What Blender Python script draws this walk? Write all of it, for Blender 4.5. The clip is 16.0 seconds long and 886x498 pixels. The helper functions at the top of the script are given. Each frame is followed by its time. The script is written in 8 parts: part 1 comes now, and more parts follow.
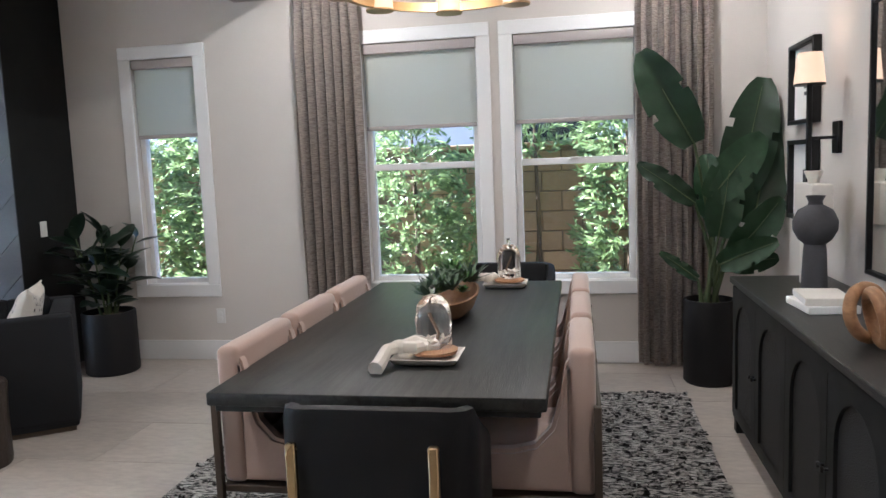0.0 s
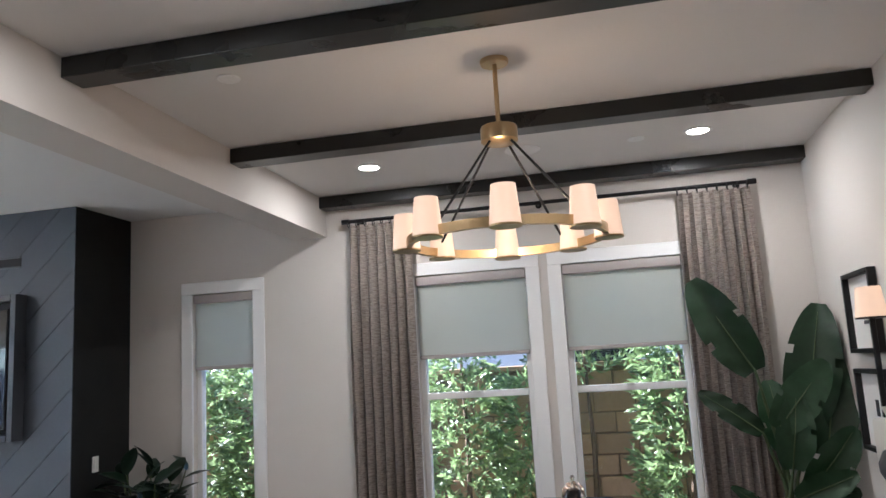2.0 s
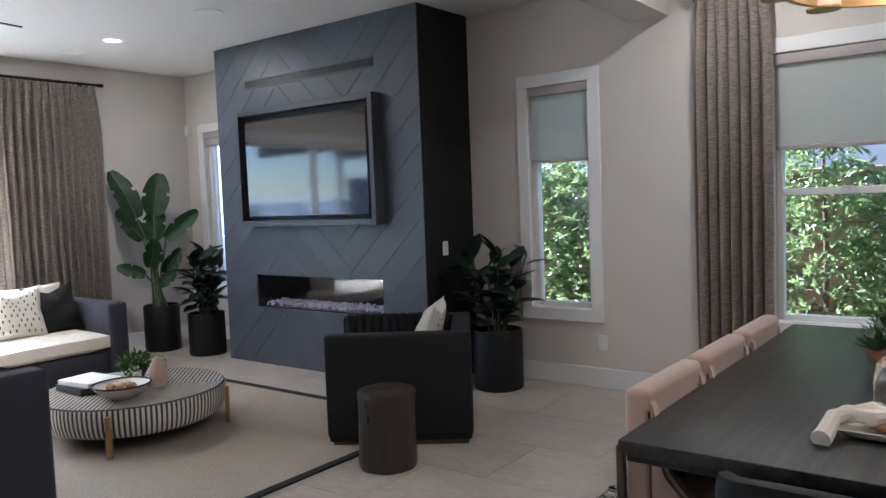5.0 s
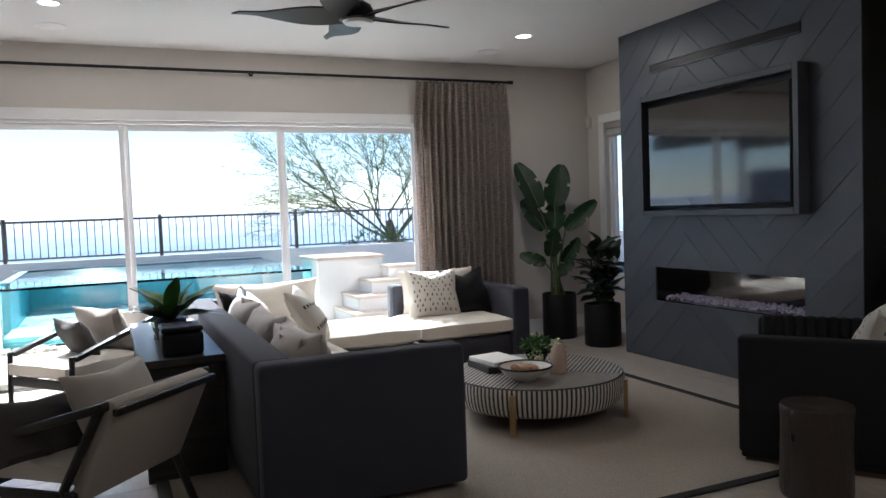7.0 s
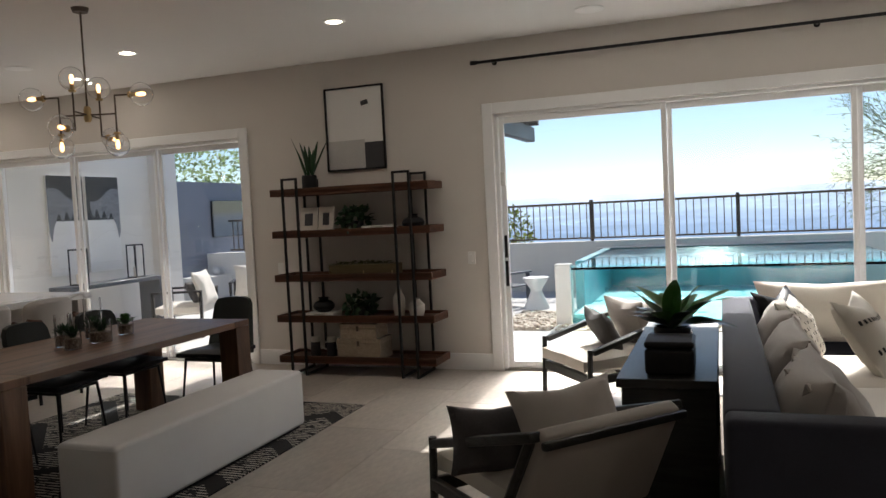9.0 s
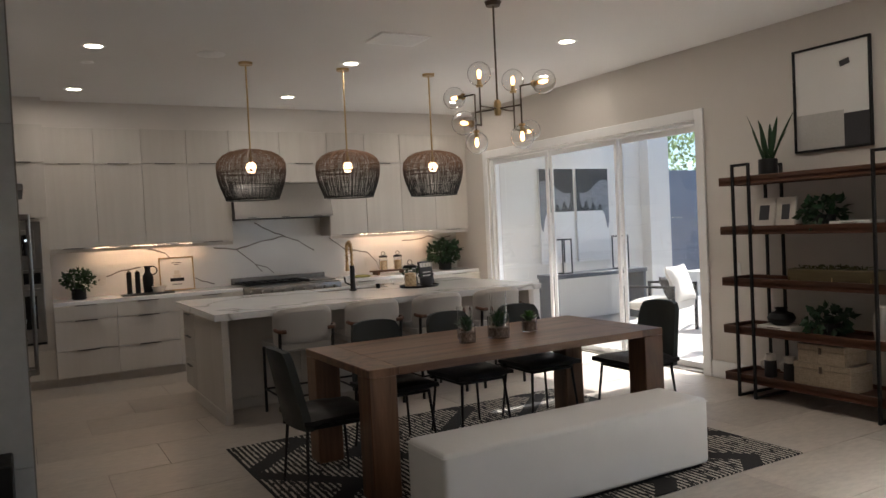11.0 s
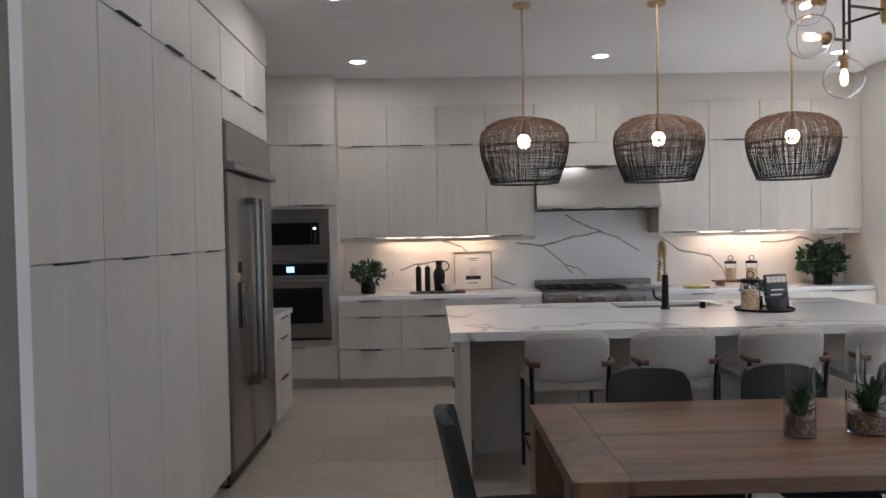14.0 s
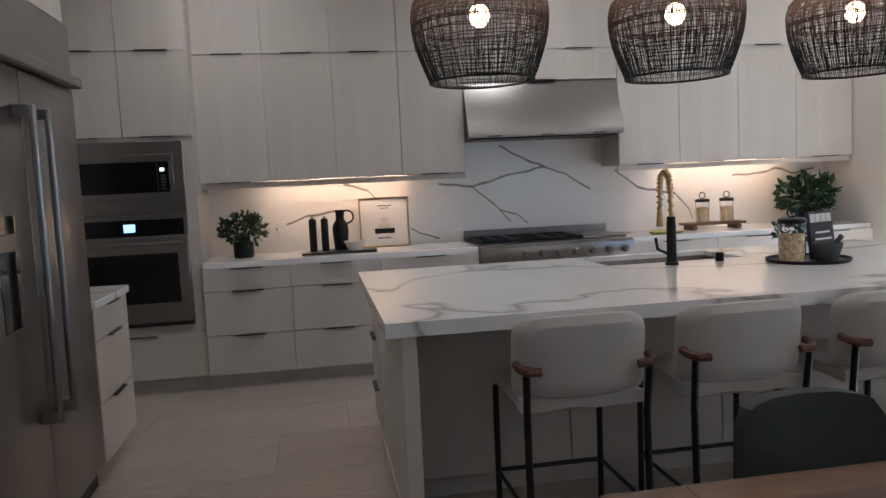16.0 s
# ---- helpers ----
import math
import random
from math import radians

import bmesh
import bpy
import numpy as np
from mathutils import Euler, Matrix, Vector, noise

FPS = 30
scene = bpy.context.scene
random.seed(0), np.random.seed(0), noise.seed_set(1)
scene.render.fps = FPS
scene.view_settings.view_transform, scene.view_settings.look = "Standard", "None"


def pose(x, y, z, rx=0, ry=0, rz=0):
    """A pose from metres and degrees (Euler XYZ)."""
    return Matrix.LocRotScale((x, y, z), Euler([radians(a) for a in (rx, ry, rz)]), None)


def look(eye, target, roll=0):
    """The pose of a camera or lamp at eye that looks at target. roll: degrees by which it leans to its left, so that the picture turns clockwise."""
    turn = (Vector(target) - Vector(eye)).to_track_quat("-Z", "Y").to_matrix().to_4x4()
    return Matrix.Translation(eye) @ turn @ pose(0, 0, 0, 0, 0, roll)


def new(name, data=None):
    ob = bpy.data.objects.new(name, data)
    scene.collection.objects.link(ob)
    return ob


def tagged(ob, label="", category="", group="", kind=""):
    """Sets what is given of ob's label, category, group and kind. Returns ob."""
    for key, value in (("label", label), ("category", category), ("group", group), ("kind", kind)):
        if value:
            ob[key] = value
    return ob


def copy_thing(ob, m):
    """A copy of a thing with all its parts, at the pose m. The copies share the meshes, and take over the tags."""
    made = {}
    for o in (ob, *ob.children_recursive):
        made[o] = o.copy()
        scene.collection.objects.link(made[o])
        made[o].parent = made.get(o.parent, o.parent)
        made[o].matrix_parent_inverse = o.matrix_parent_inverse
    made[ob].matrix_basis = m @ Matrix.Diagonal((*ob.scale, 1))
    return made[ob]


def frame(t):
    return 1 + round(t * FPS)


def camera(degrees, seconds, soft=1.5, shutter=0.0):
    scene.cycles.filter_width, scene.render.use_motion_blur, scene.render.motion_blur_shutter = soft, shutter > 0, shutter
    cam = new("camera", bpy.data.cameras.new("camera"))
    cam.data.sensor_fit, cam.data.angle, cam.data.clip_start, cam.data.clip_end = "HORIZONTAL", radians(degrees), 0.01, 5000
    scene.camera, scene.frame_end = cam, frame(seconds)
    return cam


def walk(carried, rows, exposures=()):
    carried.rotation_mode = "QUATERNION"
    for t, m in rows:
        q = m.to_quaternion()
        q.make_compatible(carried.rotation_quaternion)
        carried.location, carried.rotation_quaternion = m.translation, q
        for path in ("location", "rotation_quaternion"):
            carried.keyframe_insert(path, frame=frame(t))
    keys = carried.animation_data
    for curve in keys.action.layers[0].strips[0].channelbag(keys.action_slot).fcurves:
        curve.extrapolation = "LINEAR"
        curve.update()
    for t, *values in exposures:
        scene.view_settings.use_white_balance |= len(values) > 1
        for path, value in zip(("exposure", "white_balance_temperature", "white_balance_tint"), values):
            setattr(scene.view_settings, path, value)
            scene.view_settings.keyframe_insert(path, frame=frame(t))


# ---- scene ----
cam = camera(60.83, 16.0)
EXPOSURES = [(0, 2.7, 5400, 10), (3.0, 2.25, 5400, 10), (5.5, 2.15, 5350, 10), (7.0, 1.1, 5650, 10), (9.0, 0.45, 6300, 10), (10.0, 0.55, 6500, 10), (12.5, 1.5, 5550, 10), (15.0, 1.4, 5400, 10), (16.0, 1.3, 5450, 10)]
# seconds, x, y, z, yaw, pitch, roll
PATH = [
    (0.0, -0.139, 0.072, 1.516, 10.05, -6.48, 2.22),
    (0.5, -0.225, 0.041, 1.528, 14.78, -5.32, 2.55),
    (1.0, -0.228, 0.020, 1.605, 15.66, 0.31, 3.23),
    (1.5, -0.243, 0.020, 1.674, 14.38, 6.04, 3.29),
    (2.0, -0.254, 0.025, 1.705, 12.76, 9.00, 3.20),
    (2.5, -0.240, 0.038, 1.673, 12.01, 7.32, 2.86),
    (3.0, -0.262, 0.062, 1.615, 12.20, 2.80, 2.45),
    (5.5, -0.440, 0.261, 1.533, 44.59, -4.43, 2.65),
    (6.0, -0.451, 0.272, 1.514, 51.51, -3.44, 2.16),
    (6.5, -0.526, 0.279, 1.478, 57.55, -3.46, 1.71),
    (7.0, -0.708, 0.315, 1.470, 65.93, -2.89, 2.15),
    (7.5, -0.913, 0.419, 1.485, 76.34, -2.81, 2.41),
    (8.0, -1.070, 0.653, 1.487, 91.43, -3.92, 1.68),
    (8.5, -1.256, 0.824, 1.511, 100.16, -4.28, 2.39),
    (9.0, -1.501, 0.936, 1.551, 110.19, -2.97, 2.86),
    (9.5, -1.765, 1.074, 1.537, 122.44, -2.56, 3.19),
    (10.0, -2.064, 1.228, 1.546, 132.91, -2.41, 2.79),
    (12.5, -3.625, 0.785, 1.543, 169.86, -1.78, 2.27),
    (13.0, -3.869, 0.440, 1.511, 173.90, -2.67, 1.23),
    (13.5, -3.979, 0.067, 1.527, 176.96, -1.89, 0.46),
    (14.0, -3.951, -0.363, 1.531, 179.28, -1.29, 1.18),
    (14.5, -3.958, -0.830, 1.506, 181.03, -1.09, 1.88),
    (15.0, -3.952, -1.341, 1.506, 181.73, -1.57, 2.24),
    (15.5, -3.867, -1.822, 1.478, 178.51, -3.01, 2.66),
    (16.0, -3.816, -2.253, 1.420, 170.29, -5.14, 2.68),
]
walk(cam, [(t, pose(x, y, z, 90 + pitch, roll, yaw)) for t, x, y, z, yaw, pitch, roll in PATH], EXPOSURES)

# ---- light ----
world = bpy.data.worlds.new("world")
scene.world = world
world.use_nodes = True
sky = world.node_tree.nodes.new("ShaderNodeTexSky")
sky.sky_type, sky.sun_disc = "NISHITA", False
sky.sun_elevation, sky.sun_rotation = radians(42.8), radians(270)
sky.dust_density, sky.air_density, sky.ozone_density = 0.1, 0.85, 2.5
world.node_tree.links.new(sky.outputs[0], world.node_tree.nodes["Background"].inputs[0])
world.node_tree.nodes["Background"].inputs[1].default_value = 0.095
sun = new("sun", bpy.data.lights.new("sun", "SUN"))
sun.data.energy, sun.data.angle, sun.data.color = 5.0, radians(0.5), (1, 0.95, 0.88)
sun.matrix_world = look((-40, 0, 40), (-40 + 10, 0.12, 40 - 9.26))

# lamps of the recessed downlights
# the two at y 1.9 are unseen, added to brighten the dining space
CANS = [(0.38, 4.88), (-1.79, 4.85), (0.38, 1.9), (-1.79, 1.9), (-7.0, 4.03), (-7.02, 1.97), (-6.98, 0.02), (-6.98, -1.93), (-6.99, -4.03),
        (-3.32, -5.38), (-3.29, -7.29), (-5.5, -7.23), (-5.52, -5.39), (-7.68, -5.27), (-7.68, -7.23)]
for x, y in CANS:
    lamp = new("downlight_lamp", bpy.data.lights.new("downlight_lamp", "AREA"))
    lamp.data.shape, lamp.data.size, lamp.data.energy, lamp.data.color = "DISK", 0.12, 3.2 if x > -2.4 else 4.5 if y > 0 else 2.0, (1.0, 0.88, 0.74)
    lamp.matrix_world = pose(x, y, 3.088)

# the bulbs of the ring chandelier and of the wall sconce
for at, watts in (((-0.68, 3.33, 2.30), 1.6), ((1.007, 4.17, 1.92), 0.5)):
    lamp = new("shade_lamp", bpy.data.lights.new("shade_lamp", "POINT"))
    lamp.data.energy, lamp.data.color, lamp.data.shadow_soft_size = watts, (1.0, 0.66, 0.40), 0.05
    lamp.matrix_world = pose(*at)

# ---- materials ----
def nodes_of(name):
    m = bpy.data.materials.new(name)
    m.use_nodes = True
    return m, m.node_tree.nodes, m.node_tree.links, m.node_tree.nodes["Principled BSDF"]


def ramp(ns, stops):
    r = ns.new("ShaderNodeValToRGB")
    while len(r.color_ramp.elements) < len(stops):
        r.color_ramp.elements.new(0.5)
    for e, (p, c) in zip(r.color_ramp.elements, stops):
        e.position, e.color = p, (*c, 1)
    return r


def coords(ns, ls, scale=(1, 1, 1), rot=(0, 0, 0)):
    tc, mp = ns.new("ShaderNodeTexCoord"), ns.new("ShaderNodeMapping")
    mp.inputs["Scale"].default_value = scale
    mp.inputs["Rotation"].default_value = rot
    ls.new(tc.outputs["Object"], mp.inputs[0])
    return mp.outputs[0]


def noise_tex(ns, ls, vec, scale, detail=4, rough=0.55, distort=0.0):
    n = ns.new("ShaderNodeTexNoise")
    n.inputs["Scale"].default_value, n.inputs["Detail"].default_value = scale, detail
    n.inputs["Roughness"].default_value, n.inputs["Distortion"].default_value = rough, distort
    ls.new(vec, n.inputs["Vector"])
    return n.outputs["Fac"]


def bump_to(ns, ls, bsdf, height, strength, dist=0.005):
    b = ns.new("ShaderNodeBump")
    b.inputs["Strength"].default_value, b.inputs["Distance"].default_value = strength, dist
    ls.new(height, b.inputs["Height"])
    ls.new(b.outputs[0], bsdf.inputs["Normal"])


def mixc(ns, ls, fac, a, b, mode="MIX"):
    x = ns.new("ShaderNodeMix")
    x.data_type, x.blend_type = "RGBA", mode
    for sock, v in ((x.inputs[0], fac), (x.inputs[6], a), (x.inputs[7], b)):
        if isinstance(v, (int, float)):
            sock.default_value = v
        elif isinstance(v, tuple):
            sock.default_value = (*v, 1)
        else:
            ls.new(v, sock)
    return x.outputs[2]


def surface(name, col, rough=0.6, metal=0.0, vary=0.12, big=2.0, fine=60.0, bump=0.15, stretch=(1, 1, 1), dist=0.003, rvar=0.1, sheen=0.0, coat=0.0, per=0.0, gloss=0.5):
    """Colour with blotches and a fine grain, some relief and uneven gloss."""
    m, ns, ls, b = nodes_of(name)
    vec = coords(ns, ls, stretch)
    n1, n2 = noise_tex(ns, ls, vec, big, 4), noise_tex(ns, ls, vec, fine, 5, 0.65)
    lo, hi = tuple(c * (1 - vary) for c in col), tuple(min(1, c * (1 + vary)) for c in col)
    r1, r2 = ramp(ns, [(0.3, lo), (0.7, hi)]), ramp(ns, [(0.3, lo), (0.7, hi)])
    ls.new(n1, r1.inputs[0]), ls.new(n2, r2.inputs[0])
    out = mixc(ns, ls, 0.5, r1.outputs[0], r2.outputs[0])
    if per:
        oi = ns.new("ShaderNodeObjectInfo")
        k = ramp(ns, [(0, (1 - per,) * 3), (1, (1, 1, 1))])
        ls.new(oi.outputs["Random"], k.inputs[0])
        out = mixc(ns, ls, 1.0, out, k.outputs[0], "MULTIPLY")
    ls.new(out, b.inputs["Base Color"])
    rr = ramp(ns, [(0.3, (max(0.02, rough - rvar),) * 3), (0.7, (min(1, rough + rvar),) * 3)])
    ls.new(n1, rr.inputs[0]), ls.new(rr.outputs[0], b.inputs["Roughness"])
    b.inputs["Specular IOR Level"].default_value = gloss
    b.inputs["Metallic"].default_value = metal
    b.inputs["Sheen Weight"].default_value, b.inputs["Coat Weight"].default_value = sheen, coat
    if bump:
        bump_to(ns, ls, b, n2, bump, dist)
    return m


def wood(name, dark, light, rough=0.45, axis=0, scale=9.0, bump=0.25, per=0.15, streak=0.75):
    """Long grain along one local axis."""
    m, ns, ls, b = nodes_of(name)
    st = [1.0, 1.0, 1.0]
    st[axis] = 0.07
    vec = coords(ns, ls, tuple(st))
    n1 = noise_tex(ns, ls, vec, scale, 6, 0.6, 1.2)
    n2 = noise_tex(ns, ls, vec, scale * 9, 5, 0.7)
    mid = tuple((a + c) / 2 for a, c in zip(dark, light))
    r1 = ramp(ns, [(0.3, dark), (0.5, mid), (0.72, light)])
    ls.new(n1, r1.inputs[0])
    r2 = ramp(ns, [(0.35, (streak,) * 3), (0.6, (1, 1, 1))])
    ls.new(n2, r2.inputs[0])
    out = mixc(ns, ls, 0.8, r1.outputs[0], r2.outputs[0], "MULTIPLY")
    if per:
        oi = ns.new("ShaderNodeObjectInfo")
        k = ramp(ns, [(0, (1 - per,) * 3), (1, (1, 1, 1))])
        ls.new(oi.outputs["Random"], k.inputs[0])
        out = mixc(ns, ls, 1.0, out, k.outputs[0], "MULTIPLY")
    ls.new(out, b.inputs["Base Color"])
    b.inputs["Roughness"].default_value = rough
    bump_to(ns, ls, b, n2, bump, 0.002)
    return m


def woven(name, a, c, sx=260.0, sz=260.0, rough=0.9, slub=0.5, bump=0.4):
    """Cloth with horizontal slubs over a weave."""
    m, ns, ls, b = nodes_of(name)
    n1 = noise_tex(ns, ls, coords(ns, ls, (0.12, 0.12, 1)), sz, 3, 0.6)
    n2 = noise_tex(ns, ls, coords(ns, ls, (1, 1, 0.1)), sx, 3, 0.6)
    n3 = noise_tex(ns, ls, coords(ns, ls), 3, 3)
    mx = ns.new("ShaderNodeMath")
    mx.operation = "MULTIPLY_ADD"
    ls.new(n1, mx.inputs[0])
    mx.inputs[1].default_value = slub
    mm = ns.new("ShaderNodeMath")
    mm.operation = "MULTIPLY"
    ls.new(n2, mm.inputs[0])
    mm.inputs[1].default_value = 1 - slub
    ls.new(mm.outputs[0], mx.inputs[2])
    r = ramp(ns, [(0.36, a), (0.62, c)])
    ls.new(mx.outputs[0], r.inputs[0])
    k = ramp(ns, [(0.3, (0.88, 0.88, 0.88)), (0.7, (1, 1, 1))])
    ls.new(n3, k.inputs[0])
    ls.new(mixc(ns, ls, 1.0, r.outputs[0], k.outputs[0], "MULTIPLY"), b.inputs["Base Color"])
    b.inputs["Roughness"].default_value, b.inputs["Sheen Weight"].default_value = rough, 0.15
    bump_to(ns, ls, b, mx.outputs[0], bump, 0.002)
    return m


def shining(name, col, strength, base=(0.8, 0.8, 0.8)):
    m, ns, ls, b = nodes_of(name)
    b.inputs["Base Color"].default_value = (*base, 1)
    b.inputs["Emission Color"].default_value, b.inputs["Emission Strength"].default_value = (*col, 1), strength
    return m


def glass(name, tint=(1, 1, 1), rough=0.0, ior=1.45):
    m, ns, ls, b = nodes_of(name)
    b.inputs["Base Color"].default_value = (*tint, 1)
    b.inputs["Transmission Weight"].default_value, b.inputs["Roughness"].default_value, b.inputs["IOR"].default_value = 1, rough, ior
    return m


def striped(name, a, c, axis=0, period=0.024, duty=0.5, wob=0.0, rough=0.5, bump=0.2):
    """Stripes across one local axis."""
    m, ns, ls, b = nodes_of(name)
    vec = coords(ns, ls)
    sep = ns.new("ShaderNodeSeparateXYZ")
    ls.new(vec, sep.inputs[0])
    k = ns.new("ShaderNodeMath")
    k.operation = "DIVIDE"
    ls.new(sep.outputs[axis], k.inputs[0])
    k.inputs[1].default_value = period
    ad = ns.new("ShaderNodeMath")
    ad.operation = "MULTIPLY_ADD"
    ls.new(noise_tex(ns, ls, vec, 40, 3), ad.inputs[0])
    ad.inputs[1].default_value = wob
    ls.new(k.outputs[0], ad.inputs[2])
    fr = ns.new("ShaderNodeMath")
    fr.operation = "FRACT"
    ls.new(ad.outputs[0], fr.inputs[0])
    r = ramp(ns, [(duty - 0.06, a), (duty + 0.06, c)])
    ls.new(fr.outputs[0], r.inputs[0])
    n = noise_tex(ns, ls, vec, 30, 4)
    kk = ramp(ns, [(0.3, (0.75, 0.75, 0.75)), (0.7, (1, 1, 1))])
    ls.new(n, kk.inputs[0])
    ls.new(mixc(ns, ls, 0.8, r.outputs[0], kk.outputs[0], "MULTIPLY"), b.inputs["Base Color"])
    b.inputs["Roughness"].default_value = rough
    bump_to(ns, ls, b, n, bump, 0.003)
    return m


def dashed_rug(name, dark, pale, period):
    """Pale dashes in rows across a dark weave, left out in zigzag bands."""
    m, ns, ls, b = nodes_of(name)
    vec = coords(ns, ls)
    sep = ns.new("ShaderNodeSeparateXYZ")
    ls.new(vec, sep.inputs[0])

    def calc(op, a, c=0.0, d=0.0):
        n = ns.new("ShaderNodeMath")
        n.operation = op
        for sock, v in zip(n.inputs, (a, c, d)):
            if isinstance(v, (int, float)):
                sock.default_value = v
            else:
                ls.new(v, sock)
        return n.outputs[0]

    n = noise_tex(ns, ls, vec, 55, 3)
    row = calc("FRACT", calc("MULTIPLY_ADD", n, 0.5, calc("DIVIDE", sep.outputs[0], period)))
    line = calc("LESS_THAN", row, 0.42)
    zig = calc("ABSOLUTE", calc("SUBTRACT", calc("FRACT", calc("DIVIDE", sep.outputs[1], 1.1)), 0.5))
    band = calc("GREATER_THAN", calc("FRACT", calc("MULTIPLY_ADD", zig, 1.5, calc("DIVIDE", sep.outputs[0], 0.72))), 0.24)
    thread = calc("GREATER_THAN", noise_tex(ns, ls, coords(ns, ls, (1, 0.35, 1)), 38, 2), 0.42)
    ls.new(mixc(ns, ls, calc("MULTIPLY", calc("MULTIPLY", line, band), thread), dark, pale), b.inputs["Base Color"])
    b.inputs["Roughness"].default_value = 0.95
    bump_to(ns, ls, b, n, 0.7, 0.004)
    return m


def marble(name):
    m, ns, ls, b = nodes_of(name)
    vec = coords(ns, ls, (1, 1, 1), (0.3, 0.2, 0.5))
    n = noise_tex(ns, ls, vec, 0.7, 4, 0.45, 0.4)
    d = ns.new("ShaderNodeMath")
    d.operation = "SUBTRACT"
    ls.new(n, d.inputs[0])
    d.inputs[1].default_value = 0.5
    ab = ns.new("ShaderNodeMath")
    ab.operation = "ABSOLUTE"
    ls.new(d.outputs[0], ab.inputs[0])
    r = ramp(ns, [(0.0, (0.42, 0.41, 0.40)), (0.008, (0.72, 0.71, 0.70)), (0.02, (0.83, 0.83, 0.82))])
    ls.new(ab.outputs[0], r.inputs[0])
    n2 = noise_tex(ns, ls, vec, 3, 4)
    k = ramp(ns, [(0.3, (0.93, 0.93, 0.94)), (0.7, (1, 1, 1))])
    ls.new(n2, k.inputs[0])
    ls.new(mixc(ns, ls, 1.0, r.outputs[0], k.outputs[0], "MULTIPLY"), b.inputs["Base Color"])
    b.inputs["Roughness"].default_value = 0.14
    return m


def pattern(name, ground, ink, sx, sz, size=0.36, rough=0.9):
    """Short printed dashes in rows on cloth."""
    m, ns, ls, b = nodes_of(name)
    br = ns.new("ShaderNodeTexBrick")
    ls.new(coords(ns, ls, (sx, sz, 1)), br.inputs["Vector"])
    br.inputs["Color1"].default_value = br.inputs["Color2"].default_value = (*ink, 1)
    br.inputs["Mortar"].default_value = (*ground, 1)
    br.inputs["Scale"].default_value, br.inputs["Mortar Size"].default_value = 1.0, size
    br.inputs["Brick Width"].default_value, br.inputs["Row Height"].default_value = 1.0, 1.2
    n = noise_tex(ns, ls, coords(ns, ls), 90, 4)
    k = ramp(ns, [(0.3, (0.85, 0.85, 0.85)), (0.7, (1, 1, 1))])
    ls.new(n, k.inputs[0])
    ls.new(mixc(ns, ls, 1.0, br.outputs[0], k.outputs[0], "MULTIPLY"), b.inputs["Base Color"])
    b.inputs["Roughness"].default_value = rough
    bump_to(ns, ls, b, n, 0.3, 0.002)
    return m


def flecked(name, cols, scale=70, stretch=(1, 1, 1), rough=0.95, bump=0.8, dist=0.01):
    """Many short yarn ends or chips of several colours."""
    m, ns, ls, b = nodes_of(name)
    n = noise_tex(ns, ls, coords(ns, ls, stretch), scale, 3, 0.6)
    r = ramp(ns, [(0.34 + 0.32 * i / max(1, len(cols) - 1), c) for i, c in enumerate(cols)])
    ls.new(n, r.inputs[0])
    ls.new(r.outputs[0], b.inputs["Base Color"])
    b.inputs["Roughness"].default_value = rough
    bump_to(ns, ls, b, n, bump, dist)
    return m


def leafy(name, col, rough=0.4, vary=0.4, thin=0.0):
    m, ns, ls, b = nodes_of(name)
    geo = ns.new("ShaderNodeNewGeometry")
    r = ramp(ns, [(0, tuple(c * (1 - vary) for c in col)), (1, tuple(c * (1 + vary) for c in col))])
    ls.new(geo.outputs["Random Per Island"], r.inputs[0])
    n = noise_tex(ns, ls, coords(ns, ls), 25, 3)
    k = ramp(ns, [(0.3, (0.7, 0.7, 0.7)), (0.7, (1, 1, 1))])
    ls.new(n, k.inputs[0])
    ls.new(mixc(ns, ls, 1.0, r.outputs[0], k.outputs[0], "MULTIPLY"), b.inputs["Base Color"])
    b.inputs["Roughness"].default_value = rough
    if thin:
        tr, mx = ns.new("ShaderNodeBsdfTranslucent"), ns.new("ShaderNodeMixShader")
        ls.new(r.outputs[0], tr.inputs[0])
        mx.inputs[0].default_value = thin
        ls.new(b.outputs[0], mx.inputs[1]), ls.new(tr.outputs[0], mx.inputs[2]), ls.new(mx.outputs[0], ns["Material Output"].inputs[0])
    return m


WALL = surface("greige wall paint", (0.64, 0.60, 0.56), 0.85, vary=0.03, big=0.7, fine=120, bump=0.08)
WHITE = surface("white trim paint", (0.82, 0.82, 0.82), 0.45, vary=0.02, fine=40, bump=0.03)
CEIL = surface("ceiling paint", (0.74, 0.73, 0.72), 0.9, vary=0.02, fine=90, bump=0.06)
TILE = surface("beige stone tile", (0.46, 0.41, 0.36), 0.36, vary=0.26, big=1.3, fine=11, bump=0.03, stretch=(1, 2.6, 1), per=0.16)
GROUT = surface("grout", (0.24, 0.22, 0.20), 0.9, vary=0.1)
SLATE = surface("slate blue painted board", (0.075, 0.088, 0.112), 0.42, vary=0.12, big=3, fine=50, bump=0.05, per=0.12)
BLACKP = surface("black green paint", (0.012, 0.013, 0.013), 0.55, gloss=0.25, vary=0.1, bump=0.05)
BEAM = surface("black satin beam", (0.014, 0.015, 0.015), 0.33, vary=0.2, big=2, fine=40, bump=0.05)
BLACKM = surface("black metal", (0.02, 0.02, 0.021), 0.4, 0.6, vary=0.15, bump=0.03)
BRASS = surface("aged brass", (0.50, 0.36, 0.19), 0.32, 1.0, vary=0.08, bump=0.02)
STEEL = surface("brushed steel", (0.30, 0.285, 0.275), 0.30, 1.0, vary=0.05, big=2, fine=60, bump=0.02, stretch=(1, 1, 0.05), rvar=0.04)
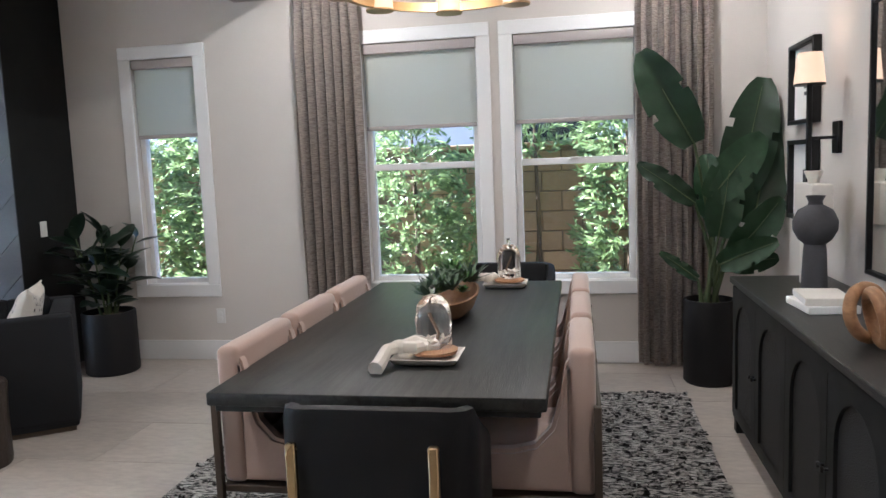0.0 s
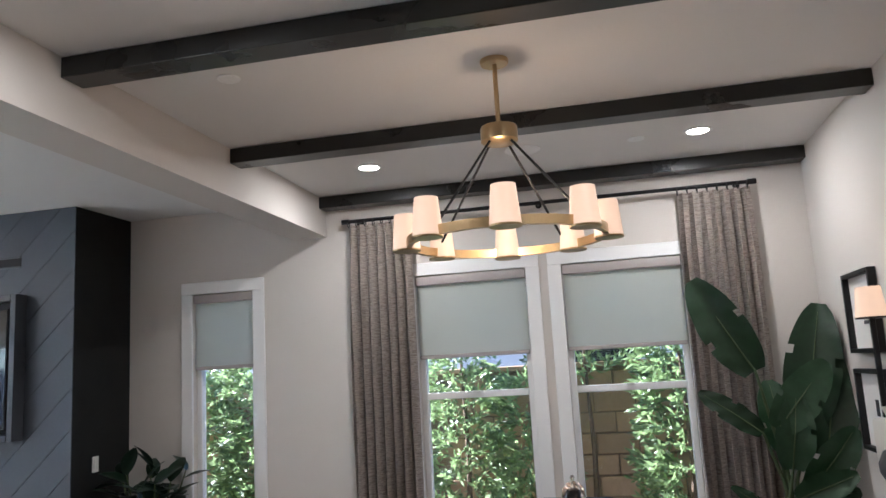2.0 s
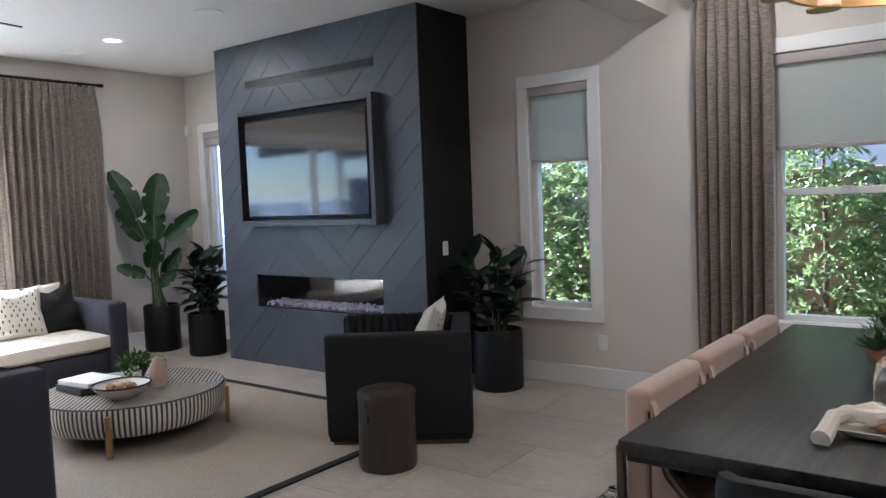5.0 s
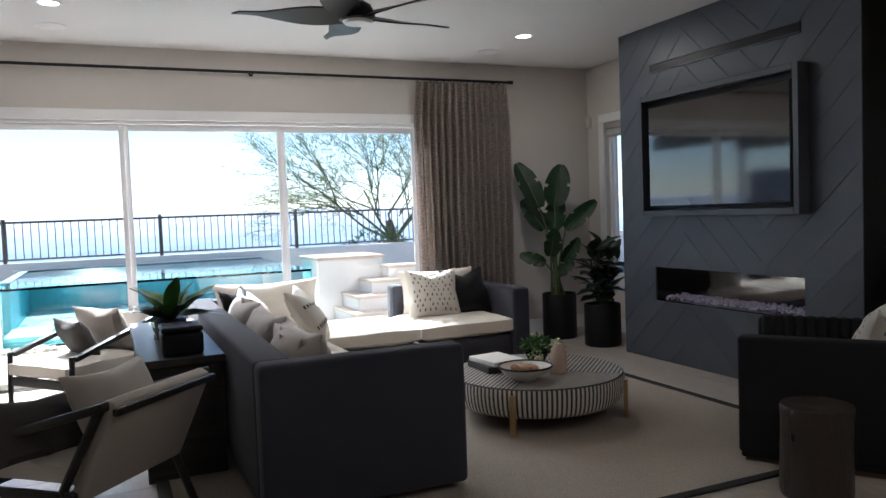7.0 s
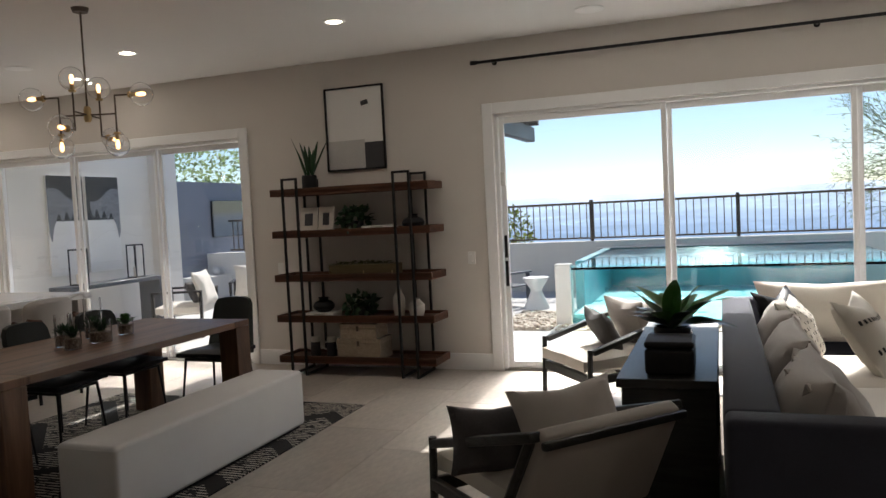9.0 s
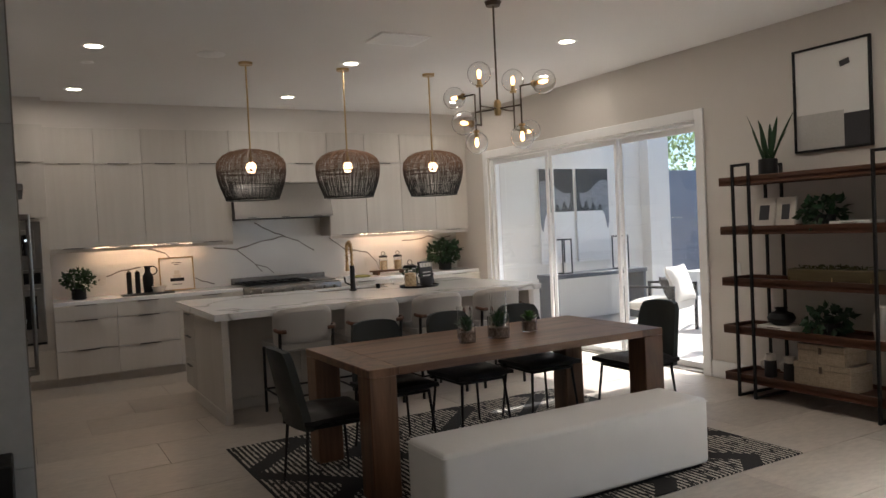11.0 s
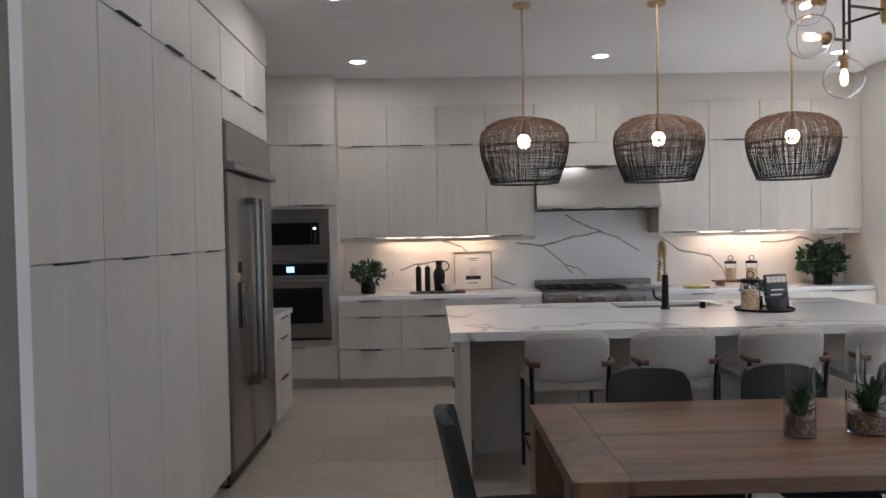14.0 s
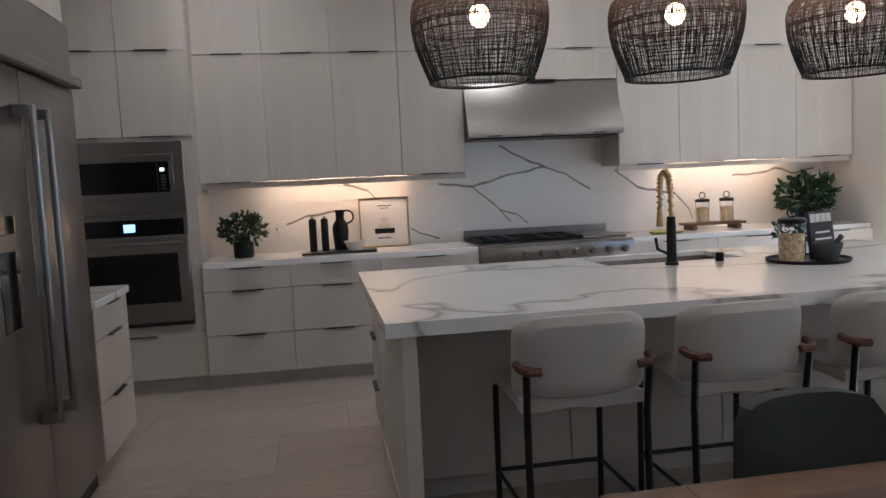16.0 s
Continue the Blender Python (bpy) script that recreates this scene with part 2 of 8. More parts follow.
CURTAIN = woven("taupe slub linen", (0.27, 0.225, 0.195), (0.64, 0.57, 0.505), 240, 170, slub=0.75)
SHADE = surface("roller shade cloth", (0.68, 0.70, 0.66), 0.9, vary=0.03, big=2, fine=200, bump=0.1)
def let_through(m, col, share):
    """Lets some light pass through a thin cloth."""
    ns, ls = m.node_tree.nodes, m.node_tree.links
    tr, mx = ns.new("ShaderNodeBsdfTranslucent"), ns.new("ShaderNodeMixShader")
    tr.inputs[0].default_value, mx.inputs[0].default_value = (*col, 1), share
    ls.new(ns["Principled BSDF"].outputs[0], mx.inputs[1]), ls.new(tr.outputs[0], mx.inputs[2]), ls.new(mx.outputs[0], ns["Material Output"].inputs[0])


let_through(SHADE, (0.76, 0.76, 0.70), 0.5)
SHADEBAR = surface("taupe shade rail", (0.42, 0.38, 0.37), 0.6, vary=0.05)
GLASS = glass("window glass")
CLEAR = glass("clear glass", ior=1.35)
MIRROR = surface("mirror silver", (0.9, 0.9, 0.9), 0.03, 1.0, vary=0.0, bump=0, rvar=0.0)
EBONY = wood("black stained oak", (0.005, 0.005, 0.005), (0.046, 0.047, 0.041), 0.38, 1, 16, 0.9, 0.15, 0.45)
BLUSH = surface("blush velvet", (0.46, 0.33, 0.27), 0.85, vary=0.10, big=3, fine=220, bump=0.2, sheen=0.5)
BRONZE = surface("bronze wood frame", (0.10, 0.075, 0.055), 0.45, 0.3, vary=0.15, bump=0.05)
LEATHER = surface("black leather", (0.010, 0.010, 0.011), 0.5, gloss=0.25, vary=0.2, big=5, fine=160, bump=0.25)
GREENLEATHER = surface("dark green leather", (0.012, 0.017, 0.016), 0.55, vary=0.2, big=5, fine=160, bump=0.25)
CHAIRCLOTH = surface("charcoal upholstery", (0.016, 0.017, 0.019), 0.9, gloss=0.25, vary=0.2, big=4, fine=240, bump=0.3)
SOFACLOTH = surface("slate sofa cloth", (0.045, 0.047, 0.064), 0.95, gloss=0.25, vary=0.18, big=5, fine=260, bump=0.4, sheen=0.15)
CREAM = surface("cream linen", (0.68, 0.63, 0.56), 0.92, vary=0.07, big=3, fine=200, bump=0.3, sheen=0.2)
OATMEAL = surface("oatmeal linen", (0.45, 0.41, 0.37), 0.92, vary=0.08, big=3, fine=220, bump=0.35, sheen=0.2)
STOOLCLOTH = surface("light grey upholstery", (0.44, 0.42, 0.40), 0.92, vary=0.06, big=3, fine=220, bump=0.3, sheen=0.2)
BENCHCLOTH = surface("white boucle", (0.72, 0.71, 0.70), 0.95, vary=0.05, big=3, fine=180, bump=0.35)
SHAG = flecked("black and cream chunky wool", [(0.008, 0.008, 0.009), (0.02, 0.02, 0.021), (0.50, 0.48, 0.45), (0.62, 0.6, 0.57)], 55, (0.45, 1.6, 1), bump=1.0, dist=0.02)
RUGBEIGE = flecked("beige loop rug", [(0.26, 0.22, 0.185), (0.36, 0.31, 0.26), (0.42, 0.37, 0.31)], 120, bump=0.6, dist=0.006)
RUGBLACK = surface("black rug binding", (0.018, 0.018, 0.02), 0.95, vary=0.2, fine=200, bump=0.5)
RUGSTRIPE = dashed_rug("black rug with cream dashes", (0.012, 0.012, 0.013), (0.50, 0.46, 0.40), 0.036)
INLAY = striped("black and bone inlay", (0.022, 0.022, 0.022), (0.58, 0.54, 0.47), 0, 0.030, 0.5, 0.06, 0.4, 0.1)
OAK = wood("pale bleached oak laminate", (0.53, 0.49, 0.445), (0.64, 0.605, 0.56), 0.5, 2, 1.7, 0.05, 0.05, 0.95)
WALNUT = wood("walnut", (0.085, 0.037, 0.017), (0.29, 0.15, 0.078), 0.42, 0, 7, 0.2)
WALNUTZ = wood("walnut upright", (0.075, 0.033, 0.016), (0.27, 0.14, 0.074), 0.42, 2, 7, 0.2)
SHELFWOOD = wood("reddish shelf wood", (0.05, 0.018, 0.009), (0.15, 0.058, 0.028), 0.45, 1, 8, 0.25)
STUMPWOOD = surface("charred stump", (0.035, 0.026, 0.020), 0.4, vary=0.5, big=6, fine=40, bump=0.8, stretch=(1, 1, 0.2), dist=0.01)
BOWLWOOD = wood("carved bowl wood", (0.24, 0.11, 0.045), (0.52, 0.29, 0.14), 0.55, 1, 9, 0.3)
QUARTZ = marble("white quartz with grey veins")
STONEWALL = surface("grey concrete tile", (0.40, 0.40, 0.39), 0.5, vary=0.14, big=2.2, fine=12, bump=0.04, per=0.06)
POT = surface("matte black pot", (0.010, 0.010, 0.011), 0.5, gloss=0.25, vary=0.15, bump=0.08)
SOIL = flecked("soil and moss", [(0.05, 0.035, 0.02), (0.16, 0.11, 0.07), (0.22, 0.17, 0.11)], 60)
PEBBLE = flecked("pebbles", [(0.035, 0.024, 0.018), (0.12, 0.08, 0.055), (0.28, 0.22, 0.17)], 90, rough=0.6)
LEAF = leafy("broad green leaf", (0.018, 0.056, 0.020), 0.5, 0.35, 0.12)
DARKLEAF = leafy("rubber plant leaf", (0.016, 0.034, 0.020), 0.28, 0.3)
FRESHLEAF = leafy("fresh green leaf", (0.06, 0.17, 0.03), 0.4)
SUCC = leafy("grey green succulent", (0.13, 0.20, 0.13), 0.5, 0.45)
HEDGE = leafy("hedge leaf", (0.30, 0.40, 0.18), 0.35, 0.5, 0.4)
STEM = surface("stem", (0.07, 0.10, 0.04), 0.6, vary=0.2)
BARK = surface("bark", (0.16, 0.11, 0.075), 0.9, vary=0.3, fine=30, bump=0.6, stretch=(1, 1, 0.25))
PAPER = surface("white paper", (0.80, 0.79, 0.77), 0.8, vary=0.02)
CERAMIC = surface("off-white ceramic", (0.70, 0.66, 0.60), 0.5, vary=0.06, bump=0.15)
GREYCLAY = surface("dark grey clay", (0.06, 0.06, 0.066), 0.8, vary=0.15, bump=0.3)
STUCCO = surface("white stucco", (0.72, 0.70, 0.66), 0.95, vary=0.04, fine=70, bump=0.4)
CONC = surface("pale patio concrete", (0.60, 0.58, 0.55), 0.85, vary=0.08, big=1.2, fine=30, bump=0.15)
GRAVEL = flecked("pale gravel", [(0.28, 0.22, 0.16), (0.52, 0.44, 0.34), (0.72, 0.66, 0.56)], 18, rough=0.9)
BLOCK = surface("tan slump block", (0.47, 0.32, 0.20), 0.9, vary=0.16, big=4, fine=30, bump=0.5, per=0.2)
MORTAR = surface("mortar", (0.26, 0.19, 0.13), 0.95, vary=0.1)
TRAVERTINE = surface("travertine step", (0.62, 0.52, 0.41), 0.8, vary=0.08, fine=25, bump=0.15)
WARM = shining("lit lamp shade", (1.0, 0.58, 0.33), 0.15, (0.5, 0.44, 0.38))
BULB = shining("lit bulb", (1.0, 0.50, 0.18), 4.0)
CANLIGHT = shining("lit downlight", (1.0, 0.86, 0.68), 9.0)
SCREEN = surface("black glass screen", (0.010, 0.010, 0.011), 0.06, vary=0.0, bump=0, rvar=0.0)
SCREEN.node_tree.nodes["Principled BSDF"].inputs["IOR"].default_value = 1.9
OVENGLASS = surface("black oven glass", (0.006, 0.006, 0.007), 0.10, vary=0.0, bump=0, rvar=0.0, gloss=0.35)
GREYPAINT = surface("grey metal frame", (0.075, 0.083, 0.098), 0.4, 0.2, vary=0.08, bump=0.02)
CRYSTAL = flecked("violet fire glass", [(0.18, 0.15, 0.25), (0.55, 0.5, 0.7), (0.8, 0.78, 0.9)], 60, rough=0.2)
PLASTIC = surface("white plastic", (0.75, 0.74, 0.72), 0.4, vary=0.02, bump=0)


# ---- mesh helpers ----
def box(a, b, bev=0.004, seg=1, bm=None):
    """A bevelled box from corner a to corner b."""
    own = bmesh.new()
    bmesh.ops.create_cube(own, size=1)
    for v in own.verts:
        v.co = [a[i] + (v.co[i] + 0.5) * (b[i] - a[i]) for i in range(3)]
    if bev:
        bmesh.ops.bevel(own, geom=own.edges[:], offset=min(bev, 0.45 * min(abs(b[i] - a[i]) for i in range(3))), segments=seg, affect="EDGES", profile=0.5)
    return merge(bm, own) if bm else own


def merge(bm, other):
    me = bpy.data.meshes.new("tmp")
    other.to_mesh(me)
    other.free()
    bm.from_mesh(me)
    bpy.data.meshes.remove(me)
    return bm


def lathe(profile, n=24, at=(0, 0, 0), bm=None):
    """A turned shape from (radius, height) pairs."""
    bm = bm or bmesh.new()
    rings = []
    for r, z in profile:
        if r < 1e-5:
            rings.append([bm.verts.new((at[0], at[1], at[2] + z))])
        else:
            rings.append([bm.verts.new((at[0] + r * math.cos(6.28319 * k / n), at[1] + r * math.sin(6.28319 * k / n), at[2] + z)) for k in range(n)])
    for p, q in zip(rings, rings[1:]):
        for k in range(n):
            f = [p[k % len(p)], p[(k + 1) % n % len(p)], q[(k + 1) % n % len(q)], q[k % len(q)]]
            f = list(dict.fromkeys(f))
            if len(f) > 2:
                bm.faces.new(f)
    bmesh.ops.recalc_face_normals(bm, faces=bm.faces[:])
    return bm


def rod(r, a, b, n=12, bm=None, r2=None):
    return tube([a, b], r, n, bm, r2)


def tube(pts, r, n=8, bm=None, r2=None):
    """A round bar along points, which may taper."""
    bm = bm or bmesh.new()
    pts = [Vector(p) for p in pts]
    rings, up = [], None
    for i, p in enumerate(pts):
        d = (pts[min(i + 1, len(pts) - 1)] - pts[max(i - 1, 0)]).normalized()
        up = d.orthogonal().normalized() if up is None else (up - d * up.dot(d)).normalized()
        s = d.cross(up)
        rad = r + ((r2 if r2 is not None else r) - r) * i / (len(pts) - 1)
        rings.append([bm.verts.new(p + rad * (math.cos(6.28319 * k / n) * up + math.sin(6.28319 * k / n) * s)) for k in range(n)])
    for p, q in zip(rings, rings[1:]):
        for k in range(n):
            bm.faces.new((p[k], p[(k + 1) % n], q[(k + 1) % n], q[k]))
    bm.faces.new(rings[0][::-1]), bm.faces.new(rings[-1])
    return bm


def ball(r, at=(0, 0, 0), scale=(1, 1, 1), u=16, v=10, bm=None):
    own = bmesh.new()
    bmesh.ops.create_uvsphere(own, u_segments=u, v_segments=v, radius=r)
    for w in own.verts:
        w.co = [at[i] + w.co[i] * scale[i] for i in range(3)]
    return merge(bm, own) if bm else own


def cushion(w, d, h, puff=0.25, n=10, crumple=0.01, seed=0):
    """A soft block with rounded, swollen faces."""
    bm = bmesh.new()
    bmesh.ops.create_grid(bm, x_segments=n, y_segments=n, size=1)
    top = bm.verts[:]
    rim = [e for e in bm.edges if e.is_boundary]
    ext = bmesh.ops.extrude_face_region(bm, geom=bm.faces[:])
    low = {g for g in ext["geom"] if isinstance(g, bmesh.types.BMVert)}
    for v in bm.verts:
        x, y = v.co.x, v.co.y
        k = ((1 - abs(x) ** 4) * (1 - abs(y) ** 4)) ** 0.5
        z = (0.5 * (1 - puff) * h * (1 if k > 0 else 0.75) + 0.5 * puff * h * k) * (-1 if v in low else 1)
        e = 1 - 0.04 * (1 - abs(x * y))
        o = noise.noise((x * 2 + seed, y * 2, z * 9)) * crumple
        v.co = (x * w / 2 * e, y * d / 2 * e, z + h / 2 + o)
    bmesh.ops.recalc_face_normals(bm, faces=bm.faces[:])
    return bm


def pillow(w, h, t, chop=0.0, seed=0):
    """A scatter cushion lying in x and y: thin at the seams, pointed corners, a dent along its top edge."""
    bm = bmesh.new()
    bmesh.ops.create_grid(bm, x_segments=14, y_segments=14, size=1)
    ext = bmesh.ops.extrude_face_region(bm, geom=bm.faces[:])
    low = {g for g in ext["geom"] if isinstance(g, bmesh.types.BMVert)}
    for v in bm.verts:
        x, y = v.co.x, v.co.y
        k = max(0, (1 - x * x) * (1 - y * y)) ** 0.42
        sx, sy = 1 - 0.10 * (1 - y * y), 1 - 0.08 * (1 - x * x)
        dent = chop * max(0, y) * (1 - abs(x)) ** 1.3
        z = (0.5 * t * k + 0.004) * (-1 if v in low else 1) + 0.02 * noise.noise((x * 1.7 + seed, y * 1.7, 0.0))
        v.co = (x * sx * w / 2, (y * sy - dent) * h / 2, z)
    bmesh.ops.recalc_face_normals(bm, faces=bm.faces[:])
    return bm


def moved(bm, m):
    bm.transform(m)
    return bm


def part(name, bm, material, parent=None, label="", smooth=True):
    me = bpy.data.meshes.new(name)
    bm.to_mesh(me)
    bm.free()
    me.materials.append(material)
    if smooth:
        for p in me.polygons:
            p.use_smooth = True
        me.set_sharp_from_angle(angle=radians(38))
    ob = new(name, me)
    ob.parent = parent
    return tagged(ob, label) if label else ob


def thing(name, at, label, category, group="", rz=0.0):
    ob = new(name)
    ob.matrix_world = pose(*at, 0, 0, rz)
    return tagged(ob, label, category, group)


def fixed(name, bm, material, label="", smooth=True):
    """A piece of the setting."""
    return tagged(part(name, bm, material, None, label, smooth), kind="structure")


def slab(a, b, material, name, label="", parent=None, bev=0.0):
    ob = part(name, box(a, b, bev), material, parent, label)
    return tagged(ob, kind="structure") if parent is None else ob


# ---- the shell ----
CZ, X0, X1, Y0, Y1 = 3.10, -8.34, 1.15, -8.42, 5.67
S1, S2, HEADZ = (-1.04, 3.57), (-7.46, -3.84), 2.42
floor = slab((X0 - 0.3, Y0 - 0.3, -0.2), (4.3, Y1 + 0.3, -0.004), GROUT, "floor", "large beige stone tile floor with thin joints")
ceiling = slab((X0 - 0.3, Y0 - 0.3, CZ), (4.3, Y1 + 0.3, CZ + 0.2), CEIL, "ceiling", "smooth off-white painted ceiling")


def wall_with_holes(name, axis, face, thick, lo, hi, holes, material=WALL, label="greige painted wall with light orange-peel texture"):
    """A wall along x (axis 0) or y (axis 1), pierced by holes (from, to, sill, head)."""
    bm = bmesh.new()
    def piece(u0, u1, z0, z1):
        if u1 - u0 > 1e-4 and z1 - z0 > 1e-4:
            a, b = sorted((face, face + thick))
            box((u0, a, z0) if axis == 0 else (a, u0, z0), (u1, b, z1) if axis == 0 else (b, u1, z1), 0, 1, bm)
    at = lo
    for u0, u1, z0, z1 in sorted(holes):
        piece(at, u0, 0, CZ), piece(u0, u1, 0, z0), piece(u0, u1, z1, CZ)
        at = u1
    piece(at, hi, 0, CZ)
    return fixed(name, bm, material, label)


NW, WA, WB, NV = (-3.62, -3.08), (-1.72, -0.855), (-0.59, 0.27), (-8.0, -7.35)
WZ0, WZ1 = 0.62, 2.42
wall_with_holes("wall_north", 0, Y1, 0.18, X0 - 0.2, X1 + 0.2, [(*NV, WZ0, WZ1), (*NW, WZ0, WZ1), (*WA, WZ0, WZ1), (*WB, WZ0, WZ1)])
wall_with_holes("wall_west", 1, X0, -0.2, Y0 - 0.2, Y1, [(*S2, 0, HEADZ), (*S1, 0, HEADZ)])
wall_with_holes("wall_east", 1, X1, 0.18, 0.6, Y1, [])
wall_with_holes("wall_south", 0, Y0, -0.18, X0, -1.9, [])
wall_with_holes("wall_pantry", 1, -2.0, 0.15, Y0, -2.45, [])
# two unseen walls, added only to close the room behind the camera
wall_with_holes("closing_wall_east", 1, 4.0, 0.15, -2.45, 0.75, [])
wall_with_holes("closing_wall_north", 0, 0.6, 0.15, X1 + 0.18, 4.0, [])
stone = slab((-2.72, -2.60, 0), (4.0, -2.47, CZ), GROUT, "wall_stone", "large grey concrete-look wall tiles")
slab((-2.71, -2.46, 2.80), (-2.43, Y1, CZ), WALL, "header", "greige dropped header between two spaces")
for y in (1.2, 2.64, 4.09, 5.52):
    slab((-2.43, y, 3.005), (X1, y + 0.14, CZ - 0.003), BEAM, "ceiling_beam", "black satin box beam under the ceiling", None, 0.004)
for a, b in (((X0, S1[1] + 0.1, 0), (X0 + 0.015, Y1, 0.16)), ((X0, S2[1] + 0.1, 0), (X0 + 0.015, S1[0] - 0.1, 0.16)), ((X0, Y1 - 0.015, 0), (-6.81, Y1, 0.16)),
             ((-4.2, Y1 - 0.015, 0), (X1, Y1, 0.16)), ((X1 - 0.015, 0.6, 0), (X1, Y1, 0.16))):
    slab(a, b, WHITE, "baseboard", "tall white baseboard", None, 0.004)


def window(u0, u1, rail, name, shade_to, label):
    """Cased window in the north wall: frame, sash, panes and a roller shade."""
    z0, z1, y = WZ0, WZ1, Y1
    w = new(name)
    w.matrix_world = pose(0, 0, 0)
    tagged(w, label, kind="structure")
    c = 0.10
    for a, b in (((u0 - c, y - 0.022, z1), (u1 + c, y, z1 + c)), ((u0 - c, y - 0.022, z0 - c), (u1 + c, y, z0)), ((u0 - c, y - 0.022, z0), (u0, y, z1)), ((u1, y - 0.022, z0), (u1 + c, y, z1))):
        part("casing", box(a, b, 0.004), WHITE, w)
    f = 0.045
    for a, b in (((u0, y + 0.05, z0), (u0 + f, y + 0.12, z1)), ((u1 - f, y + 0.05, z0), (u1, y + 0.12, z1)), ((u0 + f, y + 0.05, z0), (u1 - f, y + 0.12, z0 + f)), ((u0 + f, y + 0.05, z1 - f), (u1 - f, y + 0.12, z1))):
        part("window_frame", box(a, b, 0.005), WHITE, w)
    for z, e in ((z0, 0.0), ):
        part("window_sill", box((u0, y + 0.002, z - 0.012), (u1, y + 0.05, z + 0.006), 0.003), WHITE, w)
    if rail:
        part("meeting_rail", box((u0 + f, y + 0.045, rail - 0.025), (u1 - f, y + 0.115, rail + 0.025), 0.005), WHITE, w)
        part("sash_lock", box(((u0 + u1) / 2 - 0.03, y + 0.03, rail + 0.012), ((u0 + u1) / 2 + 0.03, y + 0.05, rail + 0.03), 0.004), PLASTIC, w)
    for za, zb in ([(z0 + f, rail - 0.025), (rail + 0.025, z1 - f)] if rail else [(z0 + f, z1 - f)]):
        p = part("pane", box((u0 + f, y + 0.08, za), (u1 - f, y + 0.086, zb), 0), GLASS, w)
        p.visible_shadow = False
    sh = new("roller_shade")
    tagged(sh, "half-lowered pale grey-green roller shade in a window", "roller shade", "roller shades")
    sh.matrix_world = pose(0, 0, 0)
    part("cassette", box((u0 + 0.004, y - 0.012, z1 - 0.075), (u1 - 0.004, y + 0.045, z1 - 0.003), 0.01, 2), SHADEBAR, sh)
    part("cloth", box((u0 + 0.012, y + 0.018, shade_to + 0.02), (u1 - 0.012, y + 0.021, z1 - 0.07), 0), SHADE, sh)
    part("bottom_bar", box((u0 + 0.012, y + 0.012, shade_to), (u1 - 0.012, y + 0.028, shade_to + 0.03), 0.004), SHADEBAR, sh)


window(*NW, None, "window_1", 1.80, "narrow white-cased fixed window")
window(*WA, 1.50, "window_2", 1.78, "white-cased single-hung window")
window(*WB, 1.50, "window_3", 1.78, "white-cased single-hung window")
window(*NV, None, "window_4", 2.25, "narrow white-cased window beside the chimney breast")


def slider(u, cuts, name, label, lead):
    """Multi-panel sliding door in the west wall."""
    w = new(name)
    w.matrix_world = pose(0, 0, 0)
    tagged(w, label, kind="structure")
    c = 0.10
    for a, b in (((X0, u[0] - c, 0), (X0 + 0.022, u[0], HEADZ + c)), ((X0, u[1], 0), (X0 + 0.022, u[1] + c, HEADZ + c)), ((X0, u[0], HEADZ), (X0 + 0.022, u[1], HEADZ + c))):
        part("casing", box(a, b, 0.004), WHITE, w)
    for a, b in (((X0 - 0.16, u[0], 0), (X0 - 0.02, u[0] + 0.035, HEADZ)), ((X0 - 0.16, u[1] - 0.035, 0), (X0 - 0.02, u[1], HEADZ)), ((X0 - 0.16, u[0], HEADZ - 0.03), (X0 - 0.02, u[1], HEADZ))):
        part("jamb", box(a, b, 0.003), WHITE, w)
    part("track", box((X0 - 0.16, u[0], 0), (X0 - 0.02, u[1], 0.018), 0.003), STEEL, w)
    for k, (p, q) in enumerate(zip(cuts, cuts[1:])):
        d = X0 - 0.055 - 0.035 * (k % 2 if len(cuts) > 4 else k)
        pn = new("door_panel")
        pn.parent = w
        f = 0.045
        for a, b in (((d - 0.03, p, 0.02), (d, p + f, HEADZ - 0.03)), ((d - 0.03, q - f, 0.02), (d, q, HEADZ - 0.03)), ((d - 0.03, p + f, 0.02), (d, q - f, 0.08)), ((d - 0.03, p + f, HEADZ - 0.09), (d, q - f, HEADZ - 0.03))):
            part("stile", box(a, b, 0.004), WHITE, pn)
        g = part("pane", box((d - 0.018, p + f, 0.08), (d - 0.012, q - f, HEADZ - 0.09), 0), GLASS, pn)
        g.visible_shadow = False
    if lead:
        part("handle_plate", box((X0 - 0.054, cuts[0] + 0.008, 0.80), (X0 - 0.040, cuts[0] + 0.036, 1.04), 0.003), BLACKM, w, "black flush pull")
        part("pull_plate", box((X0 - 0.054, cuts[0] + 0.008, 1.07), (X0 - 0.040, cuts[0] + 0.036, 1.28), 0.003), BLACKM, w, "black flush pull")
        part("sensor", box((X0 - 0.054, cuts[0] + 0.0, 1.75), (X0 - 0.03, cuts[0] + 0.045, 1.88), 0.004), PLASTIC, w, "small grey door sensor")


slider(S1, [-1.0, 0.51, 1.99, 3.47], "sliding_door_1", "wide white multi-panel glass sliding door, closed", True)
slider(S2, [-7.42, -6.22, -5.03, -3.88], "sliding_door_2", "white three-panel glass sliding door", False)

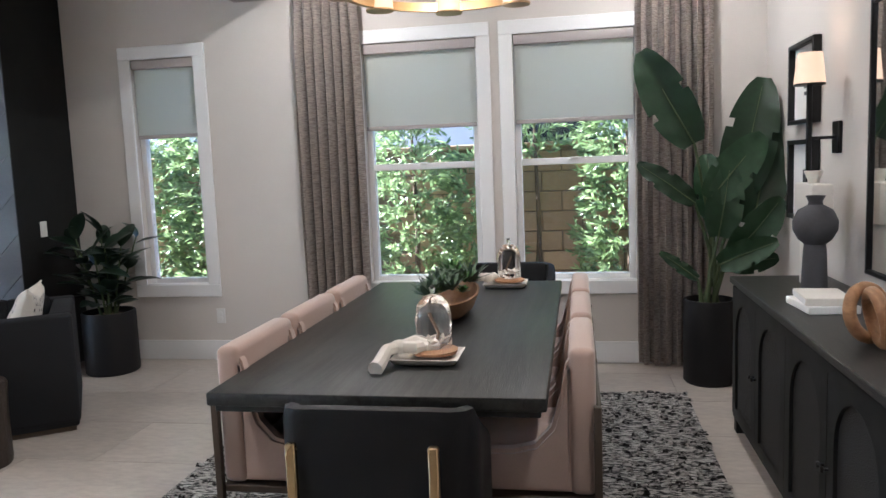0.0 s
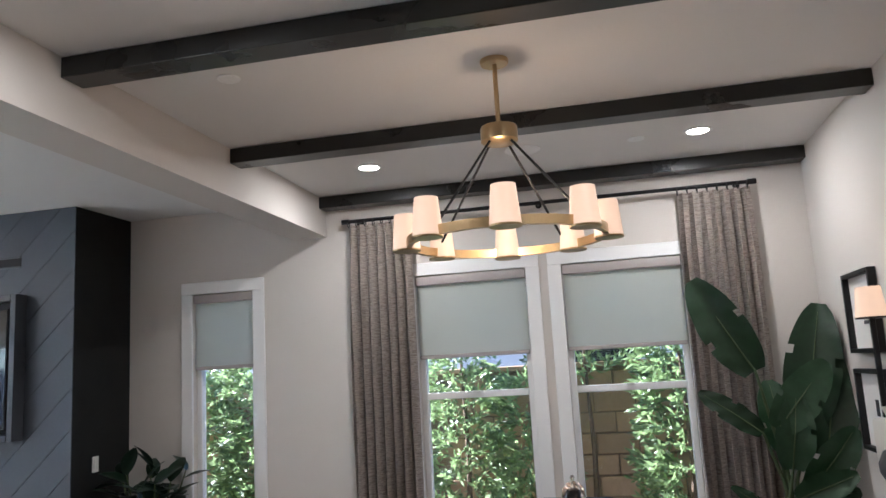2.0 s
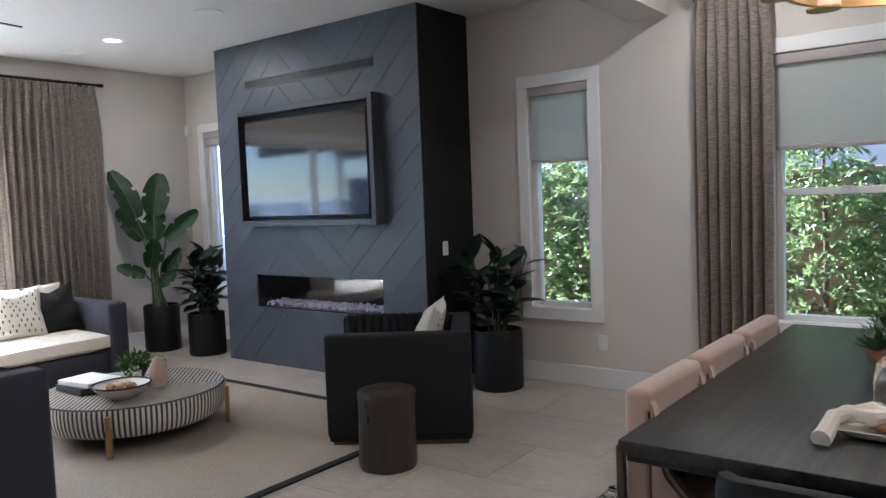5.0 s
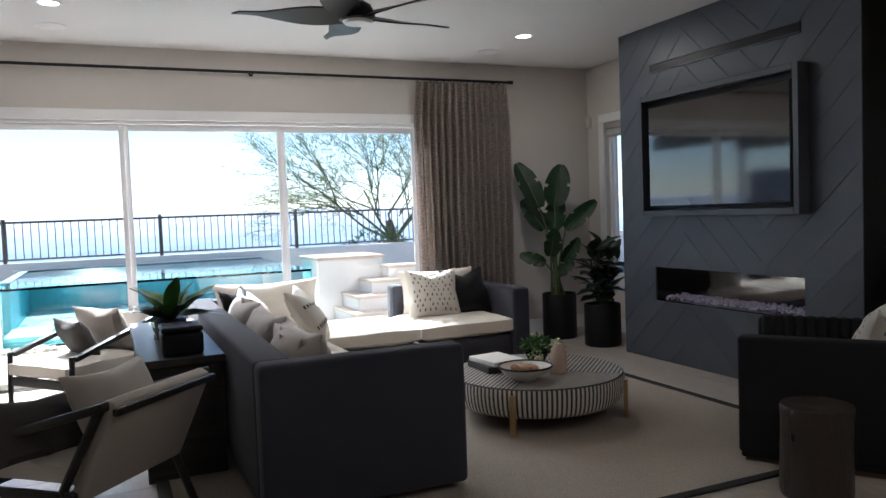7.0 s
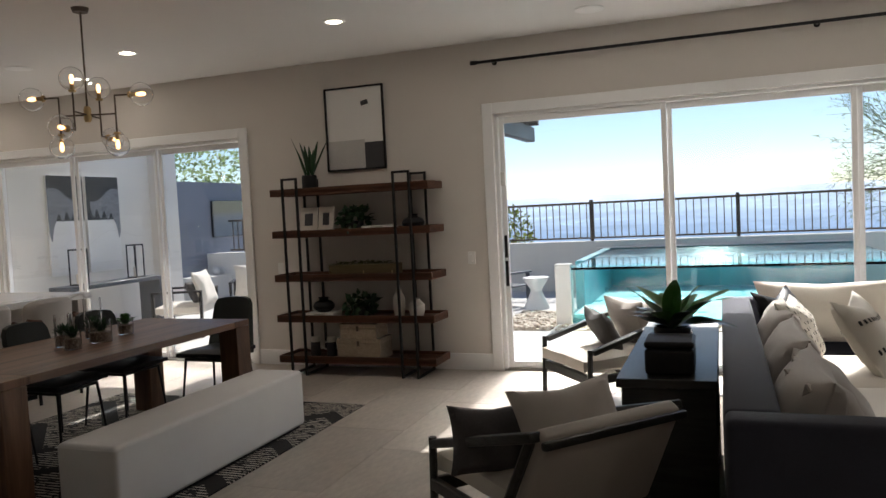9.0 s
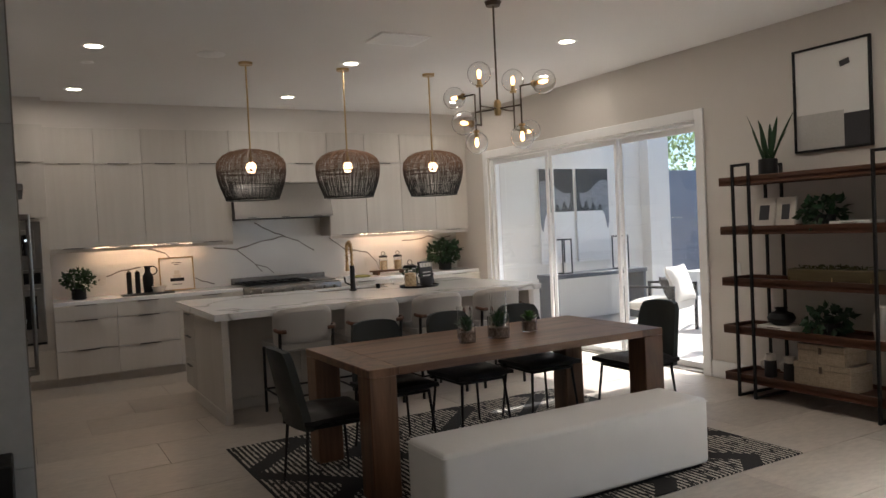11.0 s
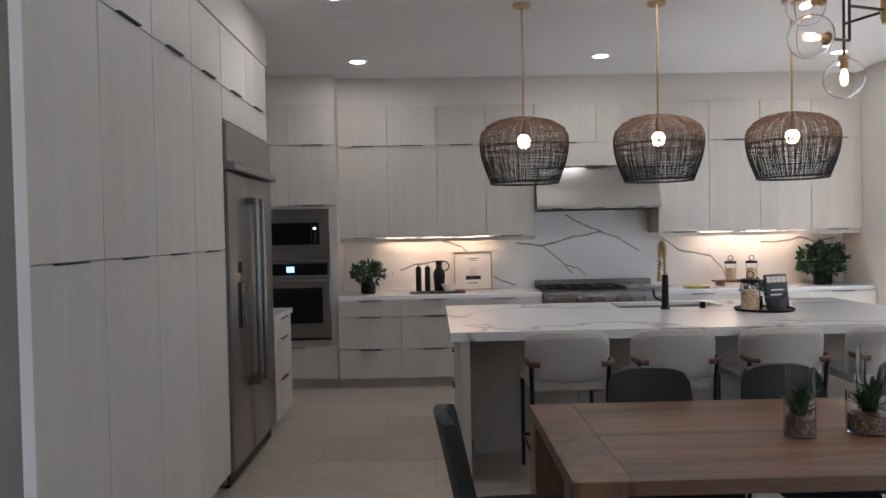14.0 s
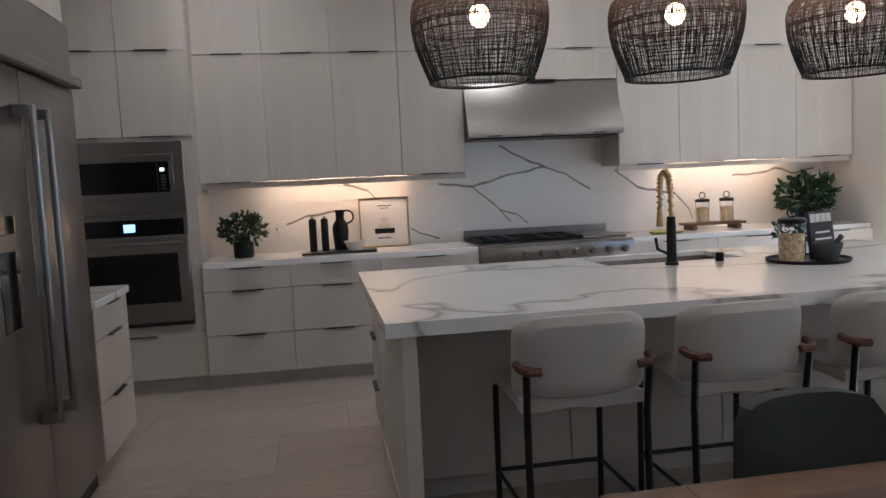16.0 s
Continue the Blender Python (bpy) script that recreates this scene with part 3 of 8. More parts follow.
# ---- chimney breast ----
FX0, FX1, FY = -6.80, -4.21, 4.99
FI = (-6.33, -4.68, 0.56, 0.877)
bm = bmesh.new()
for a, b in (((FX0, FY, 0), (FI[0], Y1, CZ)), ((FI[1], FY, 0), (FX1, Y1, CZ)), ((FI[0], FY, 0), (FI[1], Y1, FI[2])), ((FI[0], FY, FI[3]), (FI[1], Y1, CZ)), ((FI[0], FY + 0.42, FI[2]), (FI[1], Y1, FI[3]))):
    box(a, b, 0, 1, bm)
breast = fixed("chimney_breast", bm, BLACKP, "black-sided chimney breast faced with slate chevron boards")
fire = thing("linear_fireplace", ((FI[0] + FI[1]) / 2, FY + 0.2, FI[2]), "long glass-fronted linear fireplace with pale violet fire glass", "fireplace")
hw, hh = (FI[1] - FI[0]) / 2, FI[3] - FI[2]
for a, b in (((-hw, -0.20, 0), (hw, 0.2, 0.012)), ((-hw, 0.19, 0), (hw, 0.21, hh)), ((-hw, -0.2, 0), (-hw + 0.012, 0.2, hh)), ((hw - 0.012, -0.2, 0), (hw, 0.2, hh))):
    part("lining", box(a, b, 0.002), SCREEN, fire)
bm = bmesh.new()
for k in range(700):
    ball(random.uniform(0.008, 0.017), (random.uniform(-hw + 0.03, hw - 0.03), random.uniform(-0.14, 0.12), 0.018 + random.uniform(0, 0.03)), (1, 1, 0.7), 5, 3, bm)
tagged(part("fire_glass", bm, CRYSTAL, fire, "pale violet crushed fire glass", False), kind="stuff")
p = part("front_glass", box((-hw + 0.004, -0.186, 0.004), (hw - 0.004, -0.18, hh - 0.004), 0), GLASS, fire)
p.visible_shadow = False
vent = thing("slot_vent", ((-6.34 - 4.69) / 2, FY - 0.012, 2.66), "long black recessed slot vent", "vent")
part("frame", box((-0.83, -0.012, 0), (0.83, 0.012, 0.012), 0.002), GREYPAINT, vent)
part("frame", box((-0.83, -0.012, 0.075), (0.83, 0.012, 0.087), 0.002), GREYPAINT, vent)
part("slot", box((-0.83, -0.004, 0.012), (0.83, 0.010, 0.075), 0), BLACKM, vent)

tv = thing("television", (-5.505, FY - 0.012, 1.349), "large black television recessed in a slate-grey box frame, switched off", "television")
TW, TH = 1.77, 1.092
for a, b in (((-TW / 2, -0.115, 0), (-TW / 2 + 0.05, 0, TH)), ((TW / 2 - 0.05, -0.115, 0), (TW / 2, 0, TH)), ((-TW / 2 + 0.05, -0.115, 0), (TW / 2 - 0.05, 0, 0.05)), ((-TW / 2 + 0.05, -0.115, TH - 0.05), (TW / 2 - 0.05, 0, TH))):
    part("frame", box(a, b, 0.003), GREYPAINT, tv, "slate grey box frame")
part("back_panel", box((-TW / 2 + 0.05, -0.012, 0.05), (TW / 2 - 0.05, -0.002, TH - 0.05), 0), BLACKM, tv)
part("bezel", box((-0.79, -0.075, 0.08), (0.79, -0.03, 0.99), 0.006), BLACKM, tv)
part("screen", box((-0.777, -0.0785, 0.095), (0.777, -0.074, 0.978), 0), SCREEN, tv, "dark glossy screen")


def plate(at, rz, label, w=0.075, h=0.12, rocker=True):
    s = thing("wall_plate", at, label, "switch", "", rz)
    part("plate", box((-w / 2, -0.006, -h / 2), (w / 2, 0, h / 2), 0.003), PLASTIC, s)
    if rocker:
        part("rocker", box((-0.017, -0.010, -0.035), (0.017, -0.005, 0.035), 0.002), PLASTIC, s)
    else:
        for z in (-0.022, 0.022):
            part("socket", moved(lathe([(0, 0), (0.016, 0.0), (0.014, 0.003), (0, 0.003)], 12), pose(0, -0.006, z, 90)), PLASTIC, s)


plate((FX1 + 0.001, 5.25, 1.13), 90, "white rocker switch on the black breast side")
plate((-3.0, Y1 - 0.001, 0.36), 0, "white duplex outlet on the wall", rocker=False)
plate((X0 + 0.001, -1.31, 1.08), 90, "white wall control plate beside the sliding door")
plate((X0 + 0.001, -3.42, 1.02), 90, "white rocker switch beside the shelf")


ws = thing("wall_sensor", (X0 + 0.06, Y1 - 0.001, 2.46), "small white alarm sensor in the room corner", "sensor")
part("body", box((-0.035, -0.045, -0.06), (0.035, 0, 0.06), 0.01, 2), PLASTIC, ws)
part("lens", box((-0.02, -0.048, -0.02), (0.02, -0.044, 0.03), 0.003), WHITE, ws)


# ---- curtains ----
def curtain(at, width, height, rz, label, seed=0, folds=8):
    c = thing("curtain", at, label, "curtain", "linen curtains", rz)
    bm = bmesh.new()
    nx, nz = folds * 12, 22
    grid = []
    for j in range(nz + 1):
        z = height * j / nz
        t = j / nz
        row = []
        for i in range(nx + 1):
            s = i / nx
            pinch = max(0, (t - 0.86) / 0.14)
            ph = s * folds * 6.28319 + 1.1 * noise.noise((s * 3 + seed, t * 1.2, seed))
            amp = (0.055 + 0.02 * noise.noise((s * 5, seed, 0))) * (1 - 0.55 * pinch)
            y = amp * math.sin(ph) + 0.015 * math.sin(ph * 2.0 + seed) * pinch + 0.008 * noise.noise((s * 14, t * 3, seed))
            x = (s - 0.5) * width * (1 - 0.05 * pinch + 0.03 * math.sin(t * 2.6)) + 0.012 * math.cos(ph * 2)
            row.append(bm.verts.new((x, y, z)))
        grid.append(row)
    for j in range(nz):
        for i in range(nx):
            bm.faces.new((grid[j][i], grid[j][i + 1], grid[j + 1][i + 1], grid[j + 1][i]))
    bmesh.ops.solidify(bm, geom=bm.faces[:], thickness=0.004)
    part("panel", bm, CURTAIN, c)
    for i in range(folds + 1):
        x = (i / folds - 0.5) * width * 0.95
        part("ring", moved(ring(0.024, 0.004), pose(x, 0.0, height + 0.012, 0, 90, 0)), BLACKM, c)
    return c


def ring(R, r, n=18, m=6):
    bm = bmesh.new()
    vs = [[bm.verts.new(((R + r * math.cos(6.28319 * j / m)) * math.cos(6.28319 * i / n), (R + r * math.cos(6.28319 * j / m)) * math.sin(6.28319 * i / n), r * math.sin(6.28319 * j / m))) for j in range(m)] for i in range(n)]
    for i in range(n):
        for j in range(m):
            bm.faces.new((vs[i][j], vs[(i + 1) % n][j], vs[(i + 1) % n][(j + 1) % m], vs[i][(j + 1) % m]))
    return bm


def curtain_rod(a, b, off, label):
    a, b = Vector(a), Vector(b)
    c = thing("curtain_rod", a, label, "curtain rod")
    d = (b - a)
    part("rod", rod(0.014, (0, 0, 0), d, 12), BLACKM, c)
    for p in (Vector((0, 0, 0)), d):
        part("finial", moved(lathe([(0, -0.03), (0.02, -0.03), (0.02, 0.03), (0, 0.03)], 14), Matrix.Translation(p) @ (d.to_track_quat("Z", "Y").to_matrix().to_4x4())), BLACKM, c)
    for k in (0.03, 0.5, 0.97):
        part("bracket", rod(0.009, d * k, d * k + Vector(off), 8), BLACKM, c)
        part("bracket_plate", moved(lathe([(0, 0), (0.025, 0), (0.025, 0.008), (0, 0.008)], 14), Matrix.Translation(d * k + Vector(off)) @ (Vector(off).to_track_quat("Z", "Y").to_matrix().to_4x4()) @ pose(0, 0, -0.008)), BLACKM, c)


curtain_rod((-2.23, 5.57, 2.885), (0.79, 5.57, 2.885), (0, 0.10, 0), "long black metal curtain rod above the windows")
curtain((-1.97, 5.57, 0.02), 0.50, 2.83, 0, "full-length taupe slub linen curtain, drawn open", 1, 7)
curtain((0.52, 5.57, 0.02), 0.50, 2.83, 0, "full-length taupe slub linen curtain, drawn open", 4, 7)
curtain_rod((X0 + 0.10, -1.17, 2.89), (X0 + 0.10, 4.57, 2.89), (-0.10, 0, 0), "long black metal curtain rod above the sliding door")
curtain((X0 + 0.11, 3.96, 0.02), 1.12, 2.84, 90, "full-length taupe slub linen curtain, gathered at the wall end", 7, 14)


# ---- ceiling fittings ----
def downlight(x, y):
    c = thing("downlight", (x, y, CZ), "round white recessed downlight, lit", "downlight", "recessed downlights")
    part("trim", lathe([(0.066, -0.001), (0.068, -0.007), (0.088, -0.006), (0.092, 0.0)], 28), WHITE, c)
    part("lens", lathe([(0, -0.003), (0.066, -0.003), (0.066, 0.0)], 28), CANLIGHT, c)
    return c


can = downlight(*CANS[0])
# fittings for all of CANS, with the added unseen pair
for x, y in CANS[1:]:
    copy_thing(can, pose(x, y, CZ))


def disc_fitting(x, y, r, name, label):
    c = thing(name, (x, y, CZ), label, name.replace("_", " "))
    part("grille", lathe([(0, -0.008), (r - 0.008, -0.008), (r, -0.004), (r, 0.0)], 32), WHITE, c)
    part("rim", moved(ring(r, 0.004, 32), pose(0, 0, -0.004)), WHITE, c)


for x, y in ((-0.73, 4.86), (-7.72, 4.03), (-7.7, -0.01), (-4.24, -5.4), (-6.96, -5.31), (-5.57, 4.04)):
    disc_fitting(x, y, 0.115, "ceiling_speaker", "round white in-ceiling speaker grille")
for x, y in ((-1.9, 3.1), (0.0, 4.9), (-3.32, -6.0)):
    disc_fitting(x, y, 0.05, "smoke_detector", "small round white ceiling detector")


def grille(x, y, w, d):
    c = thing("ceiling_vent", (x, y, CZ), "white slatted air vent in the ceiling", "vent")
    for a, b in (((-w / 2, -d / 2, -0.012), (w / 2, -d / 2 + 0.03, 0)), ((-w / 2, d / 2 - 0.03, -0.012), (w / 2, d / 2, 0)), ((-w / 2, -d / 2 + 0.03, -0.012), (-w / 2 + 0.03, d / 2 - 0.03, 0)), ((w / 2 - 0.03, -d / 2 + 0.03, -0.012), (w / 2, d / 2 - 0.03, 0))):
        part("frame", box(a, b, 0.003), WHITE, c)
    part("backing", box((-w / 2 + 0.03, -d / 2 + 0.03, -0.002), (w / 2 - 0.03, d / 2 - 0.03, 0), 0), BLACKM, c)
    n = 9
    for k in range(n):
        y0 = -d / 2 + 0.03 + (d - 0.06) * (k + 0.5) / n
        part("slat", moved(box((-w / 2 + 0.03, -0.010, -0.001), (w / 2 - 0.03, 0.010, 0.001), 0), pose(0, y0, -0.008, 30)), WHITE, c)


grille(-5.54, -4.43, 0.45, 0.35)
grille(-4.9, 3.6, 0.45, 0.35)


# ---- plants ----
def blade(L, w, bend=0.3, fold=0.15, wave=0.0, n=8):
    """A leaf along +y from the origin, with a fold along its midrib."""
    bm = bmesh.new()
    rows = []
    for i in range(n + 1):
        t = i / n
        half = 0.5 * w * (math.sin(math.pi * min(1, t * 0.94 + 0.03)) ** 0.7) * (1 - 0.25 * t)
        y, z = L * t * (1 - 0.15 * bend * t), -bend * L * t * t * 0.6
        rows.append([bm.verts.new((s * half, y + 0.0 * s, z + fold * half * abs(s) + wave * half * math.sin(9 * t + 2 * s))) for s in (-1, -0.5, 0, 0.5, 1)])
    for p, q in zip(rows, rows[1:]):
        for k in range(4):
            bm.faces.new((p[k], p[k + 1], q[k + 1], q[k]))
    return bm


def aim(at, yaw, pitch, roll=0.0):
    """Turns +y to a heading and a rise, at a place."""
    return Matrix.Translation(at) @ pose(0, 0, 0, 0, 0, yaw) @ pose(0, 0, 0, pitch, 0, 0) @ pose(0, 0, 0, 0, roll, 0)


def pot(parent, r, h, mat, r0=None, soil=SOIL):
    r0 = r0 or r
    part("pot", lathe([(0, 0), (r0 - 0.01, 0), (r0, 0.012), (r, h - 0.01), (r - 0.006, h), (r - 0.016, h), (r - 0.022, h - 0.06), (0, h - 0.06)], 32), mat, parent, "matte black cylinder pot" if mat == POT else "")
    part("soil", lathe([(0, h - 0.035), (r * 0.5, h - 0.03), (r - 0.02, h - 0.05)], 24), soil, parent)


def paradise_plant(at, r, h, side, leaves, label, seed):
    """leaves: foot and tip of each blade as (along side, back, height), and its width; side is the heading the clump spreads along."""
    p = thing("bird_of_paradise_plant", at, label, "potted plant", "potted plants")
    pot(p, r, h, POT)
    rnd = random.Random(seed)
    u = Vector((math.cos(radians(side)), math.sin(radians(side)), 0))
    v = Vector((-u.y, u.x, 0))
    for a, b, w in leaves:
        foot, tip = (u * q[0] + v * q[1] + Vector((0, 0, q[2])) for q in (a, b))
        base = Vector((rnd.uniform(-0.06, 0.06), rnd.uniform(-0.06, 0.06), h - 0.05))
        mid = base.lerp(foot, 0.55)
        mid.x, mid.y = base.x + (foot.x - base.x) * 0.35, base.y + (foot.y - base.y) * 0.35
        part("stem", tube([base, base.lerp(mid, 0.5), mid, mid.lerp(foot, 0.6), foot], 0.017, 7, None, 0.008), STEM, p)
        d = (tip - foot).normalized()
        n = (-v + u * rnd.uniform(-0.5, 0.5) + Vector((0, 0, 0.25)))
        n = (n - d * n.dot(d)).normalized()
        m = Matrix.Translation(foot) @ Matrix((d.cross(n), d, n)).transposed().to_4x4()
        L = (tip - foot).length
        part("leaf", moved(broad_leaf(L, w, rnd.uniform(0.10, 0.22), rnd.uniform(0.1, 0.45), seed + len(p.children)), m), LEAF, p)
        part("midrib", moved(tube([(0, 0, 0.003), (0, L * 0.5, 0.003 - 0.02 * L), (0, L * 0.93, 0.003 - 0.14 * L)], 0.006, 6, None, 0.002), m), STEM, p)
    return p


def broad_leaf(L, w, bend, fold, seed, n=14):
    """A paddle leaf along +y, folded on its midrib, with a rippled edge and a split or two."""
    bm = bmesh.new()
    rows = []
    cols = (-1, -0.75, -0.5, -0.25, 0, 0.25, 0.5, 0.75, 1)
    for i in range(n + 1):
        t = i / n
        half = 0.5 * w * max(0.02, math.sin(math.pi * min(1, 0.05 + t * 0.93)) ** 0.45) * (1.04 - 0.16 * t)
        rows.append([bm.verts.new((x * half * (1 - 0.12 * fold), L * t, fold * half * abs(x) ** 1.4 - bend * L * t * t + 0.012 * abs(x) * math.sin(22 * t + 3 * x + seed))) for x in cols])
    cut = {(5 + seed % 5, 0), (5 + seed % 5, 1), (9 - seed % 3, 7), (9 - seed % 3, 6)}
    for i in range(n):
        for k in range(8):
            if (i, k) in cut and k in (0, 7):
                continue
            bm.faces.new((rows[i][k], rows[i][k + 1], rows[i + 1][k + 1], rows[i + 1][k]))
    return bm


def rubber_plant(at, r, h, height, label, seed, spread=0.28):
    p = thing("rubber_plant", at, label, "potted plant", "potted plants")
    pot(p, r, h, POT)
    rnd = random.Random(seed)
    for s in range(8):
        a = s * 45 + rnd.uniform(-20, 20)
        lean, H = rnd.uniform(0.1, 0.45), height * rnd.uniform(0.75, 1.0)
        d = Vector((math.cos(radians(a)), math.sin(radians(a)), 0))
        pts = [Vector((0, 0, h - 0.05)) + d * (0.05 + lean * H * t * 0.8) + Vector((0, 0, H * t)) for t in (0, 0.33, 0.66, 1)]
        part("stem", tube(pts, 0.010, 6, None, 0.005), STEM, p)
        for k in range(9):
            t = 0.18 + 0.82 * k / 8
            q = pts[0].lerp(pts[-1], t)
            yaw = k * 137.5 + a + rnd.uniform(-15, 15)
            L = rnd.uniform(0.22, 0.31)
            part("leaf", moved(blade(L, L * 0.52, rnd.uniform(0.2, 0.5), 0.25, 0.03), aim(q, yaw, rnd.uniform(5, 45) + 28 * (t > 0.9), rnd.uniform(-20, 20))), DARKLEAF, p)
    return p


def leaf_cloud(n, rx, ry, rz, L, w, seed, at=(0, 0, 0), up=0.2):
    """Many small leaves that fill a rounded space."""
    rnd = random.Random(seed)
    vs, fs = [], []
    for _ in range(n):
        while True:
            q = Vector((rnd.uniform(-1, 1), rnd.uniform(-1, 1), rnd.uniform(-1, 1)))
            if 0.2 < q.length < 1:
                break
        o = Vector((at[0] + q.x * rx, at[1] + q.y * ry, at[2] + q.z * rz))
        d = (q + Vector((rnd.gauss(0, 0.6), rnd.gauss(0, 0.6), rnd.gauss(up, 0.5)))).normalized()
        s = d.orthogonal().normalized()
        s.rotate(Matrix.Rotation(rnd.uniform(0, 6.28), 3, d))
        l = L * rnd.uniform(0.6, 1.2)
        k = len(vs)
        nrm = d.cross(s) * w * 0.15
        vs += [o, o + d * l * 0.45 + s * w * 0.5 + nrm, o + d * l, o + d * l * 0.45 - s * w * 0.5 + nrm]
        fs += [(k, k + 1, k + 2), (k, k + 2, k + 3)]
    bm = bmesh.new()
    bv = [bm.verts.new(v) for v in vs]
    for f in fs:
        bm.faces.new([bv[i] for i in f])
    return bm


def bushy(at, r, h, size, label, mat, seed, n=120, L=0.06, potmat=POT, name="potted_foliage"):
    p = thing(name, at, label, "potted plant")
    pot(p, r, h, potmat)
    rnd = random.Random(seed)
    for k in range(5):
        a = k * 72 + rnd.uniform(-20, 20)
        e = (size * 0.5 * math.cos(radians(a)), size * 0.5 * math.sin(radians(a)), h + size * 0.5)
        part("stem", tube([(0, 0, h - 0.03), (e[0] * 0.4, e[1] * 0.4, h + size * 0.3), e], 0.003, 5), STEM, p)
    part("foliage", leaf_cloud(n, size * 0.75, size * 0.75, size * 0.5, L, L * 0.65, seed, (0, 0, h + size * 0.42)), mat, p, "", False)
    return p


paradise_plant((0.70, 5.22, 0), 0.165, 0.56, 0, [
    ((-0.10, -0.05, 1.58), (-0.44, -0.10, 2.17), 0.33), ((0.18, 0.02, 1.22), (0.32, -0.04, 1.98), 0.36), ((0.26, -0.05, 1.05), (0.42, 0.0, 1.82), 0.34),
    ((-0.10, -0.06, 1.20), (-0.44, -0.12, 1.47), 0.16), ((-0.08, -0.05, 0.70), (-0.31, -0.06, 0.88), 0.09), ((-0.02, -0.12, 1.22), (0.30, -0.16, 1.62), 0.27),
    ((0.04, -0.10, 0.98), (0.10, -0.20, 1.42), 0.25), ((0.12, -0.10, 0.85), (0.40, -0.22, 1.20), 0.26), ((0.05, -0.10, 0.80), (0.34, -0.26, 0.96), 0.20),
    ((0.12, 0.0, 0.78), (0.40, -0.10, 0.84), 0.17), ((0.06, 0.10, 1.05), (0.02, 0.16, 1.52), 0.26)], "tall bird of paradise plant in a black cylinder pot", 2)
paradise_plant((-7.92, 4.93, 0), 0.19, 0.50, 57, [
    ((-0.19, 0.0, 1.46), (-0.40, -0.02, 1.99), 0.27), ((-0.02, 0.02, 1.48), (0.06, 0.0, 1.94), 0.31), ((-0.14, 0.04, 1.22), (-0.38, 0.0, 1.56), 0.22),
    ((-0.04, 0.05, 1.20), (0.02, 0.06, 1.58), 0.28), ((0.09, 0.0, 1.22), (0.44, 0.0, 1.52), 0.20), ((-0.08, -0.06, 0.92), (-0.02, -0.14, 1.22), 0.22),
    ((-0.14, -0.04, 0.84), (-0.42, -0.06, 0.95), 0.16), ((0.05, -0.06, 0.85), (0.24, -0.12, 1.10), 0.18), ((0.0, -0.08, 0.72), (0.16, -0.16, 0.86), 0.15)],
    "bird of paradise plant in a black pot by the curtain", 5)
rubber_plant((-3.75, 5.30, 0), 0.20, 0.48, 0.66, "dark-leaved rubber plant in a black cylinder pot", 3)
rubber_plant((-7.25, 5.03, 0), 0.19, 0.44, 0.66, "dark-leaved rubber plant in a black cylinder pot", 9)

# ---- dining space ----
drug = thing("dining_rug", (-0.78, 3.13, 0), "chunky black and cream wool rug", "rug")
part("pile", box((-1.30, -1.75, 0), (1.29, 1.75, 0.022), 0.008, 2), SHAG, drug)
fr = bmesh.new()
rnd = random.Random(5)
for k in range(2600):
    x, y = rnd.uniform(-1.29, 1.28), rnd.uniform(-1.74, 1.74)
    a = rnd.uniform(-0.4, 0.4)
    l, w, z = rnd.uniform(0.03, 0.06), rnd.uniform(0.010, 0.016), 0.024 + rnd.uniform(0.003, 0.011)
    vs = [fr.verts.new((x + math.cos(a) * u * l - math.sin(a) * v * w, y + math.sin(a) * u * l + math.cos(a) * v * w, zz)) for u, v, zz in ((-0.5, -0.5, 0.02), (0.5, -0.5, 0.02), (0.5, 0.5, 0.02), (-0.5, 0.5, 0.02), (-0.35, 0, z + 0.006), (0.35, 0, z + 0.006))]
    for f in ((0, 1, 5, 4), (2, 3, 4, 5), (1, 2, 5), (3, 0, 4)):
        fr.faces.new([vs[i] for i in f])
tagged(part("yarn_loops", fr, SHAG, drug, "raised black and cream yarn loops"), kind="stuff")

table = thing("dining_table", (-0.835, 3.61, 0.022), "black-stained oak dining table with a thick grained top", "dining table")
part("tabletop", box((-0.585, -1.19, 0.690), (0.585, 1.19, 0.738), 0.007, 2), EBONY, table)
part("edge_band", box((-0.565, -1.17, 0.665), (0.565, 1.17, 0.690), 0.004), EBONY, table)
for y in (-0.72, 0.72):
    part("pedestal", box((-0.22, y - 0.07, 0.03), (0.22, y + 0.07, 0.665), 0.012, 2), EBONY, table)
    part("foot", box((-0.38, y - 0.09, 0), (0.38, y + 0.09, 0.04), 0.01, 2), EBONY, table)
part("stretcher", box((-0.05, -0.65, 0.20), (0.05, 0.65, 0.28), 0.008), EBONY, table)


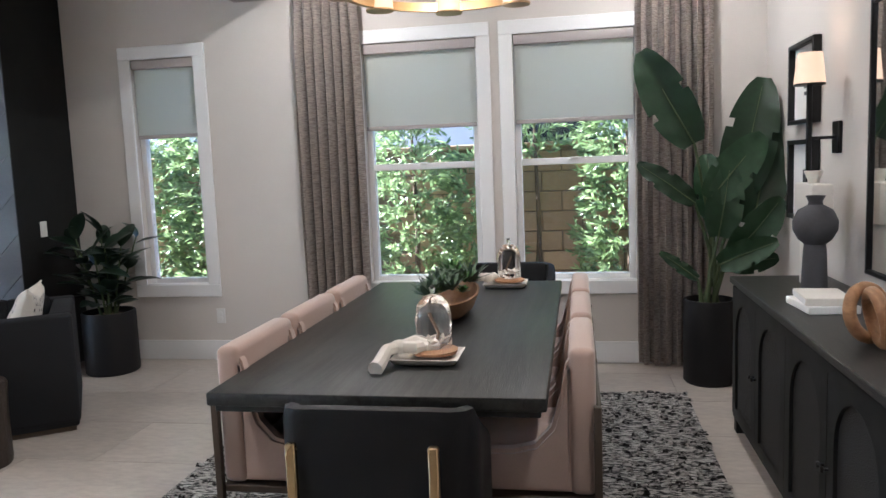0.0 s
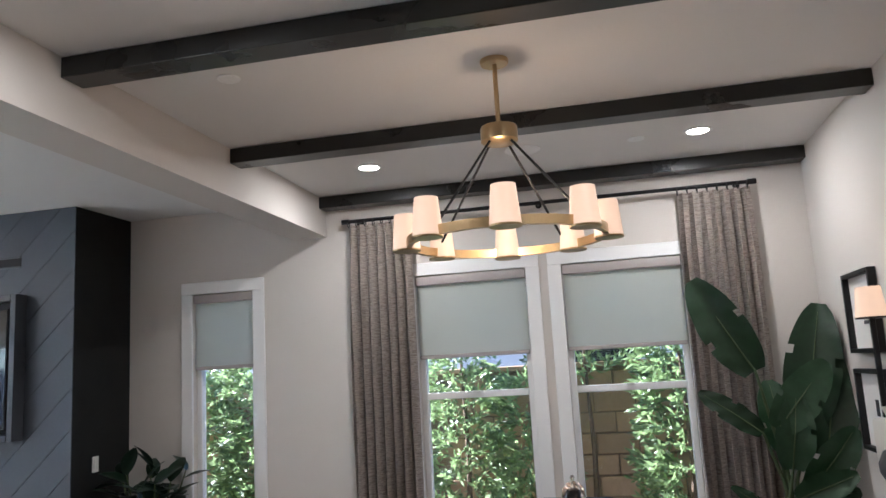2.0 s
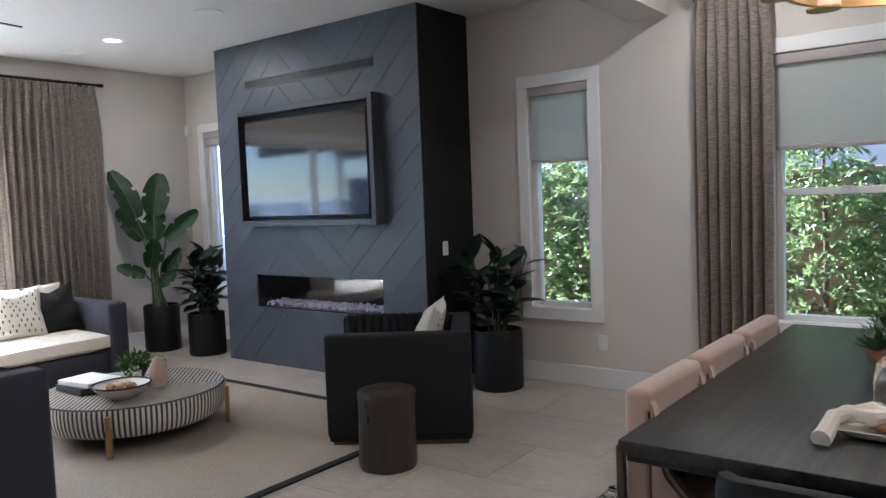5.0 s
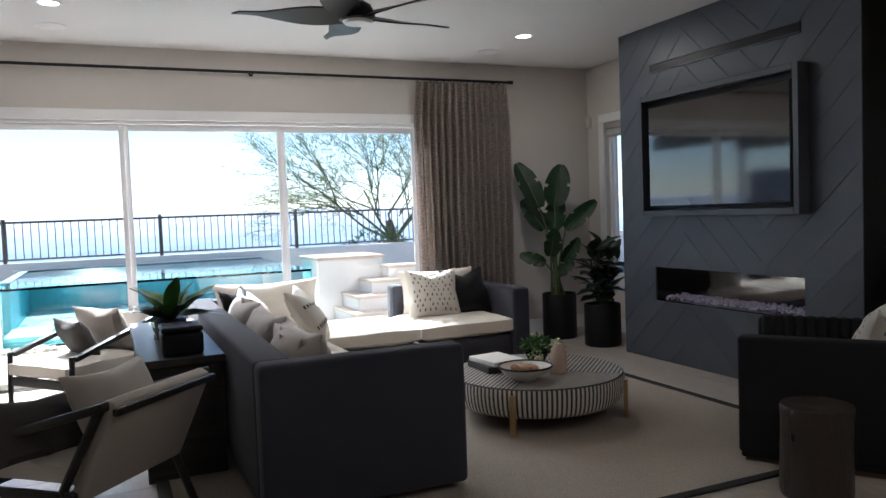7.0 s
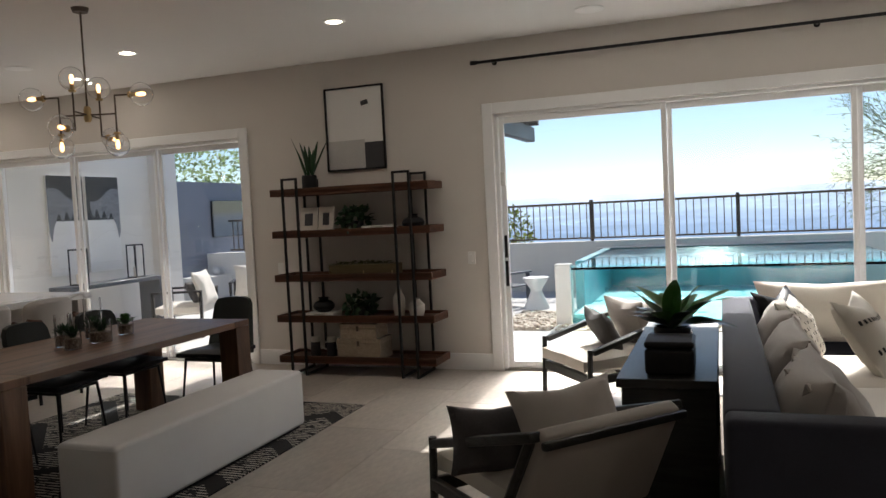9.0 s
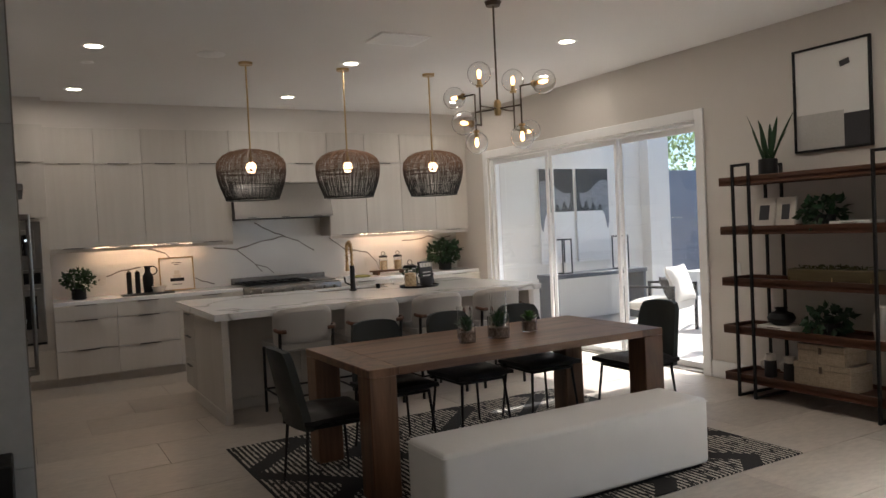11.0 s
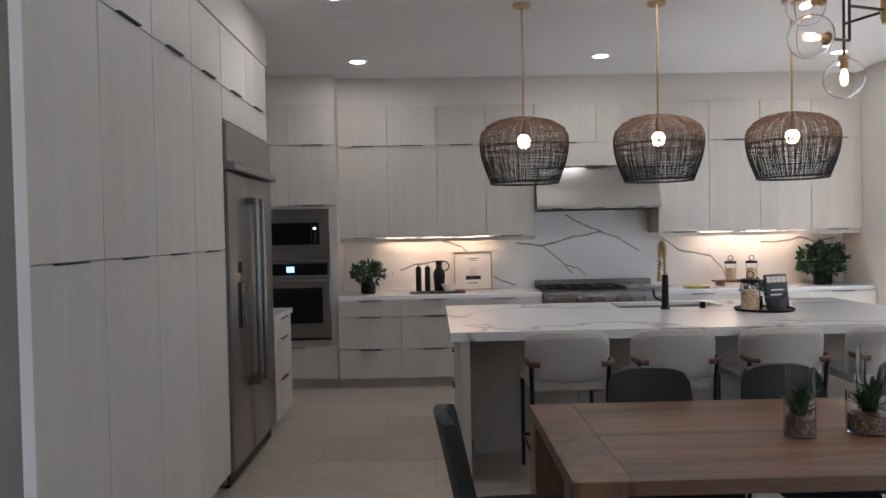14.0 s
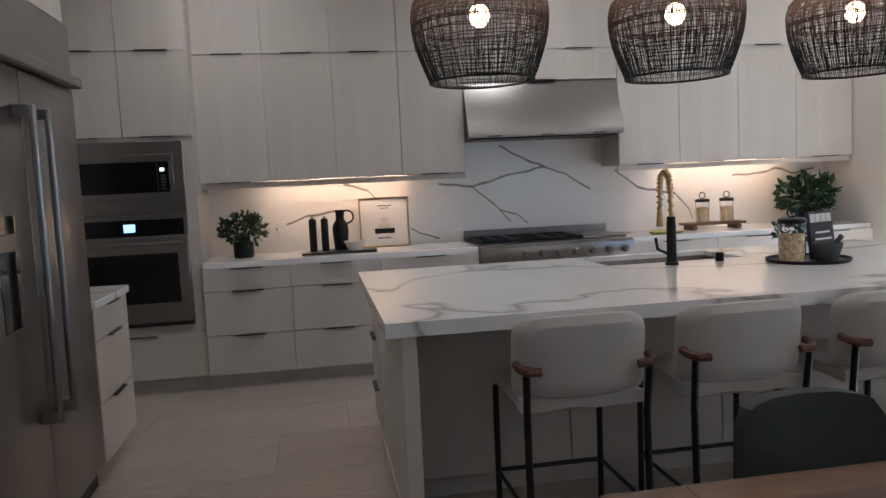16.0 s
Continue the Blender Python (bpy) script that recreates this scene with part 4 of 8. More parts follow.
def barrel_back(w, d, t, z0, z1, zf, n=22):
    """A wrap-round back: tall behind, lower and rounded towards the front."""
    bm = bmesh.new()
    path = []
    for i in range(n + 1):
        s = i / n
        k = abs(2 * s - 1)
        if k < 0.42:
            path.append(((2 * s - 1) / 0.42 * (w / 2 - 0.09), -d / 2, 0.0))
        else:
            u = (k - 0.42) / 0.58
            sg = 1 if s > 0.5 else -1
            if u < 0.4:
                a = u / 0.4 * math.pi / 2
                path.append((sg * (w / 2 - 0.09 + 0.09 * math.sin(a)), -d / 2 + 0.09 * (1 - math.cos(a)), 0.15 * u))
            else:
                v = (u - 0.4) / 0.6
                path.append((sg * w / 2, -d / 2 + 0.09 + v * (d * 0.50), 0.06 + 0.94 * v ** 0.8))
    prof = [(0, 0), (0, 0.9), (0.15, 0.985), (0.5, 1.0), (0.85, 0.985), (1, 0.9), (1, 0)]
    rows = []
    for i, (x, y, u) in enumerate(path):
        p0, p1 = path[max(0, i - 1)], path[min(n, i + 1)]
        tx, ty = p1[0] - p0[0], p1[1] - p0[1]
        q = math.hypot(tx, ty) or 1
        nx, ny = -ty / q, tx / q
        top = z1 + (zf - z1) * u
        rows.append([bm.verts.new((x + nx * t * o, y + ny * t * o, z0 + (top - z0) * h)) for o, h in prof])
    for p, q in zip(rows, rows[1:]):
        for k in range(len(prof) - 1):
            bm.faces.new((p[k], p[k + 1], q[k + 1], q[k]))
    bm.faces.new(rows[0]), bm.faces.new(rows[-1][::-1])
    bmesh.ops.recalc_face_normals(bm, faces=bm.faces[:])
    return bm


def wing_side(x0, x1):
    """A side wing: as tall as the back behind, swept down in a curve to the seat."""
    prof = [(-0.215, 0.30), (-0.215, 0.80), (-0.195, 0.77), (-0.175, 0.66), (-0.14, 0.54), (-0.08, 0.475), (0.0, 0.455), (0.26, 0.45), (0.27, 0.44), (0.27, 0.30)]
    bm = bmesh.new()
    l = [[bm.verts.new((x, y, z)) for y, z in prof] for x in (x0, x1)]
    n = len(prof)
    for k in range(n):
        bm.faces.new((l[0][k], l[0][(k + 1) % n], l[1][(k + 1) % n], l[1][k]))
    bm.faces.new(l[0][::-1]), bm.faces.new(l[1])
    bmesh.ops.recalc_face_normals(bm, faces=bm.faces[:])
    bmesh.ops.bevel(bm, geom=[e for e in bm.edges if len(e.link_faces) == 2 and abs(e.verts[0].co.x - e.verts[1].co.x) < 1e-4], offset=0.015, segments=2, affect="EDGES")
    return bm


def blush_chair(at, rz):
    c = thing("dining_chair", at, "blush velvet high-backed dining chair with a bronze frame", "chair", "chairs round the black table", rz)
    part("backrest", box((-0.287, -0.30, 0.288), (0.287, -0.205, 0.83), 0.03, 4), BLUSH, c)
    part("wing", wing_side(-0.285, -0.216), BLUSH, c)
    part("wing", wing_side(0.216, 0.285), BLUSH, c)
    part("seat", moved(cushion(0.43, 0.46, 0.12, 0.3), pose(0, 0.04, 0.355)), BLUSH, c)
    part("seat_base", box((-0.214, -0.20, 0.285), (0.214, 0.265, 0.36), 0.012, 2), BLUSH, c)
    part("seat_frame", box((-0.29, -0.305, 0.255), (0.29, 0.275, 0.284), 0.004), BRONZE, c)
    for x in (-0.302, 0.302):
        part("leg", box((x - 0.014, -0.318, 0), (x + 0.014, -0.290, 0.63), 0.003), BRONZE, c)
        part("leg", box((x - 0.014, 0.245, 0), (x + 0.014, 0.273, 0.27), 0.003), BRONZE, c)
    part("back_bar", box((-0.302, -0.317, 0.60), (0.302, -0.303, 0.628), 0.003), BRONZE, c)
    return c


ch = blush_chair((-1.22, 2.98, 0.022), -90)
for x, y, rz in ((-1.22, 3.61, -90), (-1.22, 4.24, -90), (-0.39, 2.98, 90), (-0.39, 3.61, 90), (-0.39, 4.24, 90)):
    copy_thing(ch, pose(x, y, 0.022, 0, 0, rz))


def head_chair(at, rz):
    c = thing("head_chair", at, "black leather head chair with brass legs", "chair", "head chairs", rz)
    part("backrest", barrel_back(0.60, 0.56, 0.06, 0.36, 0.80, 0.62), LEATHER, c)
    part("seat", moved(cushion(0.50, 0.50, 0.13, 0.3), pose(0, 0.04, 0.34)), LEATHER, c)
    part("seat_base", box((-0.27, -0.25, 0.29), (0.27, 0.27, 0.345), 0.01, 2), LEATHER, c)
    for x in (-0.255, 0.17):
        part("leg", box((x, -0.31, 0), (x + 0.03, -0.285, 0.70), 0.004), BRASS, c, "brushed brass leg")
    for x in (-0.25, 0.22):
        part("leg", box((x, 0.22, 0), (x + 0.03, 0.25, 0.29), 0.004), BRASS, c, "brushed brass leg")
    return c


hc = head_chair((-0.74, 2.38, 0.022), 0)
copy_thing(hc, pose(-0.60, 4.98, 0.022, 0, 0, 180))

TT = 0.760
bowl = thing("dough_bowl", (-0.78, 3.80, TT), "long carved wooden bowl filled with succulents", "bowl", "", 4)
bm = lathe([(0, 0), (0.5, 0.0), (0.8, 0.35), (1.0, 1.0), (0.92, 1.0), (0.74, 0.45), (0.45, 0.2), (0, 0.2)], 32)
bm.transform(Matrix.Diagonal((0.14, 0.40, 0.11, 1)))
part("bowl", bm, BOWLWOOD, bowl)
rnd = random.Random(11)
for k in range(34):
    x, y = rnd.uniform(-0.10, 0.10), rnd.uniform(-0.33, 0.33)
    ro, R = bmesh.new(), rnd.uniform(0.035, 0.075)
    tall = rnd.random() < 0.35
    for j in range(16):
        merge(ro, moved(blade(R * (1.9 if tall else 1.1), R * (0.35 if tall else 0.6), 0.1, 0.3, 0, 4), aim((0, 0, 0), j * 137.5, (75 if tall else 70) - j * 3.4 if j > 3 else 30 + j * 10)))
    part("succulent", moved(ro, pose(x, y, 0.10 + 0.06 * (1 - (x / 0.12) ** 2))), SUCC if rnd.random() < 0.7 else FRESHLEAF, bowl)


def cloche_setting(at, rz):
    c = thing("plate", at, "square ivory ceramic plate with a raised rim", "plate", "table settings", rz)
    part("plate", moved(lathe([(0, 0), (0.9, 0), (1.25, 0.35), (1.42, 1), (1.36, 1), (1.15, 0.5), (0, 0.3)], 4), Matrix.Diagonal((0.13, 0.105, 0.03, 1)) @ pose(0, 0, 0, 0, 0, 45)), CERAMIC, c)
    d = thing("glass_cloche", (at[0] + 0.02, at[1] + 0.03, at[2] + 0.028), "glass bell cloche over a dried flower on a wooden base", "cloche", "table settings", rz)
    part("base", lathe([(0, 0), (0.088, 0), (0.092, 0.012), (0.07, 0.02), (0, 0.02)], 28), BOWLWOOD, d)
    part("dome", lathe([(0.070, 0.02), (0.071, 0.14), (0.062, 0.19), (0.035, 0.222), (0.008, 0.23), (0.010, 0.24), (0.014, 0.25), (0.010, 0.262), (0, 0.265), (0, 0.226), (0.033, 0.219), (0.060, 0.187), (0.068, 0.139), (0.067, 0.02), (0.070, 0.02)], 28), CLEAR, d, "clear glass dome").visible_shadow = False
    part("flower_stem", tube([(0, 0, 0.02), (0.01, 0, 0.08), (-0.01, 0.01, 0.15)], 0.004, 6), BARK, d)
    part("dried_flower", leaf_cloud(40, 0.045, 0.045, 0.018, 0.03, 0.02, 5, (0, 0, 0.045)), CERAMIC, d, "", False)
    n = thing("napkin", (at[0] - 0.11, at[1] - 0.02, at[2] + 0.03), "knotted white linen napkin", "napkin", "table settings", rz)
    part("knot", ball(0.036, (0, 0, 0.03), (1.0, 0.9, 0.8), 14, 9), CREAM, n)
    for p0 in ([(0, 0, 0.03), (0.06, 0.03, 0.045), (0.12, 0.02, 0.03)], [(0, 0, 0.03), (-0.035, -0.05, 0.03), (-0.045, -0.13, -0.004), (-0.05, -0.17, -0.012)], [(0, 0, 0.03), (0.07, -0.01, 0.03), (0.13, 0.05, 0.03)]):
        part("fold", tube(p0, 0.022, 9, None, 0.03), CREAM, n)


cloche_setting((-0.72, 2.86, TT), 0)
cloche_setting((-0.58, 4.58, TT), 180)

# console with arched doors
con = thing("console_cabinet", (0.91, 3.22, 0), "black wooden console cabinet with arched cane doors", "cabinet")
part("top", box((-0.25, -1.10, 0.815), (0.238, 1.10, 0.85), 0.004), EBONY, con)
for a, b in (((-0.235, -1.08, 0.08), (0.235, -1.05, 0.815)), ((-0.235, 1.05, 0.08), (0.235, 1.08, 0.815)), ((-0.235, -1.05, 0.08), (0.235, 1.05, 0.11)), ((0.21, -1.05, 0.11), (0.235, 1.05, 0.815))):
    part("carcass", box(a, b, 0.003), BLACKP, con)
for x in (-0.2, 0.2):
    for y in (-1.04, 1.04):
        part("leg", box((x - 0.03, y - 0.03, 0), (x + 0.03, y + 0.03, 0.08), 0.004), BLACKP, con)
CANE = flecked("black cane mesh", [(0.006, 0.006, 0.006), (0.03, 0.03, 0.03)], 160, rough=0.6)
for k in range(4):
    y0, y1 = -1.045 + k * 0.5225, -1.045 + (k + 1) * 0.5225 - 0.004
    dr = bmesh.new()
    c, hw, sp = (y0 + y1) / 2, 0.19, 0.55
    arch = [(c - hw, 0.16)] + [(c - hw * math.cos(math.pi * j / 14), sp + hw * math.sin(math.pi * j / 14)) for j in range(15)] + [(c + hw, 0.16)]
    top = [(y0, 0.115)] + [(y0 + (y1 - y0) * j / 14, 0.81) for j in range(15)] + [(y1, 0.115)]
    for xx in (-0.245, -0.222):
        vi = [dr.verts.new((xx, *p)) for p in arch]
        vo = [dr.verts.new((xx, *p)) for p in top]
        for j in range(16):
            dr.faces.new((vi[j], vi[j + 1], vo[j + 1], vo[j]))
        dr.faces.new((vi[0], vo[0], vo[-1], vi[-1]))
    dr.verts.ensure_lookup_table()
    for j in range(16):
        dr.faces.new((dr.verts[j], dr.verts[j + 1], dr.verts[34 + j + 1], dr.verts[34 + j]))
    bmesh.ops.recalc_face_normals(dr, faces=dr.faces[:])
    d = part("door", dr, BLACKP, con)
    part("cane_panel", box((-0.232, c - hw - 0.01, 0.15), (-0.226, c + hw + 0.01, 0.76), 0), CANE, d)
    part("knob", moved(lathe([(0, 0), (0.006, 0), (0.006, 0.012), (0.012, 0.018), (0.010, 0.026), (0, 0.028)], 12), pose(-0.245, y1 - 0.02 if k % 2 == 0 else y0 + 0.02, 0.45, 0, -90)), BLACKM, d)

ZC = 0.85
v = thing("ball_vase", (0.92, 3.74, ZC), "dark grey clay vase with a round ball neck", "vase")
part("vase", lathe([(0, 0), (0.055, 0), (0.058, 0.01), (0.050, 0.20), (0.046, 0.235), (0.07, 0.255), (0.095, 0.30), (0.097, 0.34), (0.075, 0.39), (0.032, 0.415), (0.03, 0.43), (0.042, 0.455), (0.036, 0.455), (0.026, 0.43), (0, 0.42)], 32), GREYCLAY, v)
v = thing("tall_vase", (0.99, 4.02, ZC), "tall cream ceramic slab vase with a narrow neck", "vase")
part("body", box((-0.05, -0.15, 0.30), (0.05, 0.15, 0.50), 0.012, 2), CERAMIC, v)
part("foot", box((-0.045, -0.06, 0), (0.045, 0.06, 0.30), 0.01, 2), CERAMIC, v)
part("neck", lathe([(0.025, 0.50), (0.028, 0.52), (0.045, 0.56), (0.038, 0.56), (0.018, 0.51)], 20), CERAMIC, v)
for k, (w, l, m) in enumerate(((0.20, 0.27, PAPER), (0.18, 0.25, CERAMIC))):
    b = thing("book", (0.86, 3.42, ZC + k * 0.032), "hardback book lying in a pair on the console", "book", "console books", 4 - 8 * k)
    part("cover", box((-w / 2, -l / 2, 0), (w / 2, l / 2, 0.032), 0.003), m, b)
    part("pages", box((-w / 2 - 0.001, -l / 2 + 0.006, 0.005), (w / 2 - 0.006, l / 2 + 0.001, 0.027), 0), PAPER, b)
d = thing("wood_sculpture", (0.82, 2.80, ZC), "curved natural wood link sculpture on the console", "sculpture")
for a in (0, 60):
    part("link", moved(ring(0.085, 0.022, 24, 10), pose(0.0, a / 60 * -0.09, 0.108, 78, 12 - a / 2, 30 + a)), BOWLWOOD, d)
d = thing("black_beads", (1.06, 4.20, ZC), "small black bead cluster on the console", "ornament")
for k in range(7):
    part("bead", ball(0.016, (0.03 * math.cos(k), 0.03 * math.sin(k) + 0.006 * k, 0.016), (1, 1, 1), 10, 6), BLACKM, d)


def picture(at, rz, w, h, frame_w, fmat, inner, label, depth=0.03, name="framed_picture"):
    p = thing(name, at, label, "picture", "", rz)
    for a, b in (((-w / 2, -depth, 0), (-w / 2 + frame_w, 0, h)), ((w / 2 - frame_w, -depth, 0), (w / 2, 0, h)), ((-w / 2 + frame_w, -depth, 0), (w / 2 - frame_w, 0, frame_w)), ((-w / 2 + frame_w, -depth, h - frame_w), (w / 2 - frame_w, 0, h))):
        part("frame", box(a, b, 0.003), fmat, p)
    part("print", box((-w / 2 + frame_w, -0.010, frame_w), (w / 2 - frame_w, -0.004, h - frame_w), 0), inner, p)
    return p


for z in (1.11, 1.66):
    p = picture((X1 - 0.001, 4.71, z), -90, 0.49, 0.46, 0.025, BLACKM, PAPER, "small square print in a deep black frame", 0.045)
    for k, (x, zz, w, h) in enumerate(((0.0, 0.2, 0.05, 0.09), (0.02, 0.16, 0.09, 0.02), (-0.01, 0.26, 0.02, 0.03))):
        part("print_mark", box((x - w / 2, -0.013, zz), (x + w / 2, -0.0105, zz + h), 0), GREYCLAY, p)
wm = thing("wall_mirror", (X1 - 0.001, 2.95, 0.95), "large rectangular wall mirror with a thin black frame", "mirror", "", -90)
part("glass", box((-0.75, -0.012, 0.012), (0.75, -0.004, 1.188), 0), MIRROR, wm)
for a, b in (((-0.77, -0.025, 0), (-0.75, 0, 1.2)), ((0.75, -0.025, 0), (0.77, 0, 1.2)), ((-0.75, -0.025, 0), (0.75, 0, 0.02)), ((-0.75, -0.025, 1.18), (0.75, 0, 1.2))):
    part("frame", box(a, b, 0.003), BLACKM, wm)
sc = thing("wall_sconce", (X1, 4.17, 1.57), "black wall sconce with a lit white shade", "wall lamp", "", -90)
part("wall_plate", box((-0.05, -0.02, -0.08), (0.05, 0, 0.08), 0.004), BLACKM, sc)
part("arm", box((-0.008, -0.14, -0.008), (0.008, -0.02, 0.008), 0.002), BLACKM, sc)
part("stem", box((-0.012, -0.155, -0.22), (0.012, -0.131, 0.27), 0.003), BLACKM, sc)
part("cup", lathe([(0, 0.262), (0.075, 0.262), (0.075, 0.27), (0, 0.27)], 20, (0, -0.143, 0)), BLACKM, sc)
part("shade", lathe([(0.074, 0.27), (0.058, 0.42)], 28, (0, -0.143, 0)), WARM, sc, "glowing white tapered shade")

# ring chandelier
chd = thing("ring_chandelier", (-0.68, 3.33, CZ), "brass ring chandelier with eight lit white shades", "chandelier")
part("canopy", lathe([(0, -0.022), (0.062, -0.022), (0.066, -0.016), (0.066, 0), (0, 0)], 28), BRASS, chd)
part("stem", rod(0.011, (0, 0, -0.02), (0, 0, -0.33), 12), BRASS, chd)
part("hub", lathe([(0, -0.40), (0.07, -0.40), (0.085, -0.39), (0.085, -0.33), (0.08, -0.32), (0, -0.32)], 28), BRASS, chd)
RR = 0.435
sec = [(RR - 0.012, -0.86), (RR + 0.012, -0.86), (RR + 0.012, -0.82), (RR - 0.012, -0.82), (RR - 0.012, -0.86)]
part("ring", lathe(sec, 72), BRASS, chd)
for k in range(4):
    a = radians(45 + 90 * k + 12)
    part("suspension_rod", rod(0.006, (0.06 * math.cos(a), 0.06 * math.sin(a), -0.39), (RR * math.cos(a), RR * math.sin(a), -0.82), 8), BLACKM, chd)
    part("rod_finial", rod(0.009, (RR * math.cos(a), RR * math.sin(a), -0.82), (RR * math.cos(a), RR * math.sin(a), -0.785), 8), BRASS, chd)
for k in range(8):
    a = radians(45 * k + 7.4)
    x, y = (RR + 0.015) * math.cos(a), (RR + 0.015) * math.sin(a)
    arm = part("cup", box((x - 0.014, y - 0.014, -0.862), (x + 0.014, y + 0.014, -0.845), 0.003), BRASS, chd)
    part("shade_holder", lathe([(0.012, -0.868), (0.064, -0.868), (0.066, -0.860), (0.012, -0.860)], 20, (x, y, 0)), BRASS, chd)
    part("shade", lathe([(0.064, -0.860), (0.050, -0.700), (0.047, -0.700), (0.061, -0.860)], 24, (x, y, 0)), WARM, chd, "glowing white tapered shade")

# ---- living space ----
rug = thing("living_rug", (-5.6, 2.42, 0), "large beige loop rug with a black border stripe", "rug")
part("field", box((-2.0, -1.86, 0), (1.95, 1.86, 0.010), 0.003), RUGBEIGE, rug)
for a, b in (((-2.06, 1.86, 0), (2.01, 1.93, 0.012)), ((-2.06, -1.93, 0), (2.01, -1.86, 0.012)), ((1.95, -1.86, 0), (2.01, 1.86, 0.012)), ((-2.06, -1.86, 0), (-2.0, 1.86, 0.012))):
    part("binding", box(a, b, 0.003), RUGBLACK, rug, "black border stripe")
ZR = 0.012

arm = thing("armchair", (-3.73, 4.10, 0), "boxy charcoal tub armchair with channel-stitched inside", "armchair", "", 35)
part("base", box((-0.45, -0.42, 0.03), (0.45, 0.42, 0.30), 0.015, 2), CHAIRCLOTH, arm)
part("plinth", box((-0.43, -0.40, 0), (0.43, 0.40, 0.03), 0.003), BRONZE, arm)
part("near_arm", box((-0.46, -0.43, 0.06), (0.46, -0.31, 0.712), 0.02, 3), CHAIRCLOTH, arm)
part("far_arm", box((-0.46, 0.31, 0.06), (0.46, 0.43, 0.712), 0.02, 3), CHAIRCLOTH, arm)
part("backrest", box((0.33, -0.31, 0.06), (0.46, 0.31, 0.712), 0.02, 3), CHAIRCLOTH, arm)
for k in range(12):
    part("channel", moved(lathe([(0, 0), (0.03, 0.01), (0.035, 0.05), (0.035, 0.27), (0.03, 0.31), (0, 0.32)], 10), pose(-0.40 + 0.062 * k, 0.305, 0.42)), CHAIRCLOTH, arm)
part("seat_cushion", moved(cushion(0.76, 0.60, 0.17, 0.35), pose(-0.06, 0, 0.29)), CHAIRCLOTH, arm)


def scatter(at, rx, ry, rz, w, h, t, mat, label, chop=0.25, seed=0):
    p = thing("scatter_cushion", at, label, "cushion", "scatter cushions")
    body = part("cushion", moved(pillow(w, h, t, chop, seed), pose(0, h * 0.46, 0)), mat, p)
    p.matrix_world = pose(*at, rx, ry, rz)
    return p


IVORY = surface("ivory cotton", (0.66, 0.62, 0.55), 0.92, vary=0.06, big=4, fine=220, bump=0.3, sheen=0.2)
INK = surface("black print", (0.02, 0.02, 0.021), 0.9, vary=0.2, fine=200, bump=0.2)


def printed(p, w, h, t, chop, seed, marks):
    """Black marks lying on both faces of a cushion; marks: x, y, width, height as shares of the half sides."""
    bm = bmesh.new()

    def on_face(x, y, side):
        k = max(0, (1 - x * x) * (1 - y * y)) ** 0.42
        dent = chop * max(0, y) * (1 - abs(x)) ** 1.3
        z = (0.5 * t * k + 0.0065) * side + 0.02 * noise.noise((x * 1.7 + seed, y * 1.7, 0.0))
        return (x * (1 - 0.10 * (1 - y * y)) * w / 2, (y * (1 - 0.08 * (1 - x * x)) - dent) * h / 2 + h * 0.46, z)

    for x, y, a, b in marks:
        for side in (-1, 1):
            g = [[bm.verts.new(on_face(x + a * (i / 3 - 0.5), y + b * (j / 3 - 0.5), side)) for i in range(4)] for j in range(4)]
            for j in range(3):
                for i in range(3):
                    bm.faces.new((g[j][i], g[j][i + 1], g[j + 1][i + 1], g[j + 1][i]))
    tagged(part("print", bm, INK, p, "black printed marks"), kind="stuff")


def bar_cushion(at, rx, rz, w, h, t, label, chop, seed):
    p = scatter(at, rx, 0, rz, w, h, t, IVORY, label, chop, seed)
    printed(p, w, h, t, chop, seed, [(-0.84 + 0.14 * k, y, 0.07, 0.12) for k in range(13) for y in (-0.42, 0.32)])
    return p


def dash_cushion(at, rx, rz, w, h, t, label, chop, seed):
    p = scatter(at, rx, 0, rz, w, h, t, IVORY, label, chop, seed)
    marks = []
    for j in range(9):
        y = -0.8 + 0.2 * j
        for k in range(9):
            x = -0.8 + 0.2 * k + (0.1 if j % 2 else 0)
            if (j + 2 * k) % 5 != 0:
                marks.append((x, y, 0.045, 0.11))
    printed(p, w, h, t, chop, seed, [m for m in marks if abs(m[0]) < 0.9])
    return p


INKED = pattern("charcoal cloth with pale dashes", (0.07, 0.065, 0.065), (0.55, 0.51, 0.46), 16, 7, 0.66)
dash_cushion((-3.66, 4.22, 0.47), 72, -62, 0.42, 0.42, 0.16, "ivory cushion with black stitched bars on the armchair", 0.2, 3)

st = thing("stump_stool", (-3.33, 3.46, 0), "charred tree stump side table with cracks and hollows", "side table")
bm = lathe([(0, 0.0), (0.165, 0.0), (0.172, 0.03), (0.166, 0.12), (0.162, 0.25), (0.166, 0.37), (0.172, 0.43), (0.165, 0.45), (0.10, 0.452), (0.04, 0.445), (0, 0.44)], 40)
for vv in bm.verts:
    a = math.atan2(vv.co.y, vv.co.x)
    k = 1 + 0.05 * noise.noise((math.cos(a) * 1.6, math.sin(a) * 1.6, vv.co.z * 3)) - 0.10 * max(0, noise.noise((math.cos(a) * 3 + 5, math.sin(a) * 3, vv.co.z * 7)) - 0.25)
    vv.co.x, vv.co.y = vv.co.x * k, vv.co.y * k
part("stump", bm, STUMPWOOD, st)
